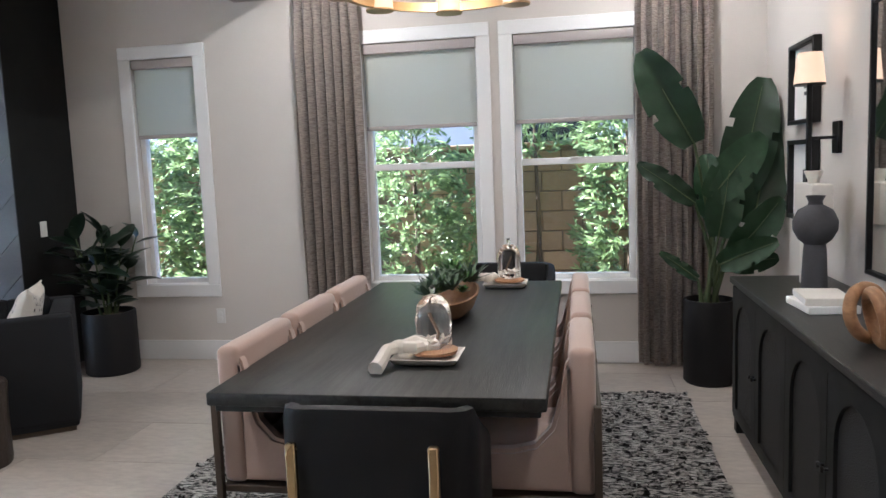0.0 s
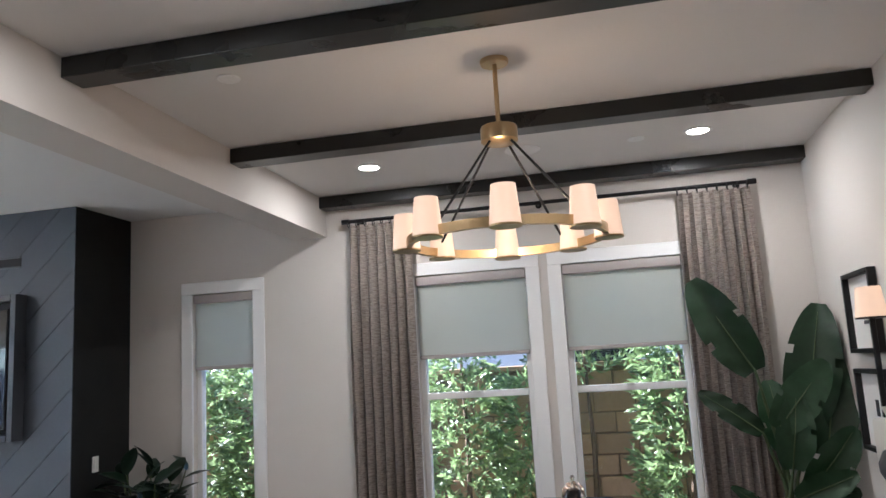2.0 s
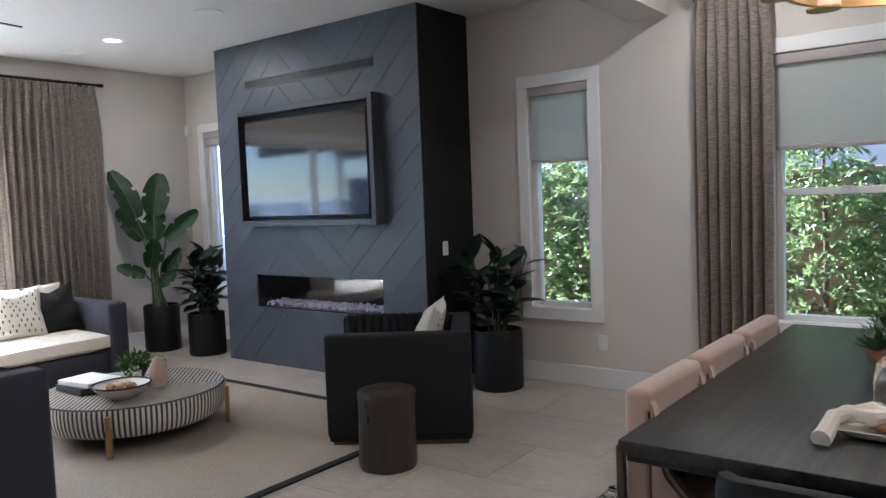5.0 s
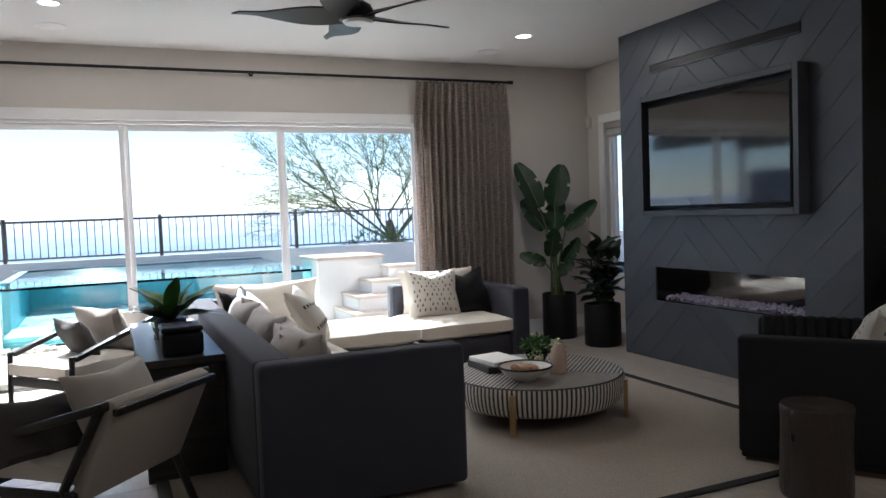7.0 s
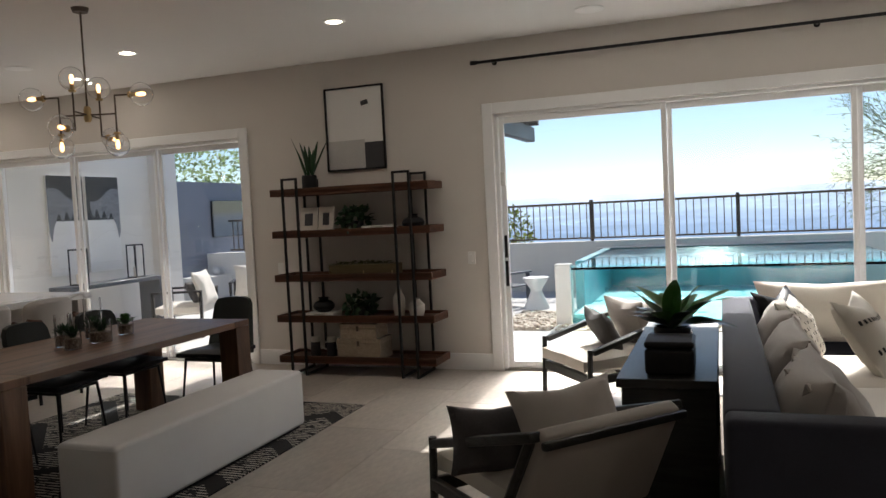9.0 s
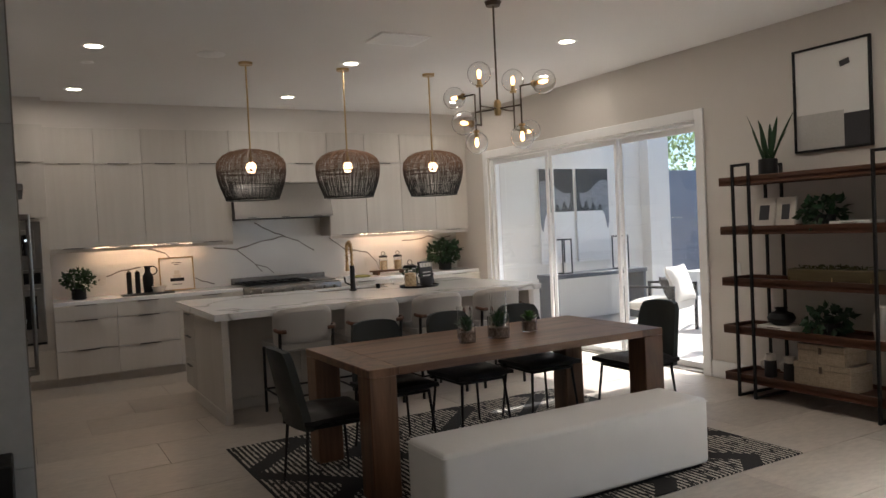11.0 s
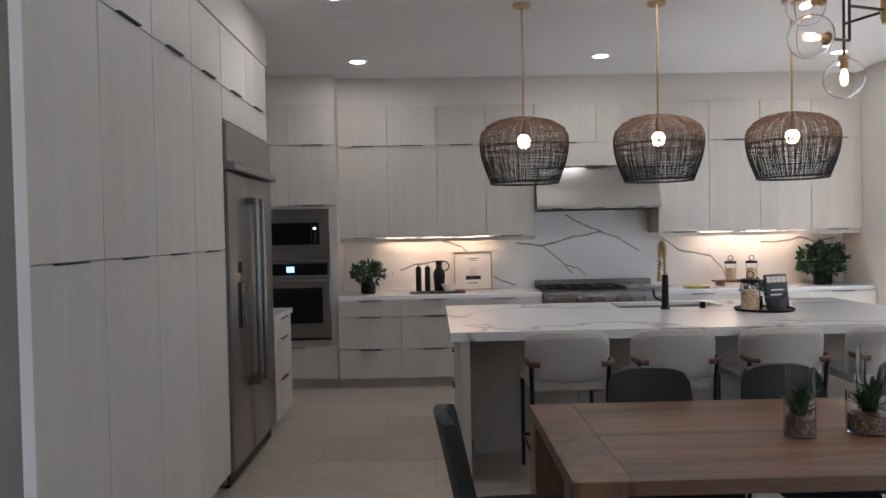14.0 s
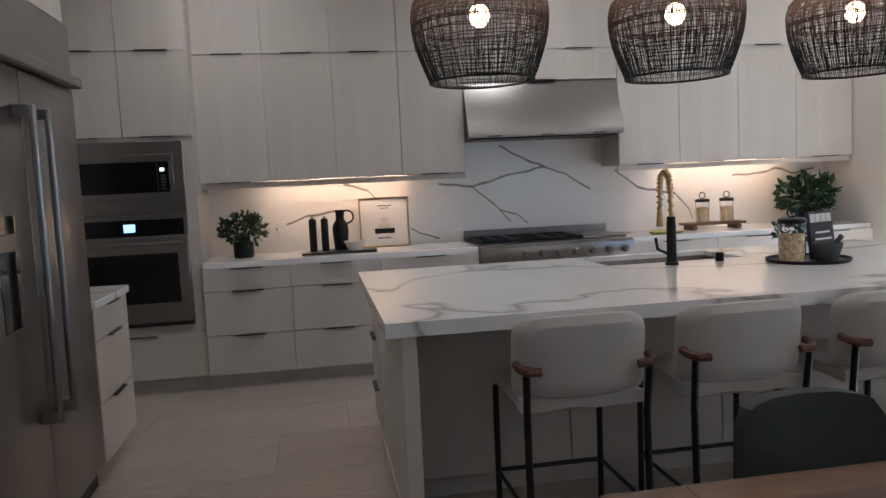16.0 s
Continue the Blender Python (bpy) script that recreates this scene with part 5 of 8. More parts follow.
# solid black balls in the side give the dark shade of holes
for k, (a, z, s) in enumerate(((200, 0.10, 0.03), (215, 0.20, 0.022), (190, 0.05, 0.025), (270, 0.28, 0.02), (310, 0.02, 0.02))):
    part("hollow_shade", ball(s, (0.158 * math.cos(radians(a)), 0.158 * math.sin(radians(a)), z + 0.03), (0.5, 0.8, 1.4), 10, 7), BLACKM, st)

ct = thing("coffee_table", (-5.33, 3.06, ZR), "round black and bone inlay drum coffee table on brass legs", "coffee table")
top = part("drum", lathe([(0, 0.105), (0.565, 0.105), (0.59, 0.125), (0.606, 0.18), (0.612, 0.25), (0.608, 0.292), (0.596, 0.300)], 80), GREYCLAY, ct)
bm = bmesh.new()
N = 120
for k in range(N):
    a0, a1 = 6.28319 * k / N, 6.28319 * (k + 0.55) / N
    prof = [(0.568, 0.103), (0.594, 0.125), (0.610, 0.18), (0.616, 0.25), (0.612, 0.294)]
    l = [[bm.verts.new((r * math.cos(a), r * math.sin(a), z)) for r, z in prof] for a in (a0, a1)]
    for j in range(4):
        bm.faces.new((l[0][j], l[1][j], l[1][j + 1], l[0][j + 1]))
tagged(part("bone_inlay", bm, CERAMIC, ct, "bone strips round the drum", False), kind="stuff")
for q in range(4):
    bm = bmesh.new()
    n = 14
    c = bm.verts.new((0, 0, 0))
    vs = [bm.verts.new((0.599 * math.cos(math.pi / 2 * k / n), 0.599 * math.sin(math.pi / 2 * k / n), 0)) for k in range(n + 1)]
    for k in range(n):
        bm.faces.new((c, vs[k], vs[k + 1]))
    o = part("top_quarter", bm, INLAY, ct, "striped inlay quarter")
    o.matrix_local = pose(0, 0, 0.3015, 0, 0, 45 + 90 * q)
for k in range(4):
    a = radians(45 + 90 * k)
    x, y = 0.608 * math.cos(a), 0.608 * math.sin(a)
    part("leg", moved(box((-0.014, -0.02, 0), (0.014, 0.02, 0.262), 0.004), pose(x * 1.03, y * 1.03, 0, 0, 0, 45 + 90 * k)), BRASS, ct, "slim brass leg")
TZ = ZR + 0.302
b = thing("shallow_bowl", (-5.10, 2.84, TZ), "shallow black and cream footed bowl with stone beads", "bowl")
part("bowl", lathe([(0, 0), (0.07, 0), (0.09, 0.02), (0.15, 0.05), (0.185, 0.095), (0.175, 0.095), (0.14, 0.058), (0.08, 0.03), (0, 0.025)], 32), CERAMIC, b)
part("rim", moved(ring(0.18, 0.007, 32), pose(0, 0, 0.095)), BLACKM, b, "black glazed rim")
for k in range(9):
    part("stone", ball(0.034, (0.09 * math.cos(k * 2.4) * (k / 9), 0.09 * math.sin(k * 2.4) * (k / 9), 0.075 + 0.006 * (k % 3)), (1.3, 0.8, 0.7), 10, 7), BOWLWOOD, b)
b = thing("tray_book", (-5.56, 2.84, TZ), "large black book on the coffee table", "book", "coffee table books")
part("cover", box((-0.17, -0.13, 0), (0.17, 0.13, 0.045), 0.003), GREYCLAY, b)
b = thing("white_book", (-5.55, 2.86, TZ + 0.045), "large white book on a black one", "book", "coffee table books", 6)
part("cover", box((-0.17, -0.13, 0), (0.17, 0.13, 0.032), 0.003), PAPER, b)
b = thing("egg_vase", (-5.17, 3.15, TZ), "tall blush stone egg vase with trailing beads plant", "vase")
part("vase", lathe([(0, 0), (0.05, 0), (0.062, 0.05), (0.060, 0.11), (0.042, 0.17), (0.025, 0.205), (0.018, 0.205), (0, 0.19)], 24), surface("blush stone", (0.56, 0.42, 0.34), 0.7, vary=0.08), b)
part("foliage", leaf_cloud(160, 0.055, 0.055, 0.09, 0.018, 0.015, 3, (-0.05, 0.03, 0.15), -0.6), HEDGE, b, "", False)
b = thing("small_egg_vase", (-5.26, 3.04, TZ), "small blush stone egg vase with trailing plant", "vase")
part("vase", lathe([(0, 0), (0.035, 0), (0.042, 0.03), (0.036, 0.08), (0.02, 0.11), (0.014, 0.11), (0, 0.1)], 20), surface("rose stone", (0.52, 0.38, 0.31), 0.7, vary=0.08), b)
part("foliage", leaf_cloud(120, 0.05, 0.05, 0.06, 0.018, 0.015, 8, (-0.03, 0.0, 0.10), -0.5), HEDGE, b, "", False)
b = thing("moss_bowl", (-5.48, 3.16, TZ), "black conical bowl heaped with green fern moss", "bowl")
part("bowl", lathe([(0, 0), (0.045, 0), (0.10, 0.11), (0.094, 0.11), (0.04, 0.02), (0, 0.02)], 24), POT, b)
part("foliage", leaf_cloud(260, 0.11, 0.10, 0.06, 0.05, 0.02, 6, (0, 0, 0.14)), FRESHLEAF, b, "", False)

# sectional sofa
so = thing("sectional_sofa", (-6.0, 1.5, ZR), "slate-blue L-shaped sectional sofa with cream seat cushions", "sofa")
part("base", box((-1.55, -0.55, 0.03), (1.62, 0.47, 0.26), 0.015, 2), SOFACLOTH, so)
part("base", box((-2.0, -0.55, 0.03), (-1.0, 2.45, 0.26), 0.015, 2), SOFACLOTH, so)
part("backrest", box((-1.62, -0.58, 0.05), (1.62, -0.38, 0.765), 0.025, 3), SOFACLOTH, so)
part("arm", box((1.60, -0.575, 0.03), (1.76, 0.49, 0.765), 0.03, 3), SOFACLOTH, so)
part("corner_back", box((-2.05, -0.57, 0.05), (-1.85, 0.62, 0.72), 0.025, 3), SOFACLOTH, so)
part("end_arm", box((-2.05, 2.30, 0.03), (-0.95, 2.48, 0.70), 0.03, 3), SOFACLOTH, so)
part("chaise_back", box((-2.05, 1.42, 0.05), (-1.85, 2.30, 0.72), 0.025, 3), SOFACLOTH, so)
for k in range(3):
    part("seat_cushion", moved(cushion(0.90, 0.82, 0.20, 0.35, 12, 0.008, k), pose(1.13 - 0.91 * k, 0.06, 0.255)), CREAM, so, "cream seat cushion")
for k in range(2):
    part("seat_cushion", moved(cushion(0.86, 0.94, 0.20, 0.35, 12, 0.008, k + 4), pose(-1.40, 0.88 + 0.95 * k, 0.255)), CREAM, so, "cream seat cushion")
for k in range(3):
    part("back_cushion", moved(pillow(0.80, 0.46, 0.26, 0.05, k), pose(1.08 - 0.86 * k, -0.26, 0.62, 74)), OATMEAL, so, "oatmeal back cushion")
for k, (y, w) in enumerate(((0.14, 0.98), (1.86, 0.84))):
    part("back_cushion", moved(pillow(w, 0.48, 0.24, 0.05, k + 7), pose(-1.72, y, 0.64, 0, 0, 0) @ pose(0, 0, 0, 0, 74, 0) @ pose(0, 0, 0, 0, 0, 90)), CREAM, so, "cream back cushion")
SX, SY = -6.0, 1.5
dash_cushion((SX - 1.35, SY + 1.66, 0.47), 66, 78, 0.52, 0.50, 0.17, "ivory cushion with black dash print on the sofa", 0.28, 1)
scatter((SX - 1.38, SY + 2.05, 0.47), 66, 0, 95, 0.50, 0.48, 0.17, LEATHER, "black leather cushion with a chopped top on the sofa", 0.30, 2)
bar_cushion((SX - 0.62, SY + 0.38, 0.455), 58, 160, 0.56, 0.54, 0.19, "ivory cushion with two rows of black bars on the sofa", 0.26, 3)
scatter((SX - 1.12, SY - 0.10, 0.47), 66, 0, 150, 0.50, 0.48, 0.18, LEATHER, "black leather cushion on the sofa", 0.3, 4)
dash_cushion((SX - 0.78, SY - 0.02, 0.47), 64, 165, 0.48, 0.46, 0.17, "patterned ivory cushion on the sofa", 0.22, 5)
scatter((SX + 0.85, SY + 0.02, 0.46), 48, 0, 172, 0.62, 0.50, 0.20, OATMEAL, "crumpled oatmeal linen cushion on the sofa", 0.12, 6)
scatter((SX + 1.15, SY - 0.05, 0.46), 58, 0, 182, 0.50, 0.46, 0.20, OATMEAL, "oatmeal linen cushion with a chopped top on the sofa", 0.2, 7)
th = thing("throw_blanket", (SX + 1.05, SY + 0.22, 0.455), "crumpled cream throw lying on the sofa seat", "blanket")
part("throw", cushion(0.55, 0.34, 0.10, 0.8, 16, 0.05, 9), CREAM, th)

# sofa table
tb = thing("sofa_table", (-6.03, 0.675, 0), "dark navy-black sofa table with solid ends behind a sofa", "console table")
part("top", box((-0.88, -0.24, 0.655), (0.88, 0.225, 0.70), 0.004), EBONY, tb)
for x in (-0.84, 0.78):
    part("end_panel", box((x, -0.22, 0), (x + 0.06, 0.215, 0.655), 0.004), EBONY, tb)
part("shelf", box((-0.78, -0.21, 0.10), (0.78, 0.21, 0.14), 0.004), EBONY, tb)
part("back_panel", box((-0.78, 0.185, 0.14), (0.78, 0.21, 0.655), 0), BLACKP, tb)
bx = thing("black_box", (-5.36, 0.68, 0.70), "black rounded lacquer box with a lid on the sofa table", "box")
part("body", box((-0.13, -0.115, 0), (0.13, 0.115, 0.13), 0.02, 3), POT, bx)
part("lid", box((-0.132, -0.117, 0.132), (0.132, 0.117, 0.165), 0.02, 3), POT, bx)
fp = thing("fern_plant", (-5.86, 0.66, 0.70), "bird's nest fern in a black pot on the sofa table", "potted plant")
pot(fp, 0.10, 0.14, POT, 0.085)
for k in range(15):
    part("frond", moved(blade(0.30 + 0.05 * (k % 3), 0.12, 0.7 if k % 2 else 0.35, 0.3, 0.18, 10), aim((0, 0, 0.12), k * 137.5, 70 - 3.2 * k, 10)), FRESHLEAF if k < 9 else DARKLEAF, fp)
for k in range(3):
    b = thing("book", (-6.12, 0.66, 0.70 + 0.028 * k), "stacked book on the sofa table", "book", "sofa table books", 5 * k - 4)
    part("cover", box((-0.12, -0.09, 0), (0.12, 0.09, 0.028), 0.003), (PAPER, GREYCLAY, CERAMIC)[k], b)


def lounge_chair(at, rz):
    c = thing("lounge_chair", at, "dark wood lounge chair with cream seat and open slanted arms", "armchair", "lounge chairs", rz)
    for x in (-0.36, 0.36):
        part("front_leg", tube([(x, 0.40, 0), (x, 0.38, 0.50)], 0.020, 8), EBONY, c)
        part("back_leg", tube([(x, -0.34, 0), (x, -0.20, 0.32), (x, -0.42, 0.69)], 0.022, 8), EBONY, c)
        part("arm_rail", moved(box((-0.028, 0, -0.02), (0.028, 0.84, 0.02), 0.008, 2), pose(x, -0.45, 0.70, -15.5)), EBONY, c)
        part("side_rail", box((x - 0.018, -0.26, 0.25), (x + 0.018, 0.39, 0.31), 0.005), EBONY, c)
    part("front_rail", box((-0.36, 0.36, 0.24), (0.36, 0.395, 0.31), 0.005), EBONY, c)
    part("back_rail", box((-0.36, -0.25, 0.25), (0.36, -0.21, 0.31), 0.005), EBONY, c)
    part("top_rail", box((-0.36, -0.505, 0.655), (0.36, -0.475, 0.69), 0.01, 2), EBONY, c)
    part("back_panel", moved(box((-0.345, -0.045, 0), (0.345, 0.03, 0.49), 0.022, 3), pose(0, -0.235, 0.275, 26)), OATMEAL, c, "oatmeal upholstered back")
    part("seat_cushion", moved(cushion(0.66, 0.70, 0.15, 0.3), pose(0, 0.07, 0.30)), CREAM, c)
    part("back_cushion", moved(pillow(0.54, 0.40, 0.19, 0.10, 3), pose(0, -0.21, 0.615, 64)), OATMEAL, c)
    return c


lc = lounge_chair((-4.735, 0.17, 0), 139)
copy_thing(lc, pose(-7.37, 0.10, 0, 0, 0, 219))
scatter((-4.50, 0.02, 0.44), 64, 0, 112, 0.40, 0.30, 0.14, INKED, "charcoal cushion with pale dashes on a lounge chair", 0.1, 12)
scatter((-7.36, 0.12, 0.44), 62, 0, 205, 0.48, 0.34, 0.14, INKED, "charcoal cushion with pale dashes on a lounge chair", 0.1, 14)

# fan
def fan_blade():
    """A twisted paddle along +y, broad near the hub, with a slanted tip."""
    bm = bmesh.new()
    rows = []
    for i in range(13):
        t = i / 12
        w0, w1 = -0.045 - 0.045 * math.sin(math.pi * min(1, t * 1.3)) + 0.05 * t, 0.055 + 0.06 * math.sin(math.pi * min(1, t * 1.15)) - 0.012 * t
        tw = 0.42 * (1 - t) + 0.10
        y = 0.06 + 0.70 * t
        rows.append([[bm.verts.new((x, y + (0.05 * (x - w0) / (w1 - w0) if i == 12 else 0), -x * tw + 0.03 * t + dz)) for x in (w0, w0 * 0.5 + w1 * 0.5, w1)] for dz in (-0.005, 0.005)])
    for p, q in zip(rows, rows[1:]):
        for k in range(2):
            bm.faces.new((p[0][k], p[0][k + 1], q[0][k + 1], q[0][k])), bm.faces.new((p[1][k], q[1][k], q[1][k + 1], p[1][k + 1]))
        bm.faces.new((p[0][0], q[0][0], q[1][0], p[1][0])), bm.faces.new((p[0][2], p[1][2], q[1][2], q[0][2]))
    for r in (rows[0], rows[-1]):
        for k in range(2):
            bm.faces.new((r[0][k], r[0][k + 1], r[1][k + 1], r[1][k]))
    bmesh.ops.recalc_face_normals(bm, faces=bm.faces[:])
    return bm


fan = thing("ceiling_fan", (-5.52, 1.9, CZ), "black five-blade ceiling fan with a light disc", "ceiling fan")
part("canopy", lathe([(0, -0.05), (0.05, -0.05), (0.07, 0), (0, 0)], 24), BLACKM, fan)
part("downrod", rod(0.012, (0, 0, -0.04), (0, 0, -0.25), 10), BLACKM, fan)
part("motor", lathe([(0, -0.23), (0.045, -0.23), (0.09, -0.26), (0.115, -0.31), (0.12, -0.355), (0, -0.37)], 28), BLACKM, fan)
part("light_disc", lathe([(0, -0.385), (0.085, -0.38), (0.10, -0.362), (0, -0.36)], 28), PLASTIC, fan, "pale frosted light disc")
for k in range(5):
    part("blade", moved(fan_blade(), pose(0, 0, -0.325, 0, 0, 72 * k + 20)), BLACKM, fan, "swept black blade")


# ---- open shelf and mirror ----
shf = thing("open_shelf", (X0 + 0.25, -2.39, 0), "five-tier open shelf of reddish wood boards on black metal frames", "shelf")
SZ = [0.14, 0.54, 0.94, 1.37, 1.78]
for z in SZ:
    b = part("board", box((-0.19, -0.835, z), (0.19, 0.835, z + 0.018), 0.003), SHELFWOOD, shf)
    for a, c in (((0.172, -0.835, z - 0.022), (0.19, 0.835, z + 0.048)), ((-0.19, -0.835, z - 0.022), (-0.172, 0.835, z + 0.048)), ((-0.172, -0.835, z - 0.022), (0.172, -0.817, z + 0.048)), ((-0.172, 0.817, z - 0.022), (0.172, 0.835, z + 0.048))):
        part("lip", box(a, c, 0.002), SHELFWOOD, b)
for y in (-0.68, 0.50):
    for x in (-0.205, 0.205):
        part("post", box((x - 0.011, y - 0.011, 0), (x + 0.011, y + 0.011, 1.93), 0.002), BLACKM, shf)
        part("post", box((x - 0.011, y + 0.145, 0), (x + 0.011, y + 0.167, 1.93), 0.002), BLACKM, shf)
        part("top_bar", box((x - 0.011, y + 0.011, 1.908), (x + 0.011, y + 0.145, 1.93), 0.002), BLACKM, shf)
    part("foot_bar", box((-0.194, y - 0.011, 0), (0.194, y + 0.011, 0.022), 0.002), BLACKM, shf)
    part("foot_bar", box((-0.194, y + 0.145, 0), (0.194, y + 0.167, 0.022), 0.002), BLACKM, shf)
wm = thing("leaning_art", (X0 + 0.003, -2.465, 1.99), "framed abstract print, white with black blocks, in a thin black frame", "picture", "", 90)
AW, AH = 0.65, 0.83
for a, b in (((-AW / 2, -0.03, 0), (-AW / 2 + 0.018, 0, AH)), ((AW / 2 - 0.018, -0.03, 0), (AW / 2, 0, AH)), ((-AW / 2 + 0.018, -0.03, 0), (AW / 2 - 0.018, 0, 0.018)), ((-AW / 2 + 0.018, -0.03, AH - 0.018), (AW / 2 - 0.018, 0, AH))):
    part("frame", box(a, b, 0.003), BLACKM, wm)
part("print", box((-AW / 2 + 0.018, -0.012, 0.018), (AW / 2 - 0.018, -0.004, AH - 0.018), 0), PAPER, wm)
part("print_block", box((-AW / 2 + 0.018, -0.0145, 0.018), (0.10, -0.0125, 0.30), 0), surface("pale grey print", (0.55, 0.54, 0.52), 0.8), wm)
part("print_block", box((0.10, -0.0155, 0.018), (AW / 2 - 0.02, -0.0125, 0.27), 0), GREYCLAY, wm)
part("print_block", moved(box((-0.04, -0.0155, 0), (0.04, -0.0125, 0.045), 0.0), pose(0.12, 0, 0.64, 0, -12)), GREYCLAY, wm)
SXX = X0 + 0.25


def on_shelf(y, lev, name, label, cat, rz=90.0, dx=0.0):
    return thing(name, (SXX + dx, y, SZ[lev] + 0.018), label, cat, "", rz)


sn = on_shelf(-2.88, 4, "snake_plant", "snake plant in a small black pot on the shelf top", "potted plant")
pot(sn, 0.075, 0.16, POT)
for k in range(9):
    part("leaf", moved(blade(0.30 + 0.045 * (k % 4), 0.05, 0.05, 0.4, 0.02), aim((0.03 * math.cos(k), 0.03 * math.sin(k), 0.12), k * 40, 80 - k * 2)), LEAF, sn)
for k, (y, w) in enumerate(((-2.86, 0.19), (-2.68, 0.17))):
    p = thing("photo_frame", (SXX + 0.10 - 0.02 * k, y, SZ[3] + 0.02), "pale wood photo frame leaning on the shelf", "picture frame", "photo frames")
    p.matrix_world = pose(SXX + 0.10 - 0.02 * k, y, SZ[3] + 0.02, 0, 0, 90) @ pose(0, 0, 0, -10, 0, 0)
    part("frame", box((-w / 2, -0.012, 0), (w / 2, 0.006, 0.25), 0.003), CERAMIC, p)
    part("photo", box((-w / 2 + 0.05, -0.0145, 0.07), (w / 2 - 0.05, -0.0125, 0.19), 0), GREYCLAY, p)
for y, lev in ((-2.40, 3), (-2.38, 1)):
    p = on_shelf(y, lev, "pothos_plant", "trailing pothos plant in a dark pot on the shelf", "potted plant")
    pot(p, 0.08, 0.10, POT)
    part("foliage", leaf_cloud(110, 0.13, 0.20, 0.10, 0.085, 0.062, lev + 2, (0, 0, 0.12), -0.1), LEAF, p, "", False)
for y, lev in ((-2.12, 3), (-2.78, 1)):
    for k in range(2):
        b = thing("book", (SXX + 0.04, y, SZ[lev] + 0.018 + 0.024 * k), "flat white book in a stack on the shelf", "book", "shelf books", 3 * k)
        part("cover", box((-0.10, -0.15, 0), (0.10, 0.15, 0.024), 0.002), PAPER, b)
        part("spine_bar", box((0.1005, -0.06, 0.009), (0.1015, 0.06, 0.014), 0), GREYCLAY, b)
for y, lev, dz in ((-1.78, 3, 0.0), (-2.78, 1, 0.048)):
    p = thing("black_jar", (SXX + 0.03, y, SZ[lev] + 0.018 + dz), "squat black pottery jar", "jar")
    part("jar", lathe([(0, 0), (0.06, 0), (0.10, 0.03), (0.11, 0.06), (0.09, 0.095), (0.05, 0.11), (0.04, 0.125), (0.055, 0.14), (0.03, 0.12), (0, 0.115)], 24), POT, p)
p = on_shelf(-2.32, 2, "moss_box", "long wooden trough of dry moss with brass prongs", "planter")
part("trough", box((-0.36, -0.08, 0.01), (0.36, 0.08, 0.11), 0.005), wood("pale trough wood", (0.10, 0.075, 0.03), (0.20, 0.15, 0.07), 0.6), p)
part("moss", leaf_cloud(420, 0.34, 0.075, 0.02, 0.02, 0.015, 2, (0, 0, 0.115)), leafy("dry moss", (0.09, 0.10, 0.035), 0.9), p, "", False)
for x in (-0.34, 0.02, 0.32):
    part("prong", box((x - 0.003, -0.087, 0), (x + 0.003, -0.08, 0.05), 0), BRASS, p)
for y, h, r in ((-1.98, 0.26, 0.058), (-1.80, 0.17, 0.075)):
    p = on_shelf(y, 1, "white_vase", "textured off-white ceramic vase on the shelf", "vase")
    part("vase", lathe([(0, 0), (r * 0.8, 0), (r, h * 0.3), (r, h * 0.65), (r * 0.5, h * 0.88), (r * 0.42, h * 0.93), (r * 0.55, h), (r * 0.4, h), (0, h * 0.9)], 24), CERAMIC, p)
BASKET = woven("tan woven box", (0.24, 0.18, 0.12), (0.42, 0.34, 0.25), 200, 200)
for k, (w, h, z) in enumerate(((0.46, 0.20, 0.0), (0.38, 0.145, 0.20))):
    p = thing("lidded_box", (SXX + 0.02, -2.36, SZ[0] + 0.018 + z), "tan woven lidded storage box in a stack", "box", "storage boxes", 90)
    part("body", box((-w / 2, -0.14, 0), (w / 2, 0.14, h - 0.045), 0.004), BASKET, p)
    part("lid", box((-w / 2 - 0.004, -0.144, h - 0.045), (w / 2 + 0.004, 0.144, h), 0.004), BASKET, p)
    part("toggle", box((-0.012, -0.153, h - 0.07), (0.012, -0.144, h - 0.02), 0.003), BRONZE, p)
for y in (-2.92, -2.74):
    p = on_shelf(y, 0, "stoneware_mug", "two-tone dark and pale tall stoneware mug", "mug")
    part("body", lathe([(0, 0), (0.045, 0), (0.05, 0.01), (0.046, 0.14), (0, 0.14)], 20), GREYCLAY, p)
    part("collar", lathe([(0.046, 0.14), (0.04, 0.19), (0.034, 0.19), (0, 0.15)], 20), CERAMIC, p)
    part("handle", moved(ring(0.035, 0.008), pose(-0.06, 0, 0.10, 90)), CERAMIC, p)

# ---- breakfast table group ----
rg = thing("striped_rug", (-5.43, -3.06, 0), "black flat-woven rug with cream dashed stripes", "rug")
part("weave", box((-1.50, -1.24, 0), (1.50, 1.24, 0.010), 0.003), RUGSTRIPE, rg)
bt = thing("breakfast_table", (-5.48, -3.17, 0.01), "walnut parsons table with framed plank top and square legs", "dining table")
for k in range(6):
    y0 = -0.525 + 0.175 * k
    part("top_plank", box((-0.93, y0 + 0.0002, 0.700), (0.93, y0 + 0.1748, 0.747), 0.0006), WALNUT, bt)
for s in (-1, 1):
    a, b = sorted((s * 0.93, s * 1.12))
    part("end_board", box((a, -0.525, 0.700), (b, 0.525, 0.747), 0.003), WALNUTZ, bt)
    for y in (-0.525, 0.355):
        a, b = sorted((s * 0.95, s * 1.12))
        part("leg", box((a, y, 0), (b, y + 0.17, 0.700), 0.005), WALNUTZ, bt)
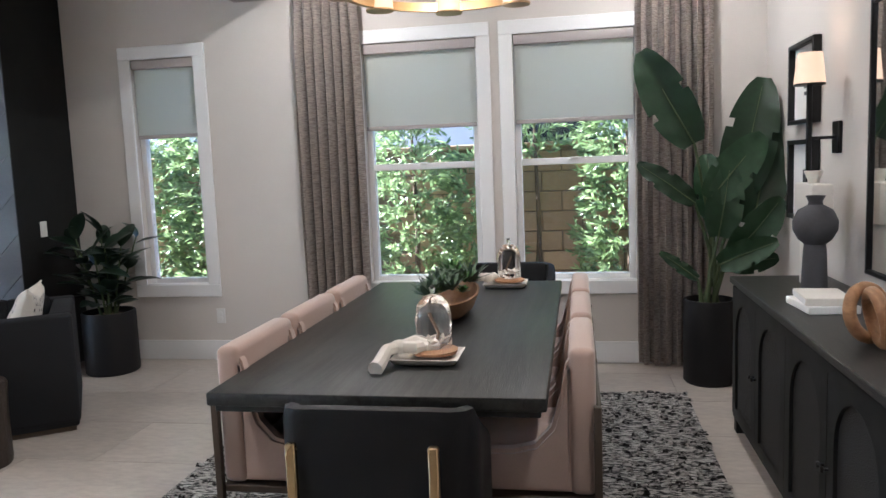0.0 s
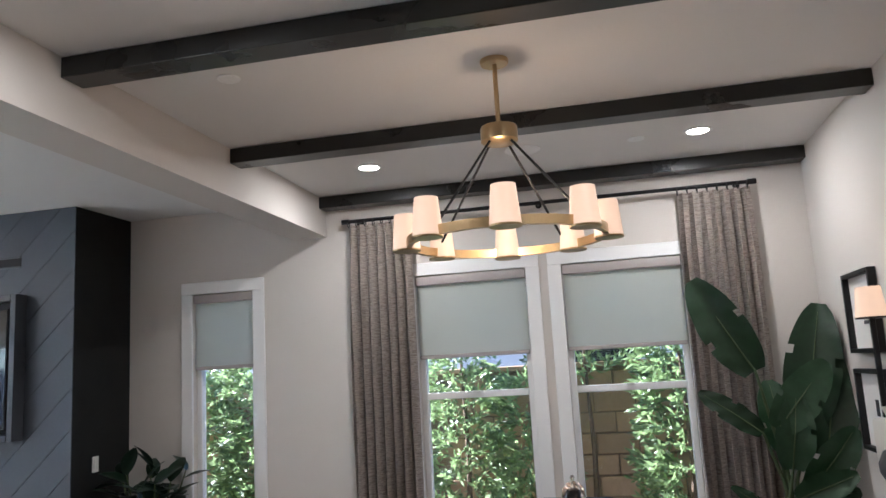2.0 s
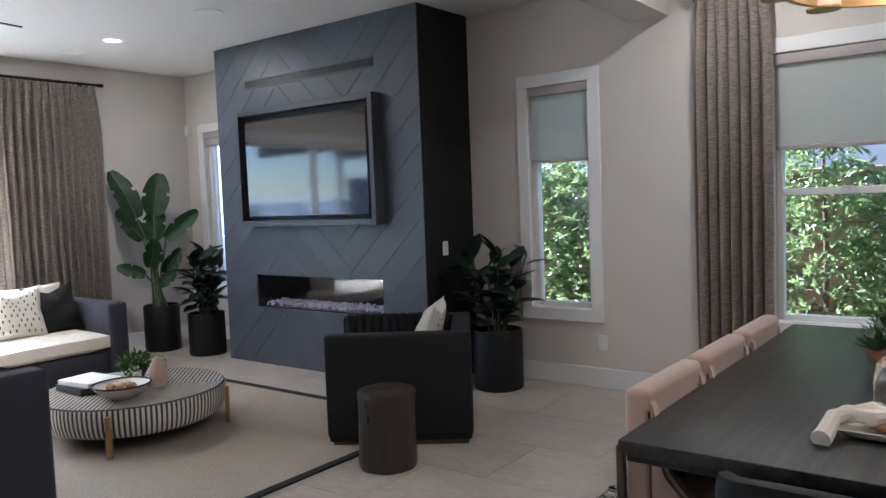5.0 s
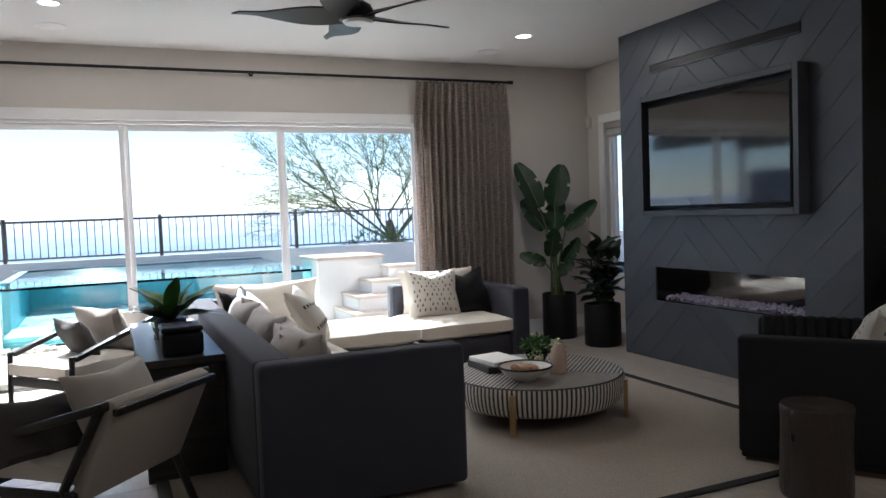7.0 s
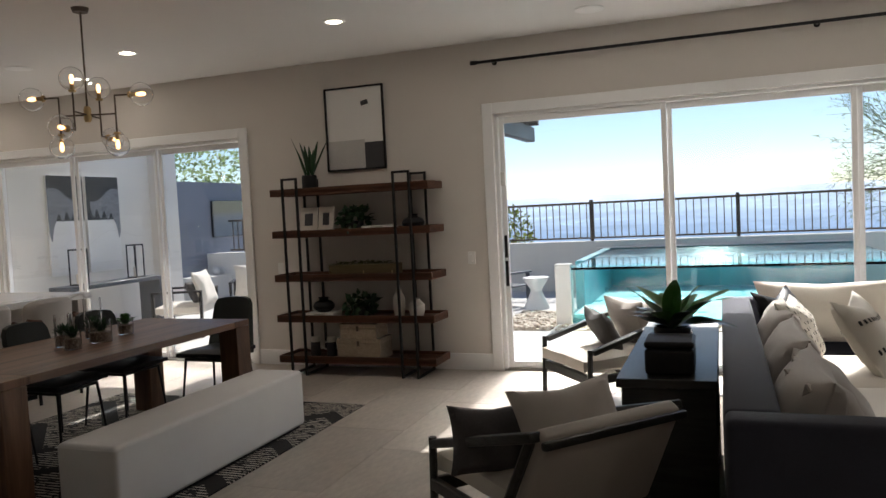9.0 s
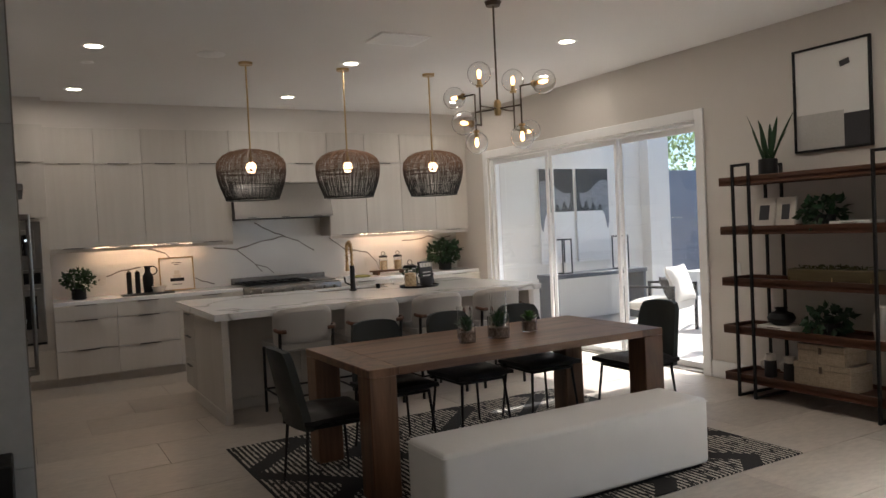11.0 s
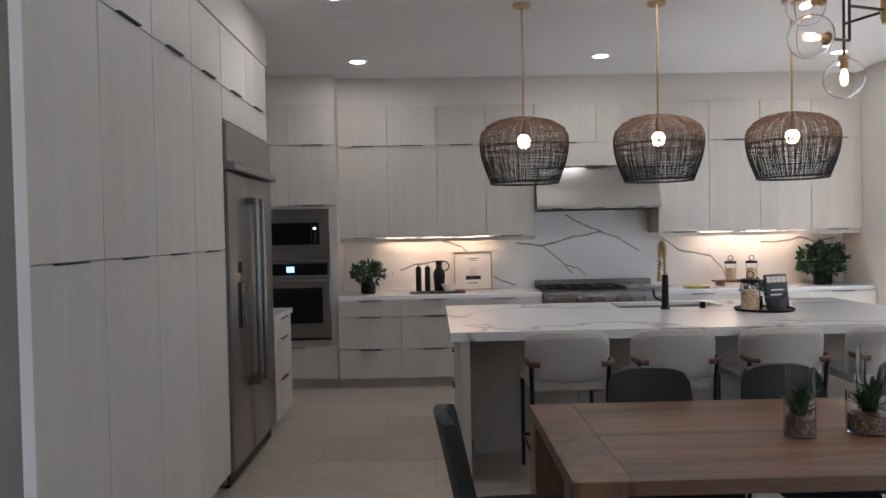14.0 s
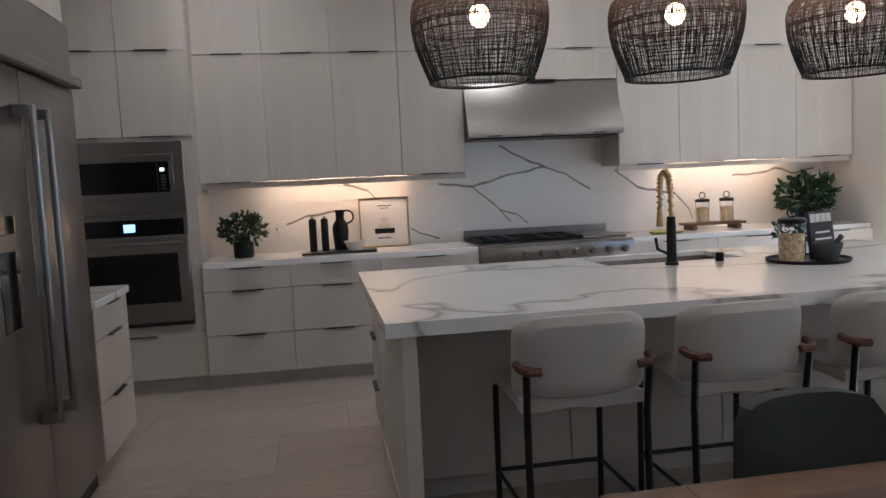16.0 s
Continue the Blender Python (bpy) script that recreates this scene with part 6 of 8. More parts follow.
bn = thing("bench", (-5.36, -2.18, 0.01), "long white boucle upholstered block bench", "bench")
part("upholstery", box((-0.92, -0.20, 0.02), (0.92, 0.20, 0.42), 0.03, 4), BENCHCLOTH, bn)
part("plinth", box((-0.88, -0.17, 0), (0.88, 0.17, 0.02), 0), BLACKM, bn)
part("seam", box((-0.921, -0.201, 0.395), (0.921, 0.201, 0.399), 0.03, 2), BENCHCLOTH, bn)


def leather_chair(at, rz):
    c = thing("leather_chair", at, "black leather side chair with thin black metal legs", "chair", "chairs at the walnut table", rz)
    part("seat", moved(cushion(0.47, 0.45, 0.075, 0.5), pose(0, 0.02, 0.41)), LEATHER, c)
    bm = bmesh.new()
    rows = []
    for j in range(9):
        t = j / 8
        w = 0.225 * (1 - 0.22 * t) * (1 if t < 0.9 else 0.9)
        rows.append([(x * w, -0.19 - 0.10 * t - 0.035 * (1 - x * x), 0.40 + 0.47 * t - (0.018 * abs(x) ** 4 if t > 0.9 else 0)) for x in (-1, -0.8, -0.5, 0, 0.5, 0.8, 1)])
    v = [[[bm.verts.new((x, y + o, z)) for x, y, z in r] for r in rows] for o in (0, 0.045)]
    for j in range(8):
        for k in range(6):
            bm.faces.new((v[0][j][k], v[0][j][k + 1], v[0][j + 1][k + 1], v[0][j + 1][k]))
            bm.faces.new((v[1][j][k], v[1][j + 1][k], v[1][j + 1][k + 1], v[1][j][k + 1]))
    for k in range(6):
        bm.faces.new((v[0][8][k], v[0][8][k + 1], v[1][8][k + 1], v[1][8][k])), bm.faces.new((v[0][0][k + 1], v[0][0][k], v[1][0][k], v[1][0][k + 1]))
    for j in range(8):
        bm.faces.new((v[0][j + 1][0], v[0][j][0], v[1][j][0], v[1][j + 1][0])), bm.faces.new((v[0][j][6], v[0][j + 1][6], v[1][j + 1][6], v[1][j][6]))
    bmesh.ops.recalc_face_normals(bm, faces=bm.faces[:])
    part("backrest", bm, GREENLEATHER, c)
    part("seat_frame", box((-0.19, -0.17, 0.395), (0.19, 0.20, 0.415), 0.004), BLACKM, c)
    for x in (-0.18, 0.18):
        for y in (-0.17, 0.19):
            part("leg", rod(0.011, (x, y, 0.41), (x * 1.2, y * 1.18, 0), 8, None, 0.008), BLACKM, c)
    return c


lch = leather_chair((-4.93, -3.56, 0.01), 0)
for x, y, rz in ((-5.56, -3.58, 2), (-6.18, -3.56, -2), (-4.26, -3.12, 90), (-6.78, -3.10, -90)):
    copy_thing(lch, pose(x, y, 0.01, 0, 0, rz))
TBZ = 0.757
for k, (x, y, r, h, kind) in enumerate(((-5.28, -3.10, 0.055, 0.125, 0), (-5.36, -3.26, 0.055, 0.22, 0), (-5.55, -3.13, 0.075, 0.15, 1), (-5.68, -3.32, 0.06, 0.29, 0), (-5.86, -3.20, 0.055, 0.12, 2))):
    p = thing("glass_terrarium", (x, y, TBZ), "clear glass cylinder with pebbles and a small succulent", "terrarium", "terrariums on the walnut table")
    part("cylinder", lathe([(0, 0), (r, 0), (r, h), (r - 0.003, h), (r - 0.003, 0.006), (0, 0.006)], 28), CLEAR, p).visible_shadow = False
    part("pebbles", lathe([(0, 0.008), (r - 0.005, 0.008), (r - 0.005, 0.07), (r * 0.5, 0.078), (0, 0.075)], 20), PEBBLE, p)
    ro = bmesh.new()
    for j in range(22):
        L = r * (1.3 if kind == 1 else 1.5 if kind == 2 else 1.6)
        merge(ro, moved(blade(L, L * (0.7 if kind == 2 else 0.3), 0.1, 0.3, 0, 4), aim((random.uniform(-0.3, 0.3) * r, random.uniform(-0.3, 0.3) * r, 0.075), j * 137.5, 80 - j * 2.6)))
    part("succulent", ro, FRESHLEAF if kind == 2 else LEAF, p)

# globe chandelier
def hollow_globe(r, z):
    """A blown glass globe with a thin wall."""
    bm = ball(r - 0.002, (0, 0, z), (1, 1, 1), 24, 16)
    bmesh.ops.reverse_faces(bm, faces=bm.faces[:])
    return ball(r, (0, 0, z), (1, 1, 1), 24, 16, bm)


gl = thing("globe_chandelier", (-5.72, -3.27, CZ), "brass and black arm chandelier with eight clear globe bulbs, lit", "chandelier")
part("canopy", lathe([(0, -0.03), (0.05, -0.03), (0.06, 0), (0, 0)], 24), BRONZE, gl)
part("stem", rod(0.007, (0, 0, -0.02), (0, 0, -0.72), 10), BRONZE, gl)
part("hub", lathe([(0, -0.80), (0.02, -0.80), (0.026, -0.78), (0.026, -0.71), (0.018, -0.69), (0, -0.69)], 16), BRASS, gl)
k = 0
for a, q in ((20, 1), (110, -1), (200, 1), (290, -1)):
    d = Vector((math.cos(radians(a)), math.sin(radians(a)), 0))
    n = Vector((-d.y, d.x, 0))
    z = Vector((0, 0, 1))
    o = Vector((0, 0, -0.75))
    part("arm", tube([o, o + d * 0.20], 0.006, 8), BRONZE, gl)
    part("crossbar", tube([o + d * 0.20 - z * 0.13, o + d * 0.20 + z * 0.13], 0.006, 8), BRONZE, gl)
    for e, side in (((d * 0.20 + z * 0.13 * q), z * q), (d * 0.20 - z * 0.13 * q, d)):
        s = o + e
        if side == d:
            part("elbow", tube([s, s + d * 0.10], 0.006, 8), BRONZE, gl)
            s = s + d * 0.10
        m = Matrix.Translation(s) @ Vector(side).to_track_quat("Z", "Y").to_matrix().to_4x4()
        part("socket", moved(lathe([(0, 0), (0.022, 0), (0.026, 0.012), (0.016, 0.018), (0.014, 0.055), (0, 0.055)], 16), m), BRASS, gl)
        part("globe", moved(hollow_globe(0.082, 0.092), m), CLEAR, gl, "clear glass globe").visible_shadow = False
        part("bulb", moved(lathe([(0.008, 0.055), (0.016, 0.085), (0.012, 0.115), (0, 0.125)], 12), m), BULB, gl, "glowing filament bulb")


# ---- kitchen ----
def pull(x0, x1, z, parent):
    part("handle", box((x0, -0.042, z - 0.003), (x1, -0.018, z + 0.003), 0.001), BLACKM, parent, "black edge pull")


def cabinet(at, rz, w, d, z0, z1, fronts, label, toe=False, name="cabinet"):
    """A cabinet unit with its front in local y = 0; fronts: x0, x1, z0, z1, edge of the pull (t, b or '')."""
    c = thing(name, (at[0], at[1], 0), label, "cabinet", "kitchen cabinets", rz)
    part("body", box((-w / 2, 0.0, z0), (w / 2, d, z1), 0), OAK, c)
    if toe:
        part("toe_kick", box((-w / 2, 0.06, 0), (w / 2, d, z0), 0), OAK, c)
    for x0, x1, a, b, e in fronts:
        f = part("door" if b - a > 0.35 else "drawer", box((x0 + 0.002, -0.019, a + 0.002), (x1 - 0.002, -0.001, b - 0.002), 0.0015), OAK, c)
        m, h = (x0 + x1) / 2, min(0.11, (x1 - x0) * 0.28)
        if e:
            pull(m - h, m + h, b - 0.003 if e == "t" else a + 0.001, f)
    return c


KB = -7.815 + 0.02
drawers = lambda w: [(-w / 2, w / 2, 0.10, 0.39, "t"), (-w / 2, w / 2, 0.39, 0.71, "t"), (-w / 2, w / 2, 0.71, 0.872, "t")]
for x0, x1 in ((-3.615, -3.0), (-4.268, -3.615), (-5.01, -4.268), (-6.95, -6.25), (-7.65, -6.95), (-8.335, -7.65)):
    cabinet(((x0 + x1) / 2, KB), 180, x1 - x0, 0.62, 0.10, 0.872, drawers(x1 - x0), "bleached oak base cabinet with three drawers", True)
UB = -8.063 + 0.02
for k in range(4):
    x = -3.0 - 0.4975 * (k + 0.5)
    cabinet((x, UB), 180, 0.4975, 0.37, 1.48, 2.81, [(-0.249, 0.249, 1.48, 2.41, "b"), (-0.249, 0.249, 2.41, 2.81, "b")], "bleached oak wall cabinet with two doors")
    x = -6.245 - 0.5225 * (k + 0.5)
    cabinet((x, UB), 180, 0.5225, 0.37, 1.48, 2.81, [(-0.261, 0.261, 1.48, 2.41, "b"), (-0.261, 0.261, 2.41, 2.81, "b")], "bleached oak wall cabinet with two doors")
cabinet((-5.6175, UB), 180, 1.253, 0.37, 2.17, 2.81, [(-0.626, 0, 2.41, 2.81, "b"), (0, 0.626, 2.41, 2.81, "b"), (-0.626, 0.626, 2.17, 2.41, "b")], "bleached oak cabinet above the range hood")
for x0, x1 in ((-4.99, -3.0), (-8.335, -6.25)):
    slab((x0, -8.085, 1.436), (x1, -8.058, 1.477), OAK, "light_rail", "oak rail under the wall cabinets")
    st = thing("undercabinet_light", ((x0 + x1) / 2, -8.24, 1.477), "warm lit strip under the wall cabinets", "light")
    part("strip", box((-0.55, -0.012, -0.008), (0.55, 0.012, 0), 0.002), shining("lit strip", (1.0, 0.62, 0.36), 12), st)
slab((X0, Y0, 2.81), (-3.0, -8.063, CZ), WALL, "soffit", "greige soffit over the cabinets")
slab((-3.0, Y0, 2.81), (-2.0, -7.851, CZ), WALL, "soffit_tower", "greige soffit over the oven tower")
slab((-2.71, -6.135, 2.81), (-2.0, -2.47, CZ), WALL, "soffit_pantry", "greige soffit over the pantry run")
wt = thing("back_worktop", (-5.67, -8.1, 0.872), "white quartz worktop with grey veins along the back wall", "worktop")
for a, b in (((0.657, -0.31, 0), (2.67, 0.30, 0.042)), ((-2.665, -0.31, 0), (-0.583, 0.30, 0.042))):
    part("slab", box(a, b, 0.004), QUARTZ, wt)
bs = slab((X0, Y0, 0.914), (-3.0, Y0 + 0.015, 2.2), surface("white quartz splash", (0.80, 0.80, 0.79), 0.18, vary=0.02, bump=0), "backsplash", "white quartz splashback with grey veins")
VEIN = surface("grey vein", (0.30, 0.28, 0.27), 0.25, vary=0.2, big=8, bump=0)


def vein(pts, w):
    """A grey band in the slab, set a hair proud."""
    bm = bmesh.new()
    prev = None
    for i in range(len(pts) - 1):
        for s in range(8):
            t = s / 8
            x, z = (pts[i][j] + (pts[i + 1][j] - pts[i][j]) * t for j in (0, 1))
            z += 0.012 * noise.noise((x * 9, z * 9, 1.0))
            h = w * (0.6 + 0.5 * abs(noise.noise((x * 6, 3.0, z * 6))))
            cur = [bm.verts.new((x, 0, z - h)), bm.verts.new((x, 0, z + h))]
            if prev:
                bm.faces.new((prev[0], cur[0], cur[1], prev[1]))
            prev = cur
    o = part("vein", bm, VEIN, bs)
    o.location = (0, Y0 + 0.0165, 0)


vein([(-4.83, 1.40), (-5.11, 1.36), (-5.44, 1.45), (-5.74, 1.50), (-5.55, 1.58), (-5.33, 1.70)], 0.013)
vein([(-5.74, 1.50), (-5.93, 1.43), (-6.17, 1.27)], 0.012)
vein([(-5.11, 1.36), (-5.29, 1.21), (-5.45, 1.04)], 0.012)
vein([(-5.34, 1.16), (-5.49, 1.11), (-5.59, 1.03)], 0.009)
vein([(-6.36, 1.45), (-6.40, 1.42), (-6.57, 1.29), (-6.77, 1.25), (-6.91, 1.22), (-7.04, 1.08), (-7.08, 0.96)], 0.012)
vein([(-7.45, 1.35), (-7.70, 1.36), (-7.86, 1.40), (-8.03, 1.35), (-8.28, 1.38)], 0.012)
vein([(-3.5, 1.10), (-3.75, 1.19), (-4.0, 1.22)], 0.012)
vein([(-4.05, 1.44), (-4.25, 1.37), (-4.40, 1.20), (-4.54, 1.07), (-4.66, 1.0), (-4.84, 0.95)], 0.012)
for x in (-3.55, -4.55, -6.9):
    plate((x, Y0 + 0.018, 1.10), 180, "white outlet on the splashback", rocker=False)

# hood and range
hd = thing("range_hood", (-5.6175, -8.40, 1.735), "stainless steel canopy range hood", "range hood")
bm = bmesh.new()
prof = [(0.0, 0.0), (0.50, 0.0), (0.50, 0.05), (0.36, 0.43), (0.0, 0.43)]
l = [[bm.verts.new((x, y, z)) for y, z in prof] for x in (-0.622, 0.622)]
for k in range(5):
    bm.faces.new((l[0][k], l[0][(k + 1) % 5], l[1][(k + 1) % 5], l[1][k]))
bm.faces.new(l[0][::-1]), bm.faces.new(l[1])
bmesh.ops.recalc_face_normals(bm, faces=bm.faces[:])
part("canopy", bm, STEEL, hd)
part("filter", box((-0.58, 0.06, -0.012), (0.58, 0.46, 0.002), 0.003), BLACKM, hd)
for x in (-0.42, 0, 0.42):
    part("control_slot", box((x - 0.05, 0.495, 0.004), (x + 0.05, 0.503, 0.012), 0), BLACKM, hd)
rn = thing("range", (-5.632, -8.1, 0), "stainless steel pro-style gas range with black grates", "range")
part("body", box((-0.615, -0.29, 0.10), (0.615, 0.30, 0.92), 0.006), STEEL, rn)
part("front_rail", box((-0.615, 0.30, 0.78), (0.615, 0.345, 0.90), 0.01, 2), STEEL, rn)
part("back_guard", box((-0.615, -0.29, 0.92), (0.615, -0.24, 1.0), 0.006), STEEL, rn)
part("griddle", box((-0.58, -0.22, 0.92), (-0.20, 0.26, 0.945), 0.006), STEEL, rn)
for j in range(3):
    x = 0.455 - 0.275 * j
    for y in (-0.20, -0.05, 0.10, 0.25):
        part("grate_bar", box((x - 0.13, y - 0.008, 0.93), (x + 0.13, y + 0.008, 0.955), 0.002), BLACKM, rn)
    for e in (-0.12, 0, 0.12):
        part("grate_bar", box((x + e - 0.008, -0.22, 0.93), (x + e + 0.008, 0.27, 0.952), 0.002), BLACKM, rn)
    part("burner", lathe([(0, 0.92), (0.06, 0.92), (0.055, 0.938), (0, 0.938)], 20, (x, 0.02, 0)), BLACKM, rn)
for j in range(9):
    part("knob", moved(lathe([(0, 0), (0.030, 0), (0.030, 0.008), (0.024, 0.012), (0.021, 0.04), (0, 0.04)], 16), pose(-0.53 + 0.1325 * j, 0.345, 0.84, -90)), STEEL, rn)
part("oven_door", box((-0.60, 0.30, 0.18), (0.30, 0.325, 0.75), 0.006), STEEL, rn)

# oven tower
ot = cabinet((-2.50, -7.83), 180, 1.0, 0.58, 0.10, 2.81, [(-0.5, 0.034, 2.41, 2.81, "b"), (0.034, 0.5, 2.41, 2.81, "b"), (-0.5, 0.034, 1.82, 2.41, "b"), (0.034, 0.5, 1.82, 2.41, "b"), (-0.40, 0.5, 0.10, 0.42, "t")], "tall bleached oak oven tower", True, "oven_tower")


def wall_oven(z0, z1, name, label, micro):
    o = thing(name, (-2.50, -7.828, z0), label, "oven", "", 180)
    h = z1 - z0
    part("fascia", box((-0.427, -0.035, 0), (0.427, 0, h), 0.004), STEEL, o)
    if micro:
        part("trim", box((-0.36, -0.043, 0.10), (0.36, -0.034, h - 0.09), 0.004), STEEL, o)
        part("window", box((-0.33, -0.047, 0.15), (0.25, -0.042, h - 0.14), 0.003), OVENGLASS, o)
        part("control_panel", box((0.252, -0.047, 0.15), (0.33, -0.042, h - 0.14), 0.003), OVENGLASS, o)
        part("display", box((0.27, -0.0495, h - 0.21), (0.30, -0.0465, h - 0.185), 0), shining("pale display", (0.8, 0.9, 1.0), 0.6), o)
        for k in range(5):
            part("key", box((0.275, -0.0490, 0.17 + 0.022 * k), (0.305, -0.0465, 0.180 + 0.022 * k), 0), GREYPAINT, o)
    else:
        part("control_panel", box((-0.41, -0.040, h - 0.145), (0.40, -0.034, h - 0.03), 0.002), OVENGLASS, o)
        part("display", box((0.0, -0.043, h - 0.115), (0.075, -0.0395, h - 0.06), 0), shining("blue display", (0.35, 0.7, 1.0), 0.7), o)
        part("door", box((-0.42, -0.055, 0.03), (0.42, -0.034, h - 0.155), 0.004), STEEL, o)
        part("window", box((-0.35, -0.058, 0.17), (0.35, -0.054, h - 0.27), 0.003), OVENGLASS, o)
        part("handle", rod(0.013, (-0.39, -0.10, h - 0.20), (0.39, -0.10, h - 0.20), 12), STEEL, o)
        for x in (-0.36, 0.36):
            part("handle_mount", box((x - 0.012, -0.10, h - 0.212), (x + 0.012, -0.05, h - 0.188), 0.003), STEEL, o)
        part("vent_strip", box((-0.42, -0.05, 0.003), (0.42, -0.034, 0.026), 0.002), BLACKM, o)


wall_oven(0.49, 1.28, "wall_oven", "stainless steel wall oven with a blue display", False)
wall_oven(1.285, 1.79, "microwave_oven", "stainless steel built-in microwave oven", True)

# pantry run and refrigerator
for k in range(4):
    y = -2.69 - 0.556 * (k + 0.5)
    cabinet((-2.68, y), -90, 0.556, 0.62, 0.10, 2.81, [(-0.278, 0.278, 0.10, 1.452, "t"), (-0.278, 0.278, 1.452, 2.44, ""), (-0.278, 0.278, 2.44, 2.81, "b")], "full-height bleached oak pantry cabinet", True, "pantry_cabinet")
slab((-2.712, -2.688, 0), (-2.08, -2.472, 2.808), WHITE, "end_panel", "white end panel of the pantry run")
FRY = -5.523
cabinet((-2.68, FRY), -90, 1.21, 0.62, 2.24, 2.81, [(-0.605, 0.605, 2.24, 2.44, ""), (-0.605, 0, 2.44, 2.81, "b"), (0, 0.605, 2.44, 2.81, "b")], "bleached oak cabinet above the refrigerator")
fg = thing("refrigerator", (-2.70, FRY, 0), "built-in stainless steel side-by-side refrigerator", "refrigerator", "", -90)
part("body", box((-0.60, 0.03, 0.02), (0.60, 0.64, 2.232), 0.004), STEEL, fg)
part("grille_top", box((-0.598, -0.02, 1.985), (0.598, 0.03, 2.225), 0.006), STEEL, fg)
part("ledge", box((-0.602, -0.065, 1.935), (0.602, 0.02, 1.985), 0.006), STEEL, fg)
for x0, x1, hx in ((-0.598, -0.085, -0.165), (-0.081, 0.598, 0.01)):
    d = part("door", box((x0, -0.02, 0.10), (x1, 0.03, 1.93), 0.008, 2), STEEL, fg)
    part("handle", rod(0.015, (hx, -0.085, 0.55), (hx, -0.085, 1.78), 12), STEEL, d)
    for z in (0.57, 1.76):
        part("handle_mount", box((hx - 0.016, -0.088, z - 0.022), (hx + 0.016, -0.018, z + 0.022), 0.004), STEEL, d)
part("dispenser", box((-0.43, -0.024, 0.95), (-0.25, -0.016, 1.24), 0.006), SCREEN, fg, "recessed water dispenser")
part("dispenser_rim", box((-0.44, -0.022, 0.94), (-0.24, -0.014, 0.95), 0.002), STEEL, fg)
part("dispenser_panel", box((-0.42, -0.026, 1.30), (-0.27, -0.019, 1.37), 0.003), SCREEN, fg)
part("kick_plate", box((-0.59, 0.02, 0), (0.59, 0.05, 0.09), 0), BLACKM, fg)
cabinet((-2.70, -6.465), -90, 0.65, 0.62, 0.10, 0.872, [(-0.325, 0.325, 0.10, 0.39, "t"), (-0.325, 0.325, 0.39, 0.71, "t"), (-0.325, 0.325, 0.71, 0.872, "t")], "bleached oak base cabinet beside the refrigerator", True)
w2 = thing("side_worktop", (-2.40, -6.465, 0.872), "white quartz worktop beside the refrigerator", "worktop")
part("slab", box((-0.335, -0.338, 0), (0.32, 0.328, 0.042), 0.004), QUARTZ, w2)

# island
isl = thing("kitchen_island", (-5.66, -5.80, 0), "bleached oak island cabinet with end drawers", "kitchen island")
part("body", box((-1.52, -0.82, 0.10), (1.50, 0.30, 0.86), 0.003), OAK, isl)
part("toe_kick", box((-1.48, -0.76, 0), (1.46, 0.27, 0.10), 0), OAK, isl)
for x in (-1.56, 1.50):
    part("end_panel", box((x, -0.30, 0.0), (x + 0.06, 0.80, 0.86), 0.003), OAK, isl)
part("skirting", box((1.50, -0.30, 0), (1.568, 0.808, 0.10), 0.003), OAK, isl)
for z0, z1 in ((0.10, 0.36), (0.36, 0.64), (0.64, 0.855)):
    d = part("drawer", box((1.502, -0.80, z0 + 0.002), (1.562, -0.306, z1 - 0.002), 0.002), OAK, isl)
    part("handle", box((1.560, -0.66, z1 - 0.05), (1.585, -0.45, z1 - 0.044), 0.001), BLACKM, d, "black edge pull")
for k in range(4):
    part("front_panel", box((-1.50 + 0.75 * k + 0.002, 0.30, 0.10), (-0.75 + 0.75 * k - 0.002, 0.316, 0.855), 0.002), OAK, isl)
iw = thing("island_worktop", (-5.66, -5.80, 0.86), "thick white quartz island top with grey veins", "worktop")
bm = bmesh.new()
for a, b in (((-1.62, -0.855, 0), (-0.52, 0.855, 0.055)), ((0.28, -0.855, 0), (1.62, 0.855, 0.055)), ((-0.52, -0.36, 0), (0.28, 0.855, 0.055)), ((-0.52, -0.855, 0), (0.28, -0.78, 0.055))):
    box(a, b, 0, 1, bm)
bmesh.ops.remove_doubles(bm, verts=bm.verts[:], dist=0.0005)
part("slab", bm, QUARTZ, iw)
sk = thing("kitchen_sink", (-5.78, -6.37, 0.70), "undermount stainless steel sink in the island", "sink")
for a, b in (((-0.40, -0.21, 0), (0.40, 0.21, 0.006)), ((-0.40, -0.21, 0), (-0.394, 0.21, 0.19)), ((0.394, -0.21, 0), (0.40, 0.21, 0.19)), ((-0.40, -0.21, 0), (0.40, -0.204, 0.19)), ((-0.40, 0.204, 0), (0.40, 0.21, 0.19))):
    part("basin_wall", box(a, b, 0), STEEL, sk)
IZ = 0.915
fc = thing("kitchen_faucet", (-5.69, -6.03, IZ), "black and brass spring-neck kitchen faucet", "faucet")
part("body", lathe([(0, 0), (0.036, 0), (0.036, 0.012), (0.027, 0.02), (0.025, 0.22), (0.022, 0.26), (0, 0.26)], 20), BLACKM, fc)
part("lever", tube([(0.02, 0, 0.06), (0.08, 0, 0.09), (0.09, 0, 0.15)], 0.009, 8), BLACKM, fc)
arc = [(0, 0, 0.25), (0, 0, 0.40), (0.0, -0.02, 0.47), (0, -0.07, 0.505), (0, -0.12, 0.47), (0, -0.13, 0.40), (0, -0.13, 0.30)]
part("spout", tube(arc, 0.011, 10), BRASS, fc, "aged brass spout")
sp = []
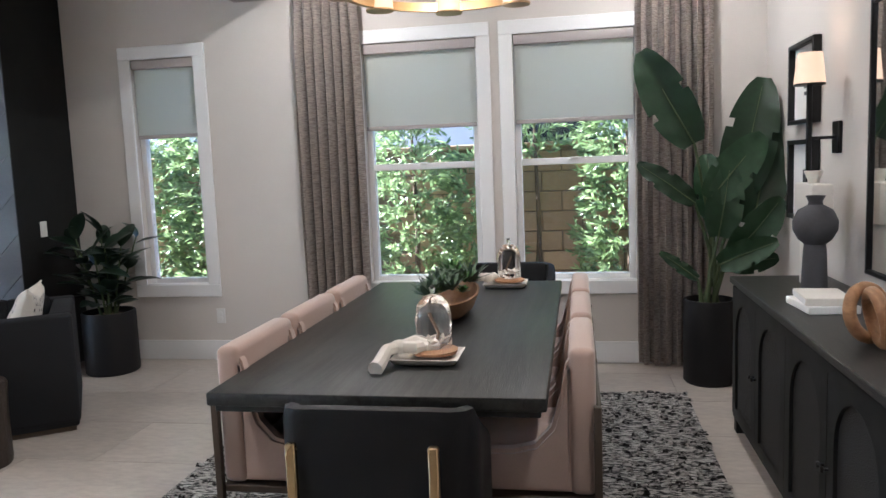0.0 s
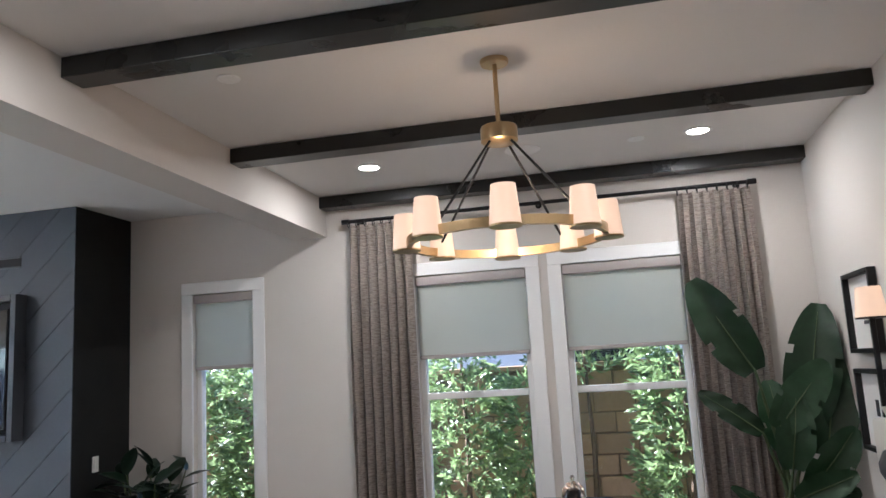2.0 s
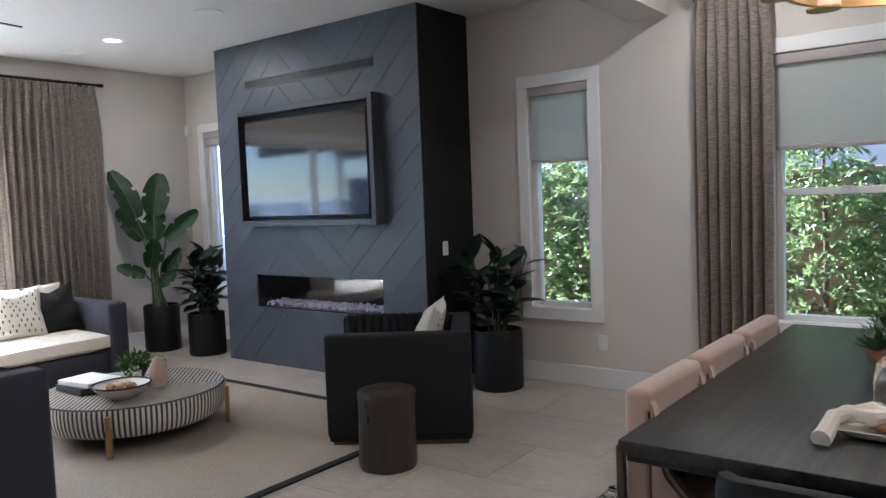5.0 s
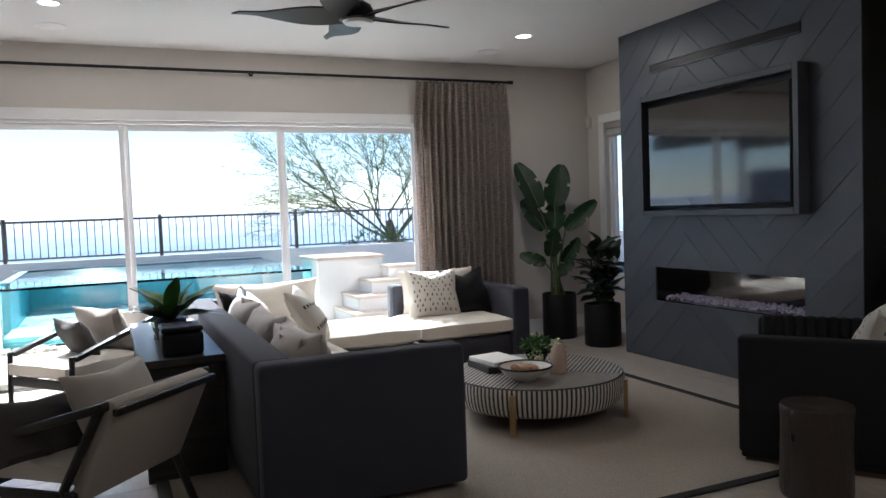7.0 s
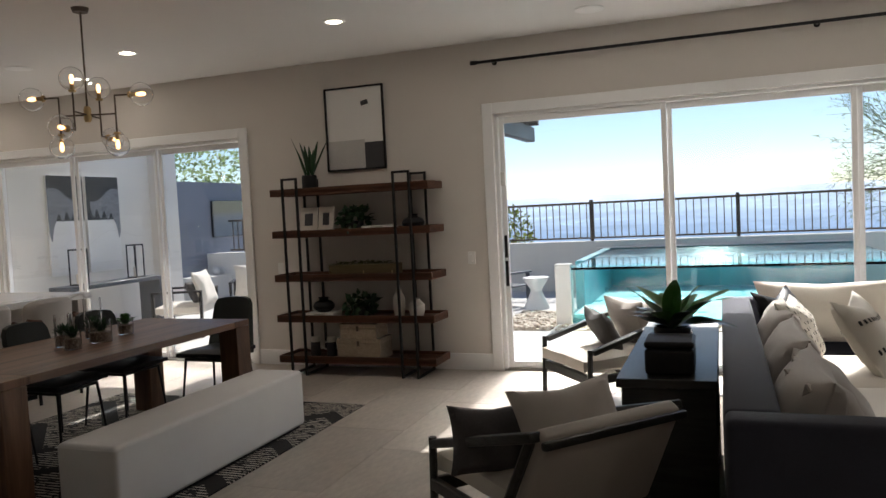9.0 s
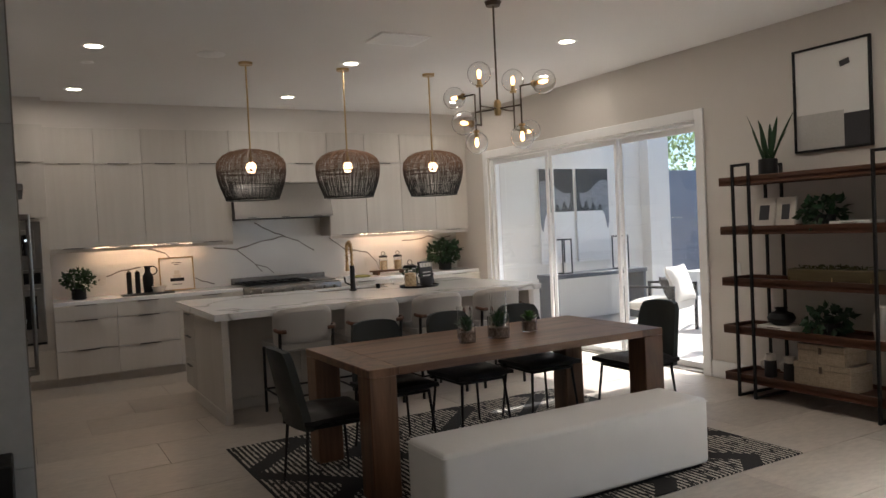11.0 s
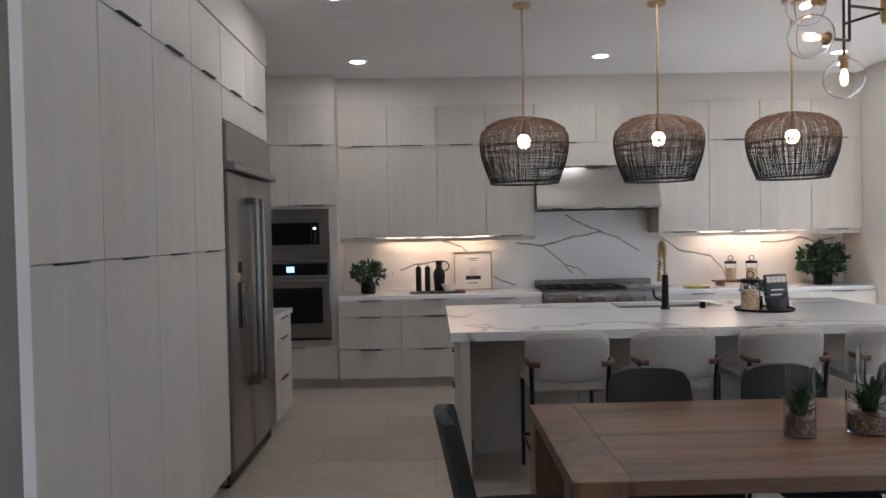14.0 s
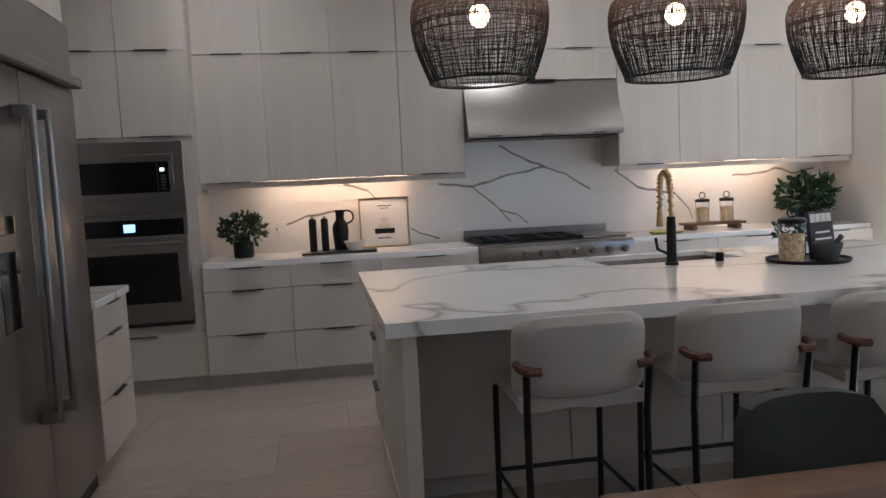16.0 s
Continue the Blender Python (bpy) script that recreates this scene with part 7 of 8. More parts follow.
for k in range(150):
    t = k / 149 * (len(arc) - 1.001)
    i = int(t)
    p0, p1 = Vector(arc[i]), Vector(arc[i + 1])
    p = p0.lerp(p1, t - i)
    sp.append(p + 0.018 * Vector((math.cos(k * 0.8), math.sin(k * 0.8) * 0.7, math.sin(k * 0.8) * 0.7 * (1 if 1 < t < 5 else 0.1))))
part("spring", tube(sp, 0.0035, 5), BRASS, fc, "brass coil spring")
part("spray_head", lathe([(0, 0.20), (0.022, 0.20), (0.018, 0.26), (0.013, 0.31), (0, 0.31)], 16, (0, -0.13, 0)), BRASS, fc)
so2 = thing("soap_button", (-5.98, -6.05, IZ), "small black air-switch button on the island", "button")
part("button", lathe([(0, 0), (0.022, 0), (0.022, 0.045), (0.018, 0.05), (0, 0.05)], 16), BLACKM, so2)

# island tray group
ty = thing("round_tray", (-6.35, -5.82, IZ), "round black tray on the island", "tray")
part("tray", lathe([(0, 0), (0.20, 0), (0.21, 0.018), (0.203, 0.018), (0.195, 0.006), (0, 0.006)], 36), BLACKM, ty)


def canister(at, r, h, label):
    c = thing("glass_canister", at, label, "jar", "glass canisters")
    part("jar", lathe([(0, 0), (r, 0), (r, h), (r - 0.003, h), (r - 0.003, 0.005), (0, 0.005)], 24), CLEAR, c).visible_shadow = False
    part("contents", lathe([(0, 0.006), (r - 0.006, 0.006), (r - 0.006, h * 0.72), (0, h * 0.76)], 20), flecked("pasta", [(0.30, 0.20, 0.10), (0.56, 0.42, 0.25), (0.70, 0.56, 0.36)], 70, rough=0.6), c)
    lid = part("lid", lathe([(0, h), (r + 0.004, h), (r + 0.004, h + 0.022), (r - 0.01, h + 0.028), (0, h + 0.028)], 24), BLACKM, c)
    part("loop", moved(ring(0.026, 0.004), pose(0, 0, h + 0.055, 90)), BLACKM, lid)


canister((-6.23, -5.78, IZ + 0.006), 0.066, 0.20, "glass canister of pasta with a black ring lid")
mo = thing("stone_mortar", (-6.38, -5.71, IZ + 0.006), "dark grey stone mortar on the tray", "mortar")
part("mortar", lathe([(0, 0), (0.045, 0), (0.05, 0.01), (0.075, 0.085), (0.072, 0.095), (0.06, 0.09), (0.03, 0.03), (0, 0.025)], 24), GREYCLAY, mo)
part("pestle", tube([(0.0, 0, 0.04), (-0.07, 0.02, 0.13)], 0.013, 8), GREYCLAY, mo)
bushy((-6.33, -5.92, IZ + 0.006), 0.05, 0.09, 0.13, "small leafy herb in a dark pot on the tray", LEAF, 21, 80, 0.05)
cb = thing("cookbook", (-6.47, -5.86, IZ + 0.006), "dark cookbook standing open on the tray", "book", "", 200)
part("cover", moved(box((-0.10, -0.012, 0), (0.10, 0.012, 0.25), 0.003), pose(0, 0, 0, -8)), GREYCLAY, cb)
for k in range(4):
    part("cover_picture", moved(box((-0.09 + 0.045 * k, -0.0145, 0.19), (-0.05 + 0.045 * k, -0.0125, 0.235), 0), pose(0, 0, 0, -8)), CERAMIC, cb)
for k, w in enumerate((0.12, 0.14, 0.10)):
    part("text_bar", moved(box((-w / 2, -0.0145, 0.13 - 0.035 * k), (w / 2, -0.0125, 0.14 - 0.035 * k), 0), pose(0, 0, 0, -8)), PAPER, cb)

# back counter things
WZc = 0.914
bushy((-3.27, -8.10, WZc), 0.075, 0.12, 0.23, "leafy green herb in a dark pot on the worktop", LEAF, 31, 420, 0.05)
bushy((-7.96, -8.10, WZc), 0.09, 0.12, 0.30, "leafy pothos in a dark pot on the worktop", LEAF, 33, 340, 0.09)
tr = thing("serving_board", (-3.98, -8.03, WZc), "long black wooden serving board", "board")
part("board", box((-0.28, -0.10, 0), (0.28, 0.10, 0.018), 0.006, 2), EBONY, tr)
for x in (-3.79, -3.88):
    p = thing("pepper_mill", (x, -8.05, WZc + 0.018), "tall black pepper mill", "pepper mill", "pepper mills")
    part("body", lathe([(0, 0), (0.027, 0), (0.028, 0.01), (0.028, 0.24), (0.02, 0.25), (0, 0.25)], 18), BLACKM, p)
    part("cap", lathe([(0, 0.25), (0.012, 0.25), (0.012, 0.265), (0, 0.268)], 14), STEEL, p)
p = thing("black_jug", (-4.00, -8.10, WZc + 0.018), "matte black angular jug with a loop handle", "jug")
part("body", lathe([(0, 0), (0.05, 0), (0.062, 0.15), (0.058, 0.19), (0.03, 0.235), (0.034, 0.29), (0.045, 0.305), (0.03, 0.29), (0, 0.24)], 22), POT, p)
part("handle", moved(ring(0.048, 0.007), pose(-0.055, 0, 0.25, 90)), POT, p)
p = thing("ribbed_bowl", (-4.10, -7.99, WZc + 0.018), "small white ribbed ceramic bowl", "bowl")
part("bowl", lathe([(0, 0), (0.05, 0), (0.085, 0.07), (0.08, 0.07), (0.045, 0.01), (0, 0.01)], 24), CERAMIC, p)
p = thing("gold_framed_print", (-4.36, -8.30, WZc), "small gold-framed print of a stacked tower motif", "picture", "", 180)
p.matrix_world = pose(-4.36, -8.30, WZc, 0, 0, 180) @ pose(0, 0, 0, -7)
for a, b in (((-0.20, -0.02, 0), (-0.188, 0, 0.40)), ((0.188, -0.02, 0), (0.20, 0, 0.40)), ((-0.188, -0.02, 0), (0.188, 0, 0.012)), ((-0.188, -0.02, 0.388), (0.188, 0, 0.40))):
    part("frame", box(a, b, 0.002), BRASS, p)
part("print", box((-0.188, -0.008, 0.012), (0.188, -0.002, 0.388), 0), PAPER, p)
for x0, x1, z0, z1, m in ((-0.08, 0.08, 0.11, 0.15, BLACKM), (-0.045, 0.045, 0.155, 0.19, CERAMIC), (-0.03, 0.03, 0.195, 0.24, CERAMIC), (-0.06, 0.05, 0.07, 0.078, GREYCLAY), (-0.05, 0.06, 0.33, 0.337, GREYCLAY), (-0.03, 0.035, 0.31, 0.316, GREYCLAY)):
    part("print_mark", box((x0, -0.0105, z0), (x1, -0.0085, z1), 0), m, p)
bd = thing("riser_board", (-7.11, -8.14, WZc), "dark walnut riser board on the worktop", "board")
part("board", box((-0.26, -0.09, 0.04), (0.26, 0.09, 0.06), 0.004), WALNUT, bd)
for x in (-0.2, 0.2):
    part("foot", box((x - 0.02, -0.08, 0), (x + 0.02, 0.08, 0.04), 0.003), WALNUT, bd)
canister((-7.02, -8.14, WZc + 0.06), 0.055, 0.17, "glass canister of dried pasta on a riser")
canister((-7.24, -8.14, WZc + 0.06), 0.055, 0.17, "glass canister of dried pasta on a riser")
tw = thing("tea_towel", (-6.60, -7.96, WZc), "folded yellow-green tea towel", "towel")
part("towel", cushion(0.24, 0.12, 0.028, 0.6, 12, 0.012, 3), surface("yellow green towel", (0.38, 0.36, 0.12), 0.95), tw)


def bar_stool(at, rz):
    c = thing("bar_stool", at, "light grey upholstered bar stool with black legs and wooden arm tips", "stool", "bar stools", rz)
    part("seat", moved(cushion(0.47, 0.47, 0.095, 0.35), pose(0, -0.02, 0.555)), STOOLCLOTH, c)
    bm = bmesh.new()
    rows = []
    for j in range(11):
        t = j / 10
        row = []
        for i in range(17):
            x = -1 + i / 8
            top = 0.915 - 0.028 * abs(x) ** 9 + 0.012 * (1 - x * x)
            z = 0.63 + (top - 0.63) * t
            k = (1 - abs(x) ** 6) * (1 - abs(2 * t - 1) ** 6)
            corner = 1 - 0.045 * (abs(2 * t - 1) ** 9)
            row.append((0.25 * x * corner, -0.255 - 0.03 * t + 0.07 * abs(x) ** 2.5, z, 0.018 + 0.034 * max(0, k) ** 0.5))
        rows.append(row)
    fr = [[bm.verts.new((x, y + th, z)) for x, y, z, th in r] for r in rows]
    bk = [[bm.verts.new((x, y - th, z)) for x, y, z, th in r] for r in rows]
    for j in range(10):
        for i in range(16):
            bm.faces.new((fr[j][i], fr[j][i + 1], fr[j + 1][i + 1], fr[j + 1][i])), bm.faces.new((bk[j][i], bk[j + 1][i], bk[j + 1][i + 1], bk[j][i + 1]))
        bm.faces.new((fr[j][0], fr[j + 1][0], bk[j + 1][0], bk[j][0])), bm.faces.new((fr[j][16], bk[j][16], bk[j + 1][16], fr[j + 1][16]))
    for i in range(16):
        bm.faces.new((fr[0][i], bk[0][i], bk[0][i + 1], fr[0][i + 1])), bm.faces.new((fr[10][i], fr[10][i + 1], bk[10][i + 1], bk[10][i]))
    bmesh.ops.recalc_face_normals(bm, faces=bm.faces[:])
    part("backrest", bm, STOOLCLOTH, c)
    for x in (-0.225, 0.225):
        sg = 1 if x > 0 else -1
        part("back_leg", tube([(x, -0.30, 0), (x, -0.285, 0.55), (x * 1.02, -0.31, 0.76)], 0.014, 8), BLACKM, c)
        part("front_leg", tube([(x, 0.20, 0), (x, 0.19, 0.57)], 0.013, 8), BLACKM, c)
        part("side_bar", rod(0.009, (x, -0.295, 0.20), (x, 0.20, 0.20), 8), BLACKM, c)
        part("arm_tip", tube([(x - sg * 0.045, -0.322, 0.742), (x, -0.325, 0.745), (x + sg * 0.020, -0.305, 0.750), (x + sg * 0.026, -0.27, 0.755), (x + sg * 0.024, -0.245, 0.757)], 0.016, 8), SHELFWOOD, c, "curved dark wood arm tip")
    part("footrest", rod(0.010, (-0.225, 0.20, 0.20), (0.225, 0.20, 0.20), 8), BLACKM, c)
    part("rear_bar", rod(0.009, (-0.225, -0.295, 0.20), (0.225, -0.295, 0.20), 8), BLACKM, c)
    return c


bsl = bar_stool((-4.735, -5.06, 0), 180)
for x in (-5.37, -6.02, -6.67):
    copy_thing(bsl, pose(x, -5.06, 0, 0, 0, 180))

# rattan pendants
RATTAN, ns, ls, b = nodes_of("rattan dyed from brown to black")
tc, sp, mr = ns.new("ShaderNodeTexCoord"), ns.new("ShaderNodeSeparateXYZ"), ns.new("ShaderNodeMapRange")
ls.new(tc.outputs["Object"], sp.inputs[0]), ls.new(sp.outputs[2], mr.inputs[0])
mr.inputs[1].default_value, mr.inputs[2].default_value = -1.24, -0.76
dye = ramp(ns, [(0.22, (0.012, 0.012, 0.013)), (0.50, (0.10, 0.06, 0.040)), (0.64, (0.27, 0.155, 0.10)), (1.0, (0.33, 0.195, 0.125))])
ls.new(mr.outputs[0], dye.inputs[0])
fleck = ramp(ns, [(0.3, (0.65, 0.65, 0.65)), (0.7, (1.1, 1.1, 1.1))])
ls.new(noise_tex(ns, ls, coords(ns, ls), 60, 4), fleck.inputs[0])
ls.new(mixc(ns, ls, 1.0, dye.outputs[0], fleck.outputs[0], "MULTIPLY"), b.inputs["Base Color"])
b.inputs["Roughness"].default_value = 0.7


def basket_radius(z):
    """z from 0 at the bottom to 1 at the top."""
    return 0.235 + 0.075 * math.sin(math.pi * min(1, z / 0.62) / 2) if z < 0.62 else 0.31 * math.sqrt(max(0, 1 - ((z - 0.62) / 0.38) ** 2.4)) * 0.93 + 0.022


def wires(z0, z1, seed):
    rnd = random.Random(seed)
    bm = bmesh.new()
    for k in range(210):
        a, tw = 6.28319 * k / 210 + rnd.uniform(-0.012, 0.012), rnd.uniform(-0.14, 0.14)
        pts = []
        for j in range(9):
            z = z0 + (z1 - z0) * j / 8
            r = basket_radius(z)
            pts.append((r * math.cos(a + tw * z), r * math.sin(a + tw * z), 0.455 * z))
        tube(pts, 0.0017, 4, bm)
    for k in range(15):
        z = z0 + (z1 - z0) * (k + rnd.uniform(0.3, 0.7)) / 15
        r, tl = basket_radius(z), rnd.uniform(-0.012, 0.012)
        tube([(r * math.cos(6.28319 * j / 28), r * math.sin(6.28319 * j / 28), 0.455 * z + tl * math.cos(6.28319 * j / 28)) for j in range(29)], 0.0021, 4, bm)
    return bm


pd = thing("rattan_pendant", (-4.595, -5.637, CZ), "brown-to-black woven rattan dome pendant on a brass rod, lit", "pendant lamp", "rattan pendants")
part("canopy", lathe([(0, -0.022), (0.06, -0.022), (0.064, 0), (0, 0)], 24), BRASS, pd)
part("rod", rod(0.008, (0, 0, -0.02), (0, 0, -0.86), 10), BRASS, pd)
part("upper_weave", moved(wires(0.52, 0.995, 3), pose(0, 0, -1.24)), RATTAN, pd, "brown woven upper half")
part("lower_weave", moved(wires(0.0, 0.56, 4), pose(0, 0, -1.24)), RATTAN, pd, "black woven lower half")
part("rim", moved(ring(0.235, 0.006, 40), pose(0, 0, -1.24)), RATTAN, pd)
part("bulb", ball(0.047, (0, 0, -0.95), (1, 1, 1.1), 16, 10), shining("lit round bulb", (1.0, 0.62, 0.34), 4), pd, "round glowing bulb")
part("socket", rod(0.018, (0, 0, -0.91), (0, 0, -0.85), 12), BRASS, pd)
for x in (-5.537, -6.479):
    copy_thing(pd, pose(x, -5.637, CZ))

# entry corner: dark cabinet seen beside the stone wall
ec = thing("entry_cabinet", (-2.26, -2.33, 0), "low dark green cabinet with a wooden edge beside the stone wall", "cabinet")
part("body", box((-0.38, -0.12, 0), (0.5, 0.11, 0.68), 0.006), BLACKP, ec)
part("wood_edge", box((-0.27, 0.112, 0.02), (-0.23, 0.13, 0.60), 0.003), WALNUTZ, ec)


# ---- outdoors ----
def out(name, bm, mat, label):
    return fixed(name, bm, mat, label)


terr = out("ground", box((-15.2, -14, -0.4), (X0 - 0.2, 14, -0.03), 0), CONC, "pale concrete patio")
out("yard", box((X0 - 0.2, Y1 + 0.18, -0.4), (6, 14, -0.05), 0), SOIL, "bare planted strip beside the house")
VALLEY = surface("hazy valley", (0.20, 0.23, 0.27), 0.95, vary=0.25, big=0.004, fine=0.05, bump=0)
out("valley", box((-4800, -4800, -92), (-60, 4800, -90), 0), VALLEY, "wide hazy city valley far below")
# the backdrop glows by itself; far haze is painted as a height gradient
m, ns, ls, b = nodes_of("painted haze glow")
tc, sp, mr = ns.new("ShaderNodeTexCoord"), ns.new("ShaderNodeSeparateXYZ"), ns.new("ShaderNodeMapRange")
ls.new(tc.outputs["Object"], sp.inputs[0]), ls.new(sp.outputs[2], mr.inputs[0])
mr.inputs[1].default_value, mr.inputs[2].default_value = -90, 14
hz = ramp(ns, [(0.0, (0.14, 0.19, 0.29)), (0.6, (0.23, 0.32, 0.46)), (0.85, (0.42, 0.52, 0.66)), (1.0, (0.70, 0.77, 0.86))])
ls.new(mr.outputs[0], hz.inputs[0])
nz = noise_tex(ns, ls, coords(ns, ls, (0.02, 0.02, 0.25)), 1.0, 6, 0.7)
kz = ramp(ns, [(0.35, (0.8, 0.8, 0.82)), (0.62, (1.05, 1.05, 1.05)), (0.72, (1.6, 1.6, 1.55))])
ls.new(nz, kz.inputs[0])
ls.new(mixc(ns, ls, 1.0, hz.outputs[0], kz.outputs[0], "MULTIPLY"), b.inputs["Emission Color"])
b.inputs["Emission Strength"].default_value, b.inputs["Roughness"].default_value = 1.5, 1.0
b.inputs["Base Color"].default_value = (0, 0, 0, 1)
m.cycles.emission_sampling = "NONE"
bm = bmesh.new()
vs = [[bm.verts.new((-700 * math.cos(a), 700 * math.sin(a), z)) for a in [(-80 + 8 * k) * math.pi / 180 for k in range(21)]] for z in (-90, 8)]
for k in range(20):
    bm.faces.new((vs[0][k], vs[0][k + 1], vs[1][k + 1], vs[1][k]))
out("backdrop", bm, m, "glowing backdrop painted as hazy blue distance below the horizon")

out("hillside", box((-20, -20, -0.6), (-15.3, 20, -0.4), 0), SOIL, "dry hillside beyond the garden wall")
# raised pool with clear wall
PX, PZ = -11.12, 0.755
m, ns, ls, b = nodes_of("pool water")
b.inputs["Base Color"].default_value = (0.35, 0.85, 0.88, 1)
b.inputs["Transmission Weight"].default_value, b.inputs["Roughness"].default_value, b.inputs["IOR"].default_value = 1, 0.02, 1.33
bump_to(ns, ls, b, noise_tex(ns, ls, coords(ns, ls), 5, 3), 0.15, 0.02)
AQUA = surface("aqua pool finish", (0.10, 0.36, 0.41), 0.35, vary=0.12, big=2, fine=30, bump=0.05)
pool = thing("raised_pool", (PX, 0.96, 0), "raised pool with a clear acrylic front wall and aqua lining", "pool")
part("lining_floor", box((-3.9, -1.98, 0.0), (-0.06, 1.95, 0.06), 0), AQUA, pool)
part("lining_back", box((-3.9, -1.98, 0.06), (-3.75, 1.95, PZ - 0.02), 0), AQUA, pool)
part("lining_end", box((-3.75, -1.98, 0.06), (-1.0, -1.86, PZ - 0.02), 0), AQUA, pool)
part("pier", box((-0.16, -2.06, 0), (0.04, -1.86, PZ + 0.02), 0.006), STUCCO, pool, "white stucco pier")
w = part("water_surface", box((-3.75, -1.86, PZ - 0.06), (-0.05, 1.95, PZ - 0.03), 0), m, pool, "clear blue water")
w.visible_shadow = False
g = part("clear_wall", box((-0.05, -1.86, 0.02), (0.0, 1.95, PZ), 0.003), glass("acrylic", (0.72, 0.95, 0.95)), pool, "clear acrylic front wall")
g.visible_shadow = False
part("coping", box((-4.15, -2.1, PZ - 0.05), (-3.75, 1.95, PZ), 0.01), STUCCO, pool)
part("inner_steps", box((-1.0, -1.86, 0.06), (-0.08, -1.35, 0.12), 0.01), surface("pale step tile", (0.3, 0.62, 0.62), 0.4), pool)
spa = thing("spa_block", (-11.0, 3.45, 0), "white stucco spa block beside the pool", "spa")
part("block", box((-0.75, -0.52, -0.03), (0.15, 0.42, 0.85), 0.01), STUCCO, spa)
part("cap", box((-0.78, -0.55, 0.85), (0.18, 0.45, 0.89), 0.008), TRAVERTINE, spa)
stp = thing("garden_steps", (-10.35, 3.40, -0.03), "stepped travertine garden stair with white risers", "stairs")
for k, (x1, y0, z) in enumerate(((0.50, -0.28, 0.20), (0.28, -0.16, 0.39), (0.06, 0.10, 0.57), (-0.16, 0.42, 0.74))):
    part("riser", box((-0.48, y0 + 0.02, 0), (x1 - 0.02, 2.2, z), 0.004), STUCCO, stp)
    part("tread", box((-0.48, y0, z), (x1, 2.2, z + 0.04), 0.006), TRAVERTINE, stp)
out("garden_wall", box((-15.3, -14, -0.4), (-15.0, 14, 0.86), 0), STUCCO, "low white stucco garden wall")
fen = thing("metal_fence", (-15.15, 0, 0.86), "dark metal picket fence on the garden wall", "fence")
part("top_rail", box((-0.02, -9, 0.66), (0.02, 9, 0.70), 0.004), BRONZE, fen)
part("bottom_rail", box((-0.015, -9, 0.04), (0.015, 9, 0.07), 0.004), BRONZE, fen)
for k in range(8):
    y = -8.6 + 2.45 * k
    part("post", box((-0.03, y - 0.03, 0), (0.03, y + 0.03, 0.74), 0.004), BRONZE, fen)
pk = part("picket", box((-0.008, -0.008, 0.05), (0.008, 0.008, 0.67), 0), BRONZE, fen)
pk.location.y = -8.9
for k in range(1, 147):
    q = new("picket", pk.data)
    q.parent, q.location = fen, (0, -8.9 + 0.122 * k, 0)
gv = out("gravel_strip", box((-12.4, -1.85, -0.03), (PX + 0.35, -1.12, -0.012), 0), GRAVEL, "strip of pale river gravel by the pool")
out("gravel_bed", box((PX + 0.03, -1.06, -0.03), (PX + 0.35, 2.9, -0.012), 0), GRAVEL, "gravel bed along the pool wall")
bm = bmesh.new()
rnd = random.Random(8)
for k in range(420):
    x, y = (rnd.uniform(-12.3, PX + 0.33), rnd.uniform(-1.83, -1.14)) if k < 300 else (rnd.uniform(PX + 0.05, PX + 0.33), rnd.uniform(-1.0, 2.8))
    ball(rnd.uniform(0.025, 0.06), (x, y, -0.005), (1.2, 0.9, 0.6), 6, 4, bm)
tagged(part("river_stone", bm, GRAVEL, None, "scattered pale rounded river stones"), "scattered pale rounded river stones by the pool", "stones", kind="stuff")
sb = thing("garden_stool", (-12.8, -1.76, -0.03), "white hourglass garden stool", "stool")
part("stool", lathe([(0, 0), (0.20, 0), (0.19, 0.03), (0.09, 0.26), (0.09, 0.30), (0.19, 0.45), (0.20, 0.48), (0, 0.48)], 24), WHITE, sb)
ad = thing("slatted_garden_chair", (-13.1, -2.42, -0.03), "dark grey slatted garden armchair", "chair", "", 60)
for k in range(5):
    part("back_slat", moved(box((-0.27 + 0.11 * k, -0.01, 0), (-0.17 + 0.11 * k, 0.01, 0.75), 0.004), pose(0, -0.25, 0.25, 16)), GREYPAINT, ad)
for x in (-0.30, 0.30):
    part("arm", box((x - 0.06, -0.35, 0.52), (x + 0.06, 0.38, 0.545), 0.004), GREYPAINT, ad)
    for y in (-0.25, 0.33):
        part("leg", box((x - 0.03, y - 0.02, 0), (x + 0.03, y + 0.02, 0.52), 0.004), GREYPAINT, ad)
for k in range(5):
    part("seat_slat", box((-0.28, -0.22 + 0.12 * k, 0.30), (0.28, -0.12 + 0.12 * k, 0.32), 0.003), GREYPAINT, ad)
pg = thing("pergola_eave", (-11.2, -3.42, 2.62), "dark timber pergola eave with rafters", "pergola")
part("beam", box((-0.1 - 3.4, 1.15, 0.05), (0.02, 1.30, 0.30), 0.006), BRONZE, pg)
part("beam", box((-0.1 - 3.4, -1.40, 0.05), (0.02, -1.25, 0.30), 0.006), BRONZE, pg)
for x, y in ((-3.40, -1.38), (-0.10, -1.38)):
    part("post", box((x - 0.05, y, -2.65), (x + 0.05, y + 0.11, 0.05), 0.006), STUCCO, pg)
for k in range(6):
    part("rafter", box((-3.2 + 0.6 * k, -1.5, 0.30), (-3.12 + 0.6 * k, 1.45, 0.42), 0.004), BRONZE, pg)

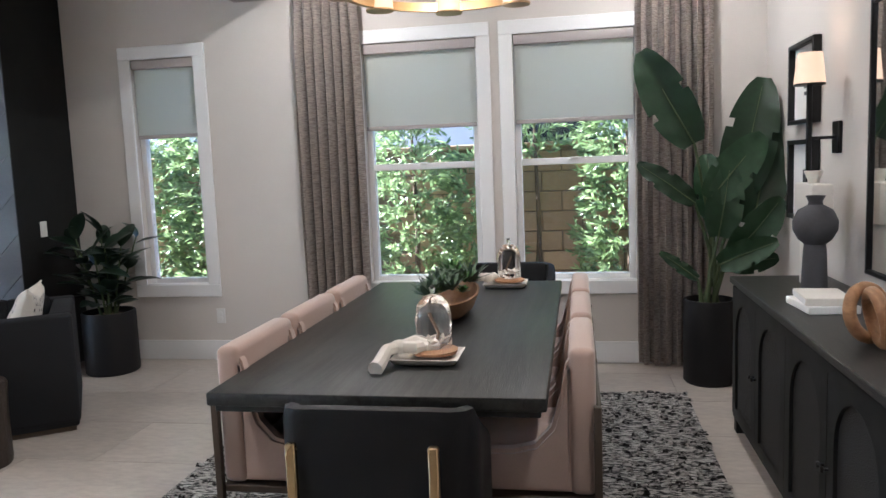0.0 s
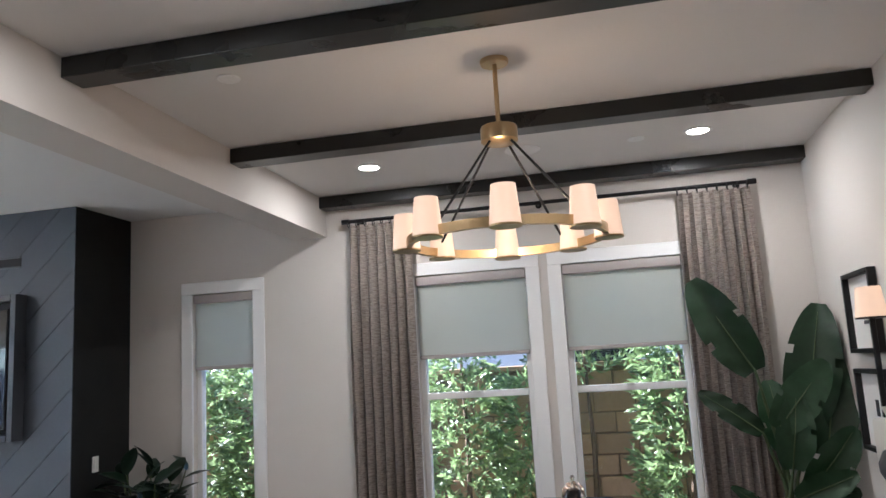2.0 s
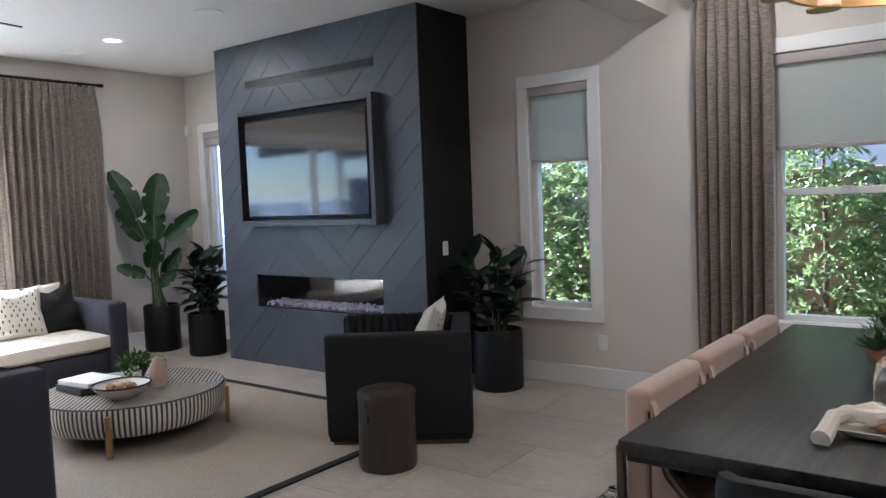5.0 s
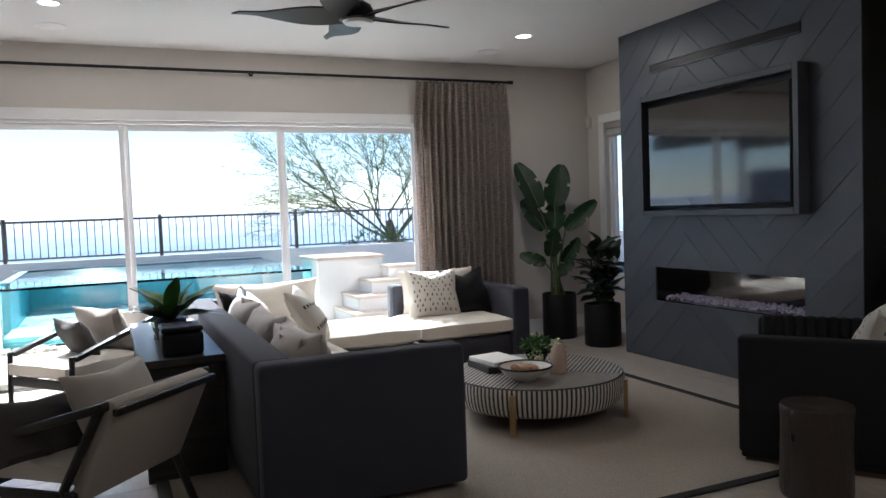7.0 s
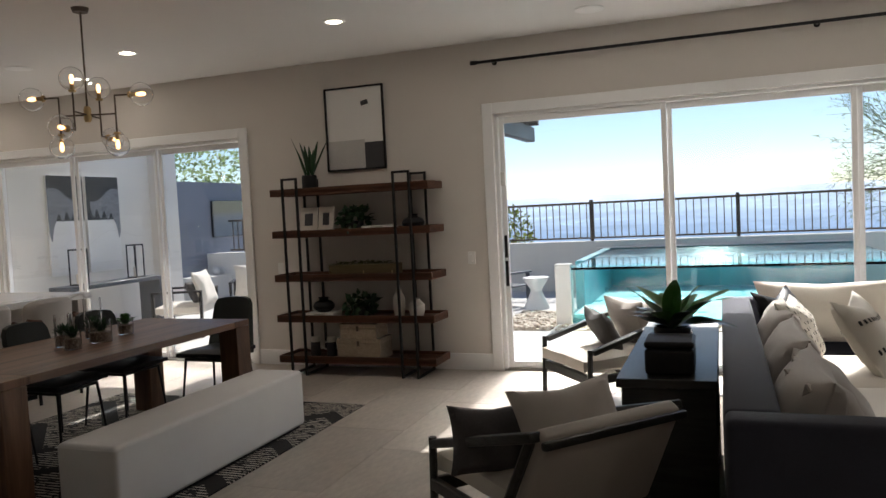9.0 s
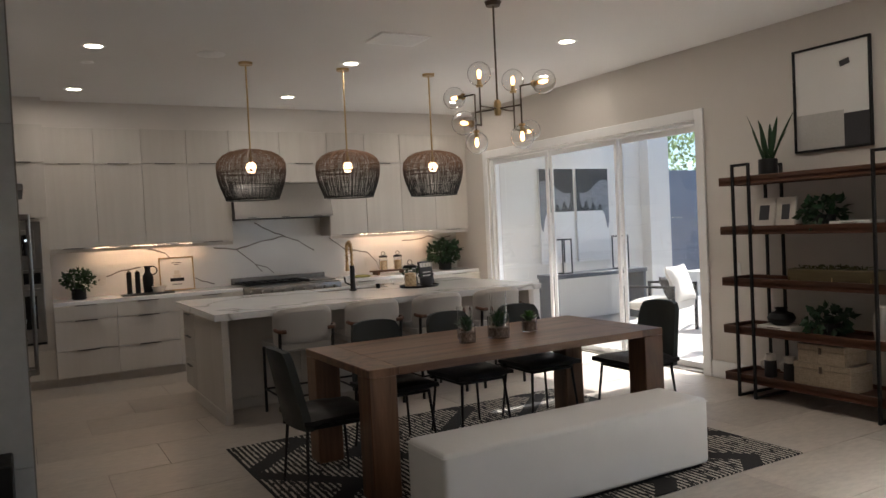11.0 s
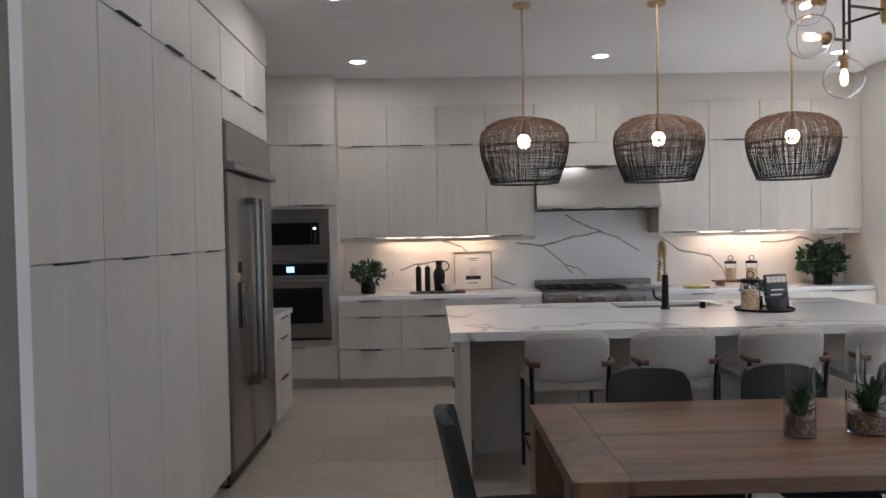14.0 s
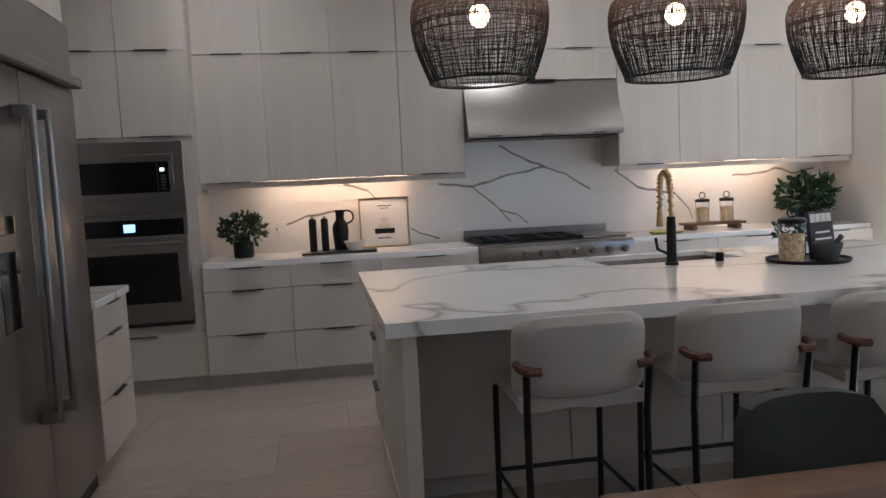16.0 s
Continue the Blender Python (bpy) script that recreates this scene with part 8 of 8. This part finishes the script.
# covered terrace beyond the second sliding door
out("terrace_wall_south", box((-11.6, -8.15, 0), (X0 - 0.2, -7.95, 3.0), 0), STUCCO, "white terrace wall")
out("terrace_pier", box((-12.05, -8.20, 0), (-11.6, -7.75, 3.0), 0), STUCCO, "white terrace pier")
out("terrace_ceiling", box((-10.2, -8.15, 2.85), (X0 - 0.2, -4.0, 3.05), 0), STUCCO, "white terrace ceiling")
BLUEGREY = surface("blue grey board tile", (0.20, 0.215, 0.26), 0.6, vary=0.08, bump=0.05)
ow = out("outdoor_fireplace_wall", box((-19.0, -9.8, -0.03), (-12.4, -9.5, 2.4), 0), BLUEGREY, "blue-grey tiled outdoor fireplace wall")
out("terrace_floor", box((-19.0, -14, -0.4), (-15.2, -7.5, -0.03), 0), CONC, "pale concrete terrace end")
p = thing("outdoor_television", (-15.9, -9.49, 1.2), "black outdoor television on the fireplace wall", "television")
part("screen", box((-0.7, 0, 0), (0.7, 0.06, 0.8), 0.008), SCREEN, p)
hb = thing("outdoor_hearth", (-15.4, -9.2, -0.03), "white plaster hearth ledge with round white stones", "hearth")
part("ledge", box((-1.4, -0.3, 0), (1.4, 0.3, 0.45), 0.01), STUCCO, hb)
for k in range(6):
    part("ball", ball(0.09, (-0.6 + 0.24 * k, 0.05, 0.53), (1, 1, 1), 14, 9), STUCCO, hb)
DARKSLATE = surface("charcoal paint", (0.05, 0.055, 0.058), 0.8, vary=0.2)
SILVER = surface("grey paint strokes", (0.22, 0.23, 0.25), 0.7, vary=0.4, big=6, fine=40, bump=0.3, stretch=(1, 1, 3))
for k, (x, sgn) in enumerate(((-9.85, 1), (-10.55, -1))):
    pa = thing("canvas_painting", (x, -7.945, 0.88), "tall canvas half charcoal, half white, with a grey drip shape", "painting", "terrace paintings", 180)
    part("canvas", box((-0.32, -0.035, 0), (0.32, 0, 1.43), 0.004), PAPER, pa)
    part("dark_field", box((-0.32, -0.0375, 0.78), (0.32, -0.0355, 1.43), 0), DARKSLATE, pa)
    bm = bmesh.new()
    c = bm.verts.new((-sgn * 0.40, -0.040, 1.0))
    fan_pts = []
    for j in range(29):
        t = j / 28
        x1 = -sgn * 0.32 + sgn * 0.58 * t
        top = 1.24 - 0.16 * t + 0.05 * math.sin(6 * t)
        low = 0.78 + 0.07 * math.sin(26 * t) - (0.42 * max(0, 1 - abs(t - 0.06) / 0.10)) + 0.12 * t
        fan_pts.append((bm.verts.new((x1, -0.040, top)), bm.verts.new((x1, -0.040, min(low, top - 0.04)))))
    bm.verts.remove(c)
    for p0, p1 in zip(fan_pts, fan_pts[1:]):
        bm.faces.new((p0[0], p0[1], p1[1], p1[0]))
    part("grey_shape", bm, SILVER, pa, "", False)
ct2 = thing("terrace_console", (-10.2, -7.55, -0.03), "dark metal terrace console table", "console table")
part("top", box((-0.9, -0.2, 0.72), (0.9, 0.2, 0.78), 0.004), GREYPAINT, ct2)
for x in (-0.87, 0.81):
    part("end", box((x, -0.2, 0), (x + 0.06, 0.2, 0.72), 0.004), GREYPAINT, ct2)
for x in (-0.55, 0.55):
    la = thing("lantern", (-10.2 + x, -7.55, 0.75), "tall black open metal lantern with a candle", "lantern", "terrace lanterns")
    for a in (-0.09, 0.075):
        for c in (-0.09, 0.075):
            part("post", box((a, c, 0), (a + 0.015, c + 0.015, 0.50), 0), BLACKM, la)
    part("cap", box((-0.09, -0.09, 0.49), (0.09, 0.09, 0.51), 0), BLACKM, la)
    part("base", box((-0.09, -0.09, 0), (0.09, 0.09, 0.015), 0), BLACKM, la)
    part("candle", lathe([(0, 0.015), (0.04, 0.015), (0.04, 0.16), (0, 0.16)], 14), CERAMIC, la)


def terrace_chair(at, rz):
    c = thing("terrace_armchair", at, "black metal terrace armchair with pale cushions", "armchair", "terrace armchairs", rz)
    for x in (-0.36, 0.36):
        for y in (-0.33, 0.33):
            part("leg", box((x - 0.02, y - 0.02, 0), (x + 0.02, y + 0.02, 0.62), 0.003), BLACKM, c)
        part("arm", box((x - 0.025, -0.35, 0.62), (x + 0.025, 0.35, 0.65), 0.003), BLACKM, c)
    part("seat", moved(cushion(0.66, 0.66, 0.16, 0.3), pose(0, 0, 0.30)), CREAM, c)
    part("back", moved(pillow(0.62, 0.5, 0.18), pose(0, -0.28, 0.66, 72)), CREAM, c)
    part("pillow", moved(pillow(0.42, 0.34, 0.14), pose(0, -0.14, 0.60, 66)), INKED, c, "dark patterned pillow")
    return c


tc1 = terrace_chair((-10.2, -6.2, -0.03), 200)
copy_thing(tc1, pose(-11.5, -5.9, -0.03, 0, 0, 120))
bushy((-11.9, -4.9, -0.03), 0.16, 0.22, 0.30, "leafy green plant in a low terrace pot", FRESHLEAF, 41, 120, 0.14)


# ---- garden wall of blocks and hedge outside the windows ----
BW, BH, BY = 0.40, 0.20, 7.70
gw = out("block_wall", box((-9.5, BY, -0.05), (5.0, BY + 0.2, 1.64), 0), MORTAR, "tan slump-stone block wall")
bmesh_block = box((-BW / 2 + 0.006, -0.02, 0.006), (BW / 2 - 0.006, 0.05, BH - 0.006), 0.008)
blk = part("block", bmesh_block, BLOCK, gw)
blk.location = (-2.2, BY, 0.15)
for j in range(8):
    for k in range(8 if j else 7):
        q = new("block", blk.data)
        q.parent, q.location = gw, (-1.9 + BW * k + (0.2 if j % 2 else 0) + (BW if j == 0 else 0), BY, 0.0 + BH * j)
    for k in range(5):
        q = new("block", blk.data)
        q.parent, q.location = gw, (-6.0 + BW * k + (0.2 if j % 2 else 0), BY, 0.0 + BH * j)
capo = part("cap", box((-9.5, -0.03, 0), (5.0, 0.23, 0.05), 0.008), BLOCK, gw)
capo.location = (0, BY, 1.64)


def shrub(x, y, z0, rx, ry, h, n, seed, name="hedge_shrub"):
    s = thing(name, (x, y, -0.05), "feathery green podocarpus shrub by the block wall", "shrub", "garden shrubs")
    rnd = random.Random(seed)
    part("trunk", tube([(0, 0, 0), (0.03, 0.02, h * 0.4), (0.0, 0.05, h * 0.85)], 0.035, 7, None, 0.012), BARK, s)
    bm = bmesh.new()
    vs, fs = [], []
    for c in range(n):
        a, t = rnd.uniform(0, 6.283), rnd.uniform(0, 1)
        rad = rnd.uniform(0.15, 1.0) ** 0.6 * (1 - 0.35 * t)
        o = Vector((rx * rad * math.cos(a), ry * rad * math.sin(a), z0 + (h - z0) * t))
        tip = (Vector((math.cos(a), math.sin(a), rnd.uniform(-0.6, 0.8)))).normalized()
        for l in range(11):
            d = (tip + Vector((rnd.gauss(0, 0.5), rnd.gauss(0, 0.5), rnd.gauss(0, 0.4)))).normalized()
            p = o + tip * (0.018 * l)
            L, w = rnd.uniform(0.07, 0.12), 0.013
            sd = d.orthogonal().normalized() * w
            i = len(vs)
            vs += [p, p + d * L * 0.5 + sd, p + d * L, p + d * L * 0.5 - sd]
            fs.append((i, i + 1, i + 2, i + 3))
    me = bpy.data.meshes.new("foliage")
    me.from_pydata(vs, [], fs)
    me.materials.append(HEDGE)
    new("foliage", me).parent = s


shrub(-1.70, 7.15, 0.5, 0.30, 0.30, 2.3, 300, 1)
shrub(-1.08, 7.20, 0.05, 0.30, 0.28, 1.65, 330, 2)
shrub(0.30, 7.15, 0.1, 0.38, 0.32, 2.4, 620, 3)
shrub(-0.55, 7.45, 1.55, 0.5, 0.15, 2.3, 150, 4)
shrub(-3.75, 7.2, 0.1, 0.42, 0.36, 2.4, 560, 5)
shrub(-4.6, 7.3, 0.1, 0.45, 0.38, 2.2, 480, 6)
shrub(-3.1, 7.4, 0.1, 0.36, 0.28, 1.5, 320, 7)
shrub(1.0, 7.3, 0.1, 0.45, 0.35, 2.2, 360, 8)
nb = thing("neighbour_house", (-1.0, 14.5, -0.05), "pale grey stucco neighbouring house wall with a dark window", "house")
part("wall", box((-9, -0.2, 0), (9, 0.2, 6.2), 0), surface("grey stucco", (0.55, 0.55, 0.55), 0.95, vary=0.06), nb)
part("window", box((-0.2, -0.25, 1.6), (1.2, -0.2, 2.8), 0), SCREEN, nb)

# thin-leaved tree and small shrub beyond the fence
tre = thing("palo_verde_tree", (-17.5, 6.6, -0.4), "airy palo verde tree with thin green branches", "tree")
rnd = random.Random(17)
part("trunk", tube([(0, 0, 0), (0.1, 0.0, 0.9), (0.0, -0.2, 1.7)], 0.14, 9, None, 0.09), BARK, tre)
lv, lf = [], []


def grow(p, d, L, r, lev, limb):
    q = p + d * L * 0.5 + Vector((rnd.gauss(0, 0.05), rnd.gauss(0, 0.05), rnd.gauss(0, 0.05))) * L
    e = p + d * L
    tube([p, q, e], r, 5, limb, r * 0.55)
    if lev == 0:
        for k in range(6):
            o = p.lerp(e, rnd.random()) + Vector((rnd.gauss(0, 0.07), rnd.gauss(0, 0.07), rnd.gauss(0, 0.07)))
            dd = (d + Vector((rnd.gauss(0, 0.7), rnd.gauss(0, 0.7), rnd.gauss(0, 0.7)))).normalized()
            s = dd.orthogonal().normalized() * 0.008
            i = len(lv)
            lv.extend([o, o + dd * 0.05 + s, o + dd * 0.12, o + dd * 0.05 - s])
            lf.append((i, i + 1, i + 2, i + 3))
        return
    for k in range(4 if lev > 1 else 3):
        nd = (d + Vector((rnd.gauss(0, 0.5), rnd.gauss(0, 0.5), rnd.gauss(0.02, 0.35)))).normalized()
        grow(p.lerp(e, rnd.uniform(0.45, 1.0)), nd, L * rnd.uniform(0.6, 0.85), r * 0.55, lev - 1, limb)


for k in range(6):
    limb = bmesh.new()
    a = radians(60 * k + 200)
    grow(Vector((0, -0.1, 1.2)), Vector((math.cos(a) * 0.8, math.sin(a) * 0.9 - 0.1, 0.55 + 0.15 * (k % 3))).normalized(), 1.75, 0.04, 4, limb)
    part("limb", limb, STEM, tre)
me = bpy.data.meshes.new("crown")
me.from_pydata(lv, [], lf)
me.materials.append(leafy("pale tree leaf", (0.20, 0.26, 0.10), 0.6, 0.4, 0.5))
new("crown", me).parent = tre
shr = thing("yellow_green_shrub", (-16.2, -3.0, -0.4), "small yellow-green shrub behind the fence", "shrub")
part("stem", rod(0.02, (0, 0, 0), (0, 0, 1.3), 6), BARK, shr)
part("foliage", leaf_cloud(700, 0.42, 0.42, 0.6, 0.10, 0.05, 19, (0, 0, 1.35)), leafy("yellow green leaf", (0.24, 0.30, 0.05), 0.5), shr, "", False)
shr = thing("fence_shrub", (-16.0, 5.6, -0.4), "bright green shrub behind the fence", "shrub")
part("stem", rod(0.02, (0, 0, 0), (0, 0, 0.7), 6), BARK, shr)
part("foliage", leaf_cloud(900, 0.5, 0.8, 0.7, 0.12, 0.05, 20, (0, 0, 0.9)), FRESHLEAF, shr, "", False)
fll = thing("shade_tree", (-16.0, -11.2, -0.4), "tree crown above the terrace fireplace wall", "tree")
part("trunk", rod(0.10, (0, 0, 0), (0, 0, 2.6), 8), BARK, fll)
part("crown", leaf_cloud(1600, 1.5, 2.0, 0.9, 0.16, 0.07, 23, (0, 0, 3.2)), HEDGE, fll, "", False)

# ---- pieces of the setting ----
# chevron boards on the chimney front
CW, PITCH = (FX1 - FX0) / 3, 0.30
for col in range(3):
    xa, xb = FX0 + CW * col, FX0 + CW * (col + 1)
    up = 1 if col % 2 == 0 else -1
    k = -6
    while k * PITCH < CZ + 1:
        z0 = k * PITCH
        quad = [(xa, z0), (xb, z0 + up * CW * 0.95), (xb, z0 + up * CW * 0.95 + PITCH - 0.006), (xa, z0 + PITCH - 0.006)]
        for lo, hi in ((0.0, CZ),):
            poly = quad
            for lim, sgn in ((0.002, 1), (CZ - 0.002, -1)):
                res = []
                for i in range(len(poly)):
                    a, b2 = poly[i], poly[(i + 1) % len(poly)]
                    ia, ib = sgn * (a[1] - lim) >= 0, sgn * (b2[1] - lim) >= 0
                    if ia:
                        res.append(a)
                    if ia != ib:
                        t = (lim - a[1]) / (b2[1] - a[1])
                        res.append((a[0] + (b2[0] - a[0]) * t, lim))
                poly = res
                if not poly:
                    break
            if len(poly) < 3:
                continue
            # leave the fire opening free
            def clip(pl, ax, lim, sgn):
                res = []
                for i in range(len(pl)):
                    a, b2 = pl[i], pl[(i + 1) % len(pl)]
                    ia, ib = sgn * (a[ax] - lim) >= 0, sgn * (b2[ax] - lim) >= 0
                    if ia:
                        res.append(a)
                    if ia != ib:
                        t = (lim - a[ax]) / (b2[ax] - a[ax])
                        res.append(tuple(a[j] + (b2[j] - a[j]) * t for j in (0, 1)))
                return res
            parts = [clip(poly, 1, FI[2], -1), clip(poly, 1, FI[3], 1)]
            mid = clip(clip(poly, 1, FI[2], 1), 1, FI[3], -1) if len(poly) > 2 else []
            if mid:
                parts += [clip(mid, 0, FI[0], -1), clip(mid, 0, FI[1], 1)]
            for pl in parts:
                if len(pl) < 3:
                    continue
                area = abs(sum(pl[i][0] * pl[(i + 1) % len(pl)][1] - pl[(i + 1) % len(pl)][0] * pl[i][1] for i in range(len(pl)))) / 2
                if area < 0.0005:
                    continue
                bm = bmesh.new()
                fv = [bm.verts.new((x, FY - 0.010, z)) for x, z in pl]
                bv = [bm.verts.new((x, FY, z)) for x, z in pl]
                n = len(pl)
                bm.faces.new(fv)
                for i in range(n):
                    bm.faces.new((fv[i], bv[i], bv[(i + 1) % n], fv[(i + 1) % n]))
                bmesh.ops.recalc_face_normals(bm, faces=bm.faces[:])
                part("board", bm, SLATE, breast, "", False)
        k += 1

# stone wall tiles
for j, (z0, z1) in enumerate(((0.0, 0.60), (0.60, 2.06), (2.06, CZ))):
    for k in range(5):
        x0 = -2.715 + 1.35 * k
        if x0 < 3.9:
            part("tile", box((x0 + 0.0015, -2.47, z0 + 0.0015), (min(x0 + 1.35, 3.99) - 0.0015, -2.458, z1 - 0.0015), 0.001), STONEWALL, stone)

# floor tiles
TX, TYY = 1.20, 0.60
tm = box((-TX / 2 + 0.0015, -TYY / 2 + 0.0015, -0.004), (TX / 2 - 0.0015, TYY / 2 - 0.0015, 0.0), 0)
first = part("tile", tm, TILE, floor, "", False)
first.location = (X0 + TX / 2, Y0 + TYY / 2, 0)
for j in range(24):
    for i in range(-1, 9):
        x = X0 + TX * (i + 0.5) + (j % 3) * TX / 3
        y = Y0 + TYY * (j + 0.5)
        if (i, j) == (0, 0) or x - TX / 2 > 1.3 and y > 1 or x < X0 - 0.3 or x - TX / 2 > -1.9 and y < -2.6:
            continue
        q = new("tile", first.data)
        q.parent, q.location = floor, (x, y, 0)
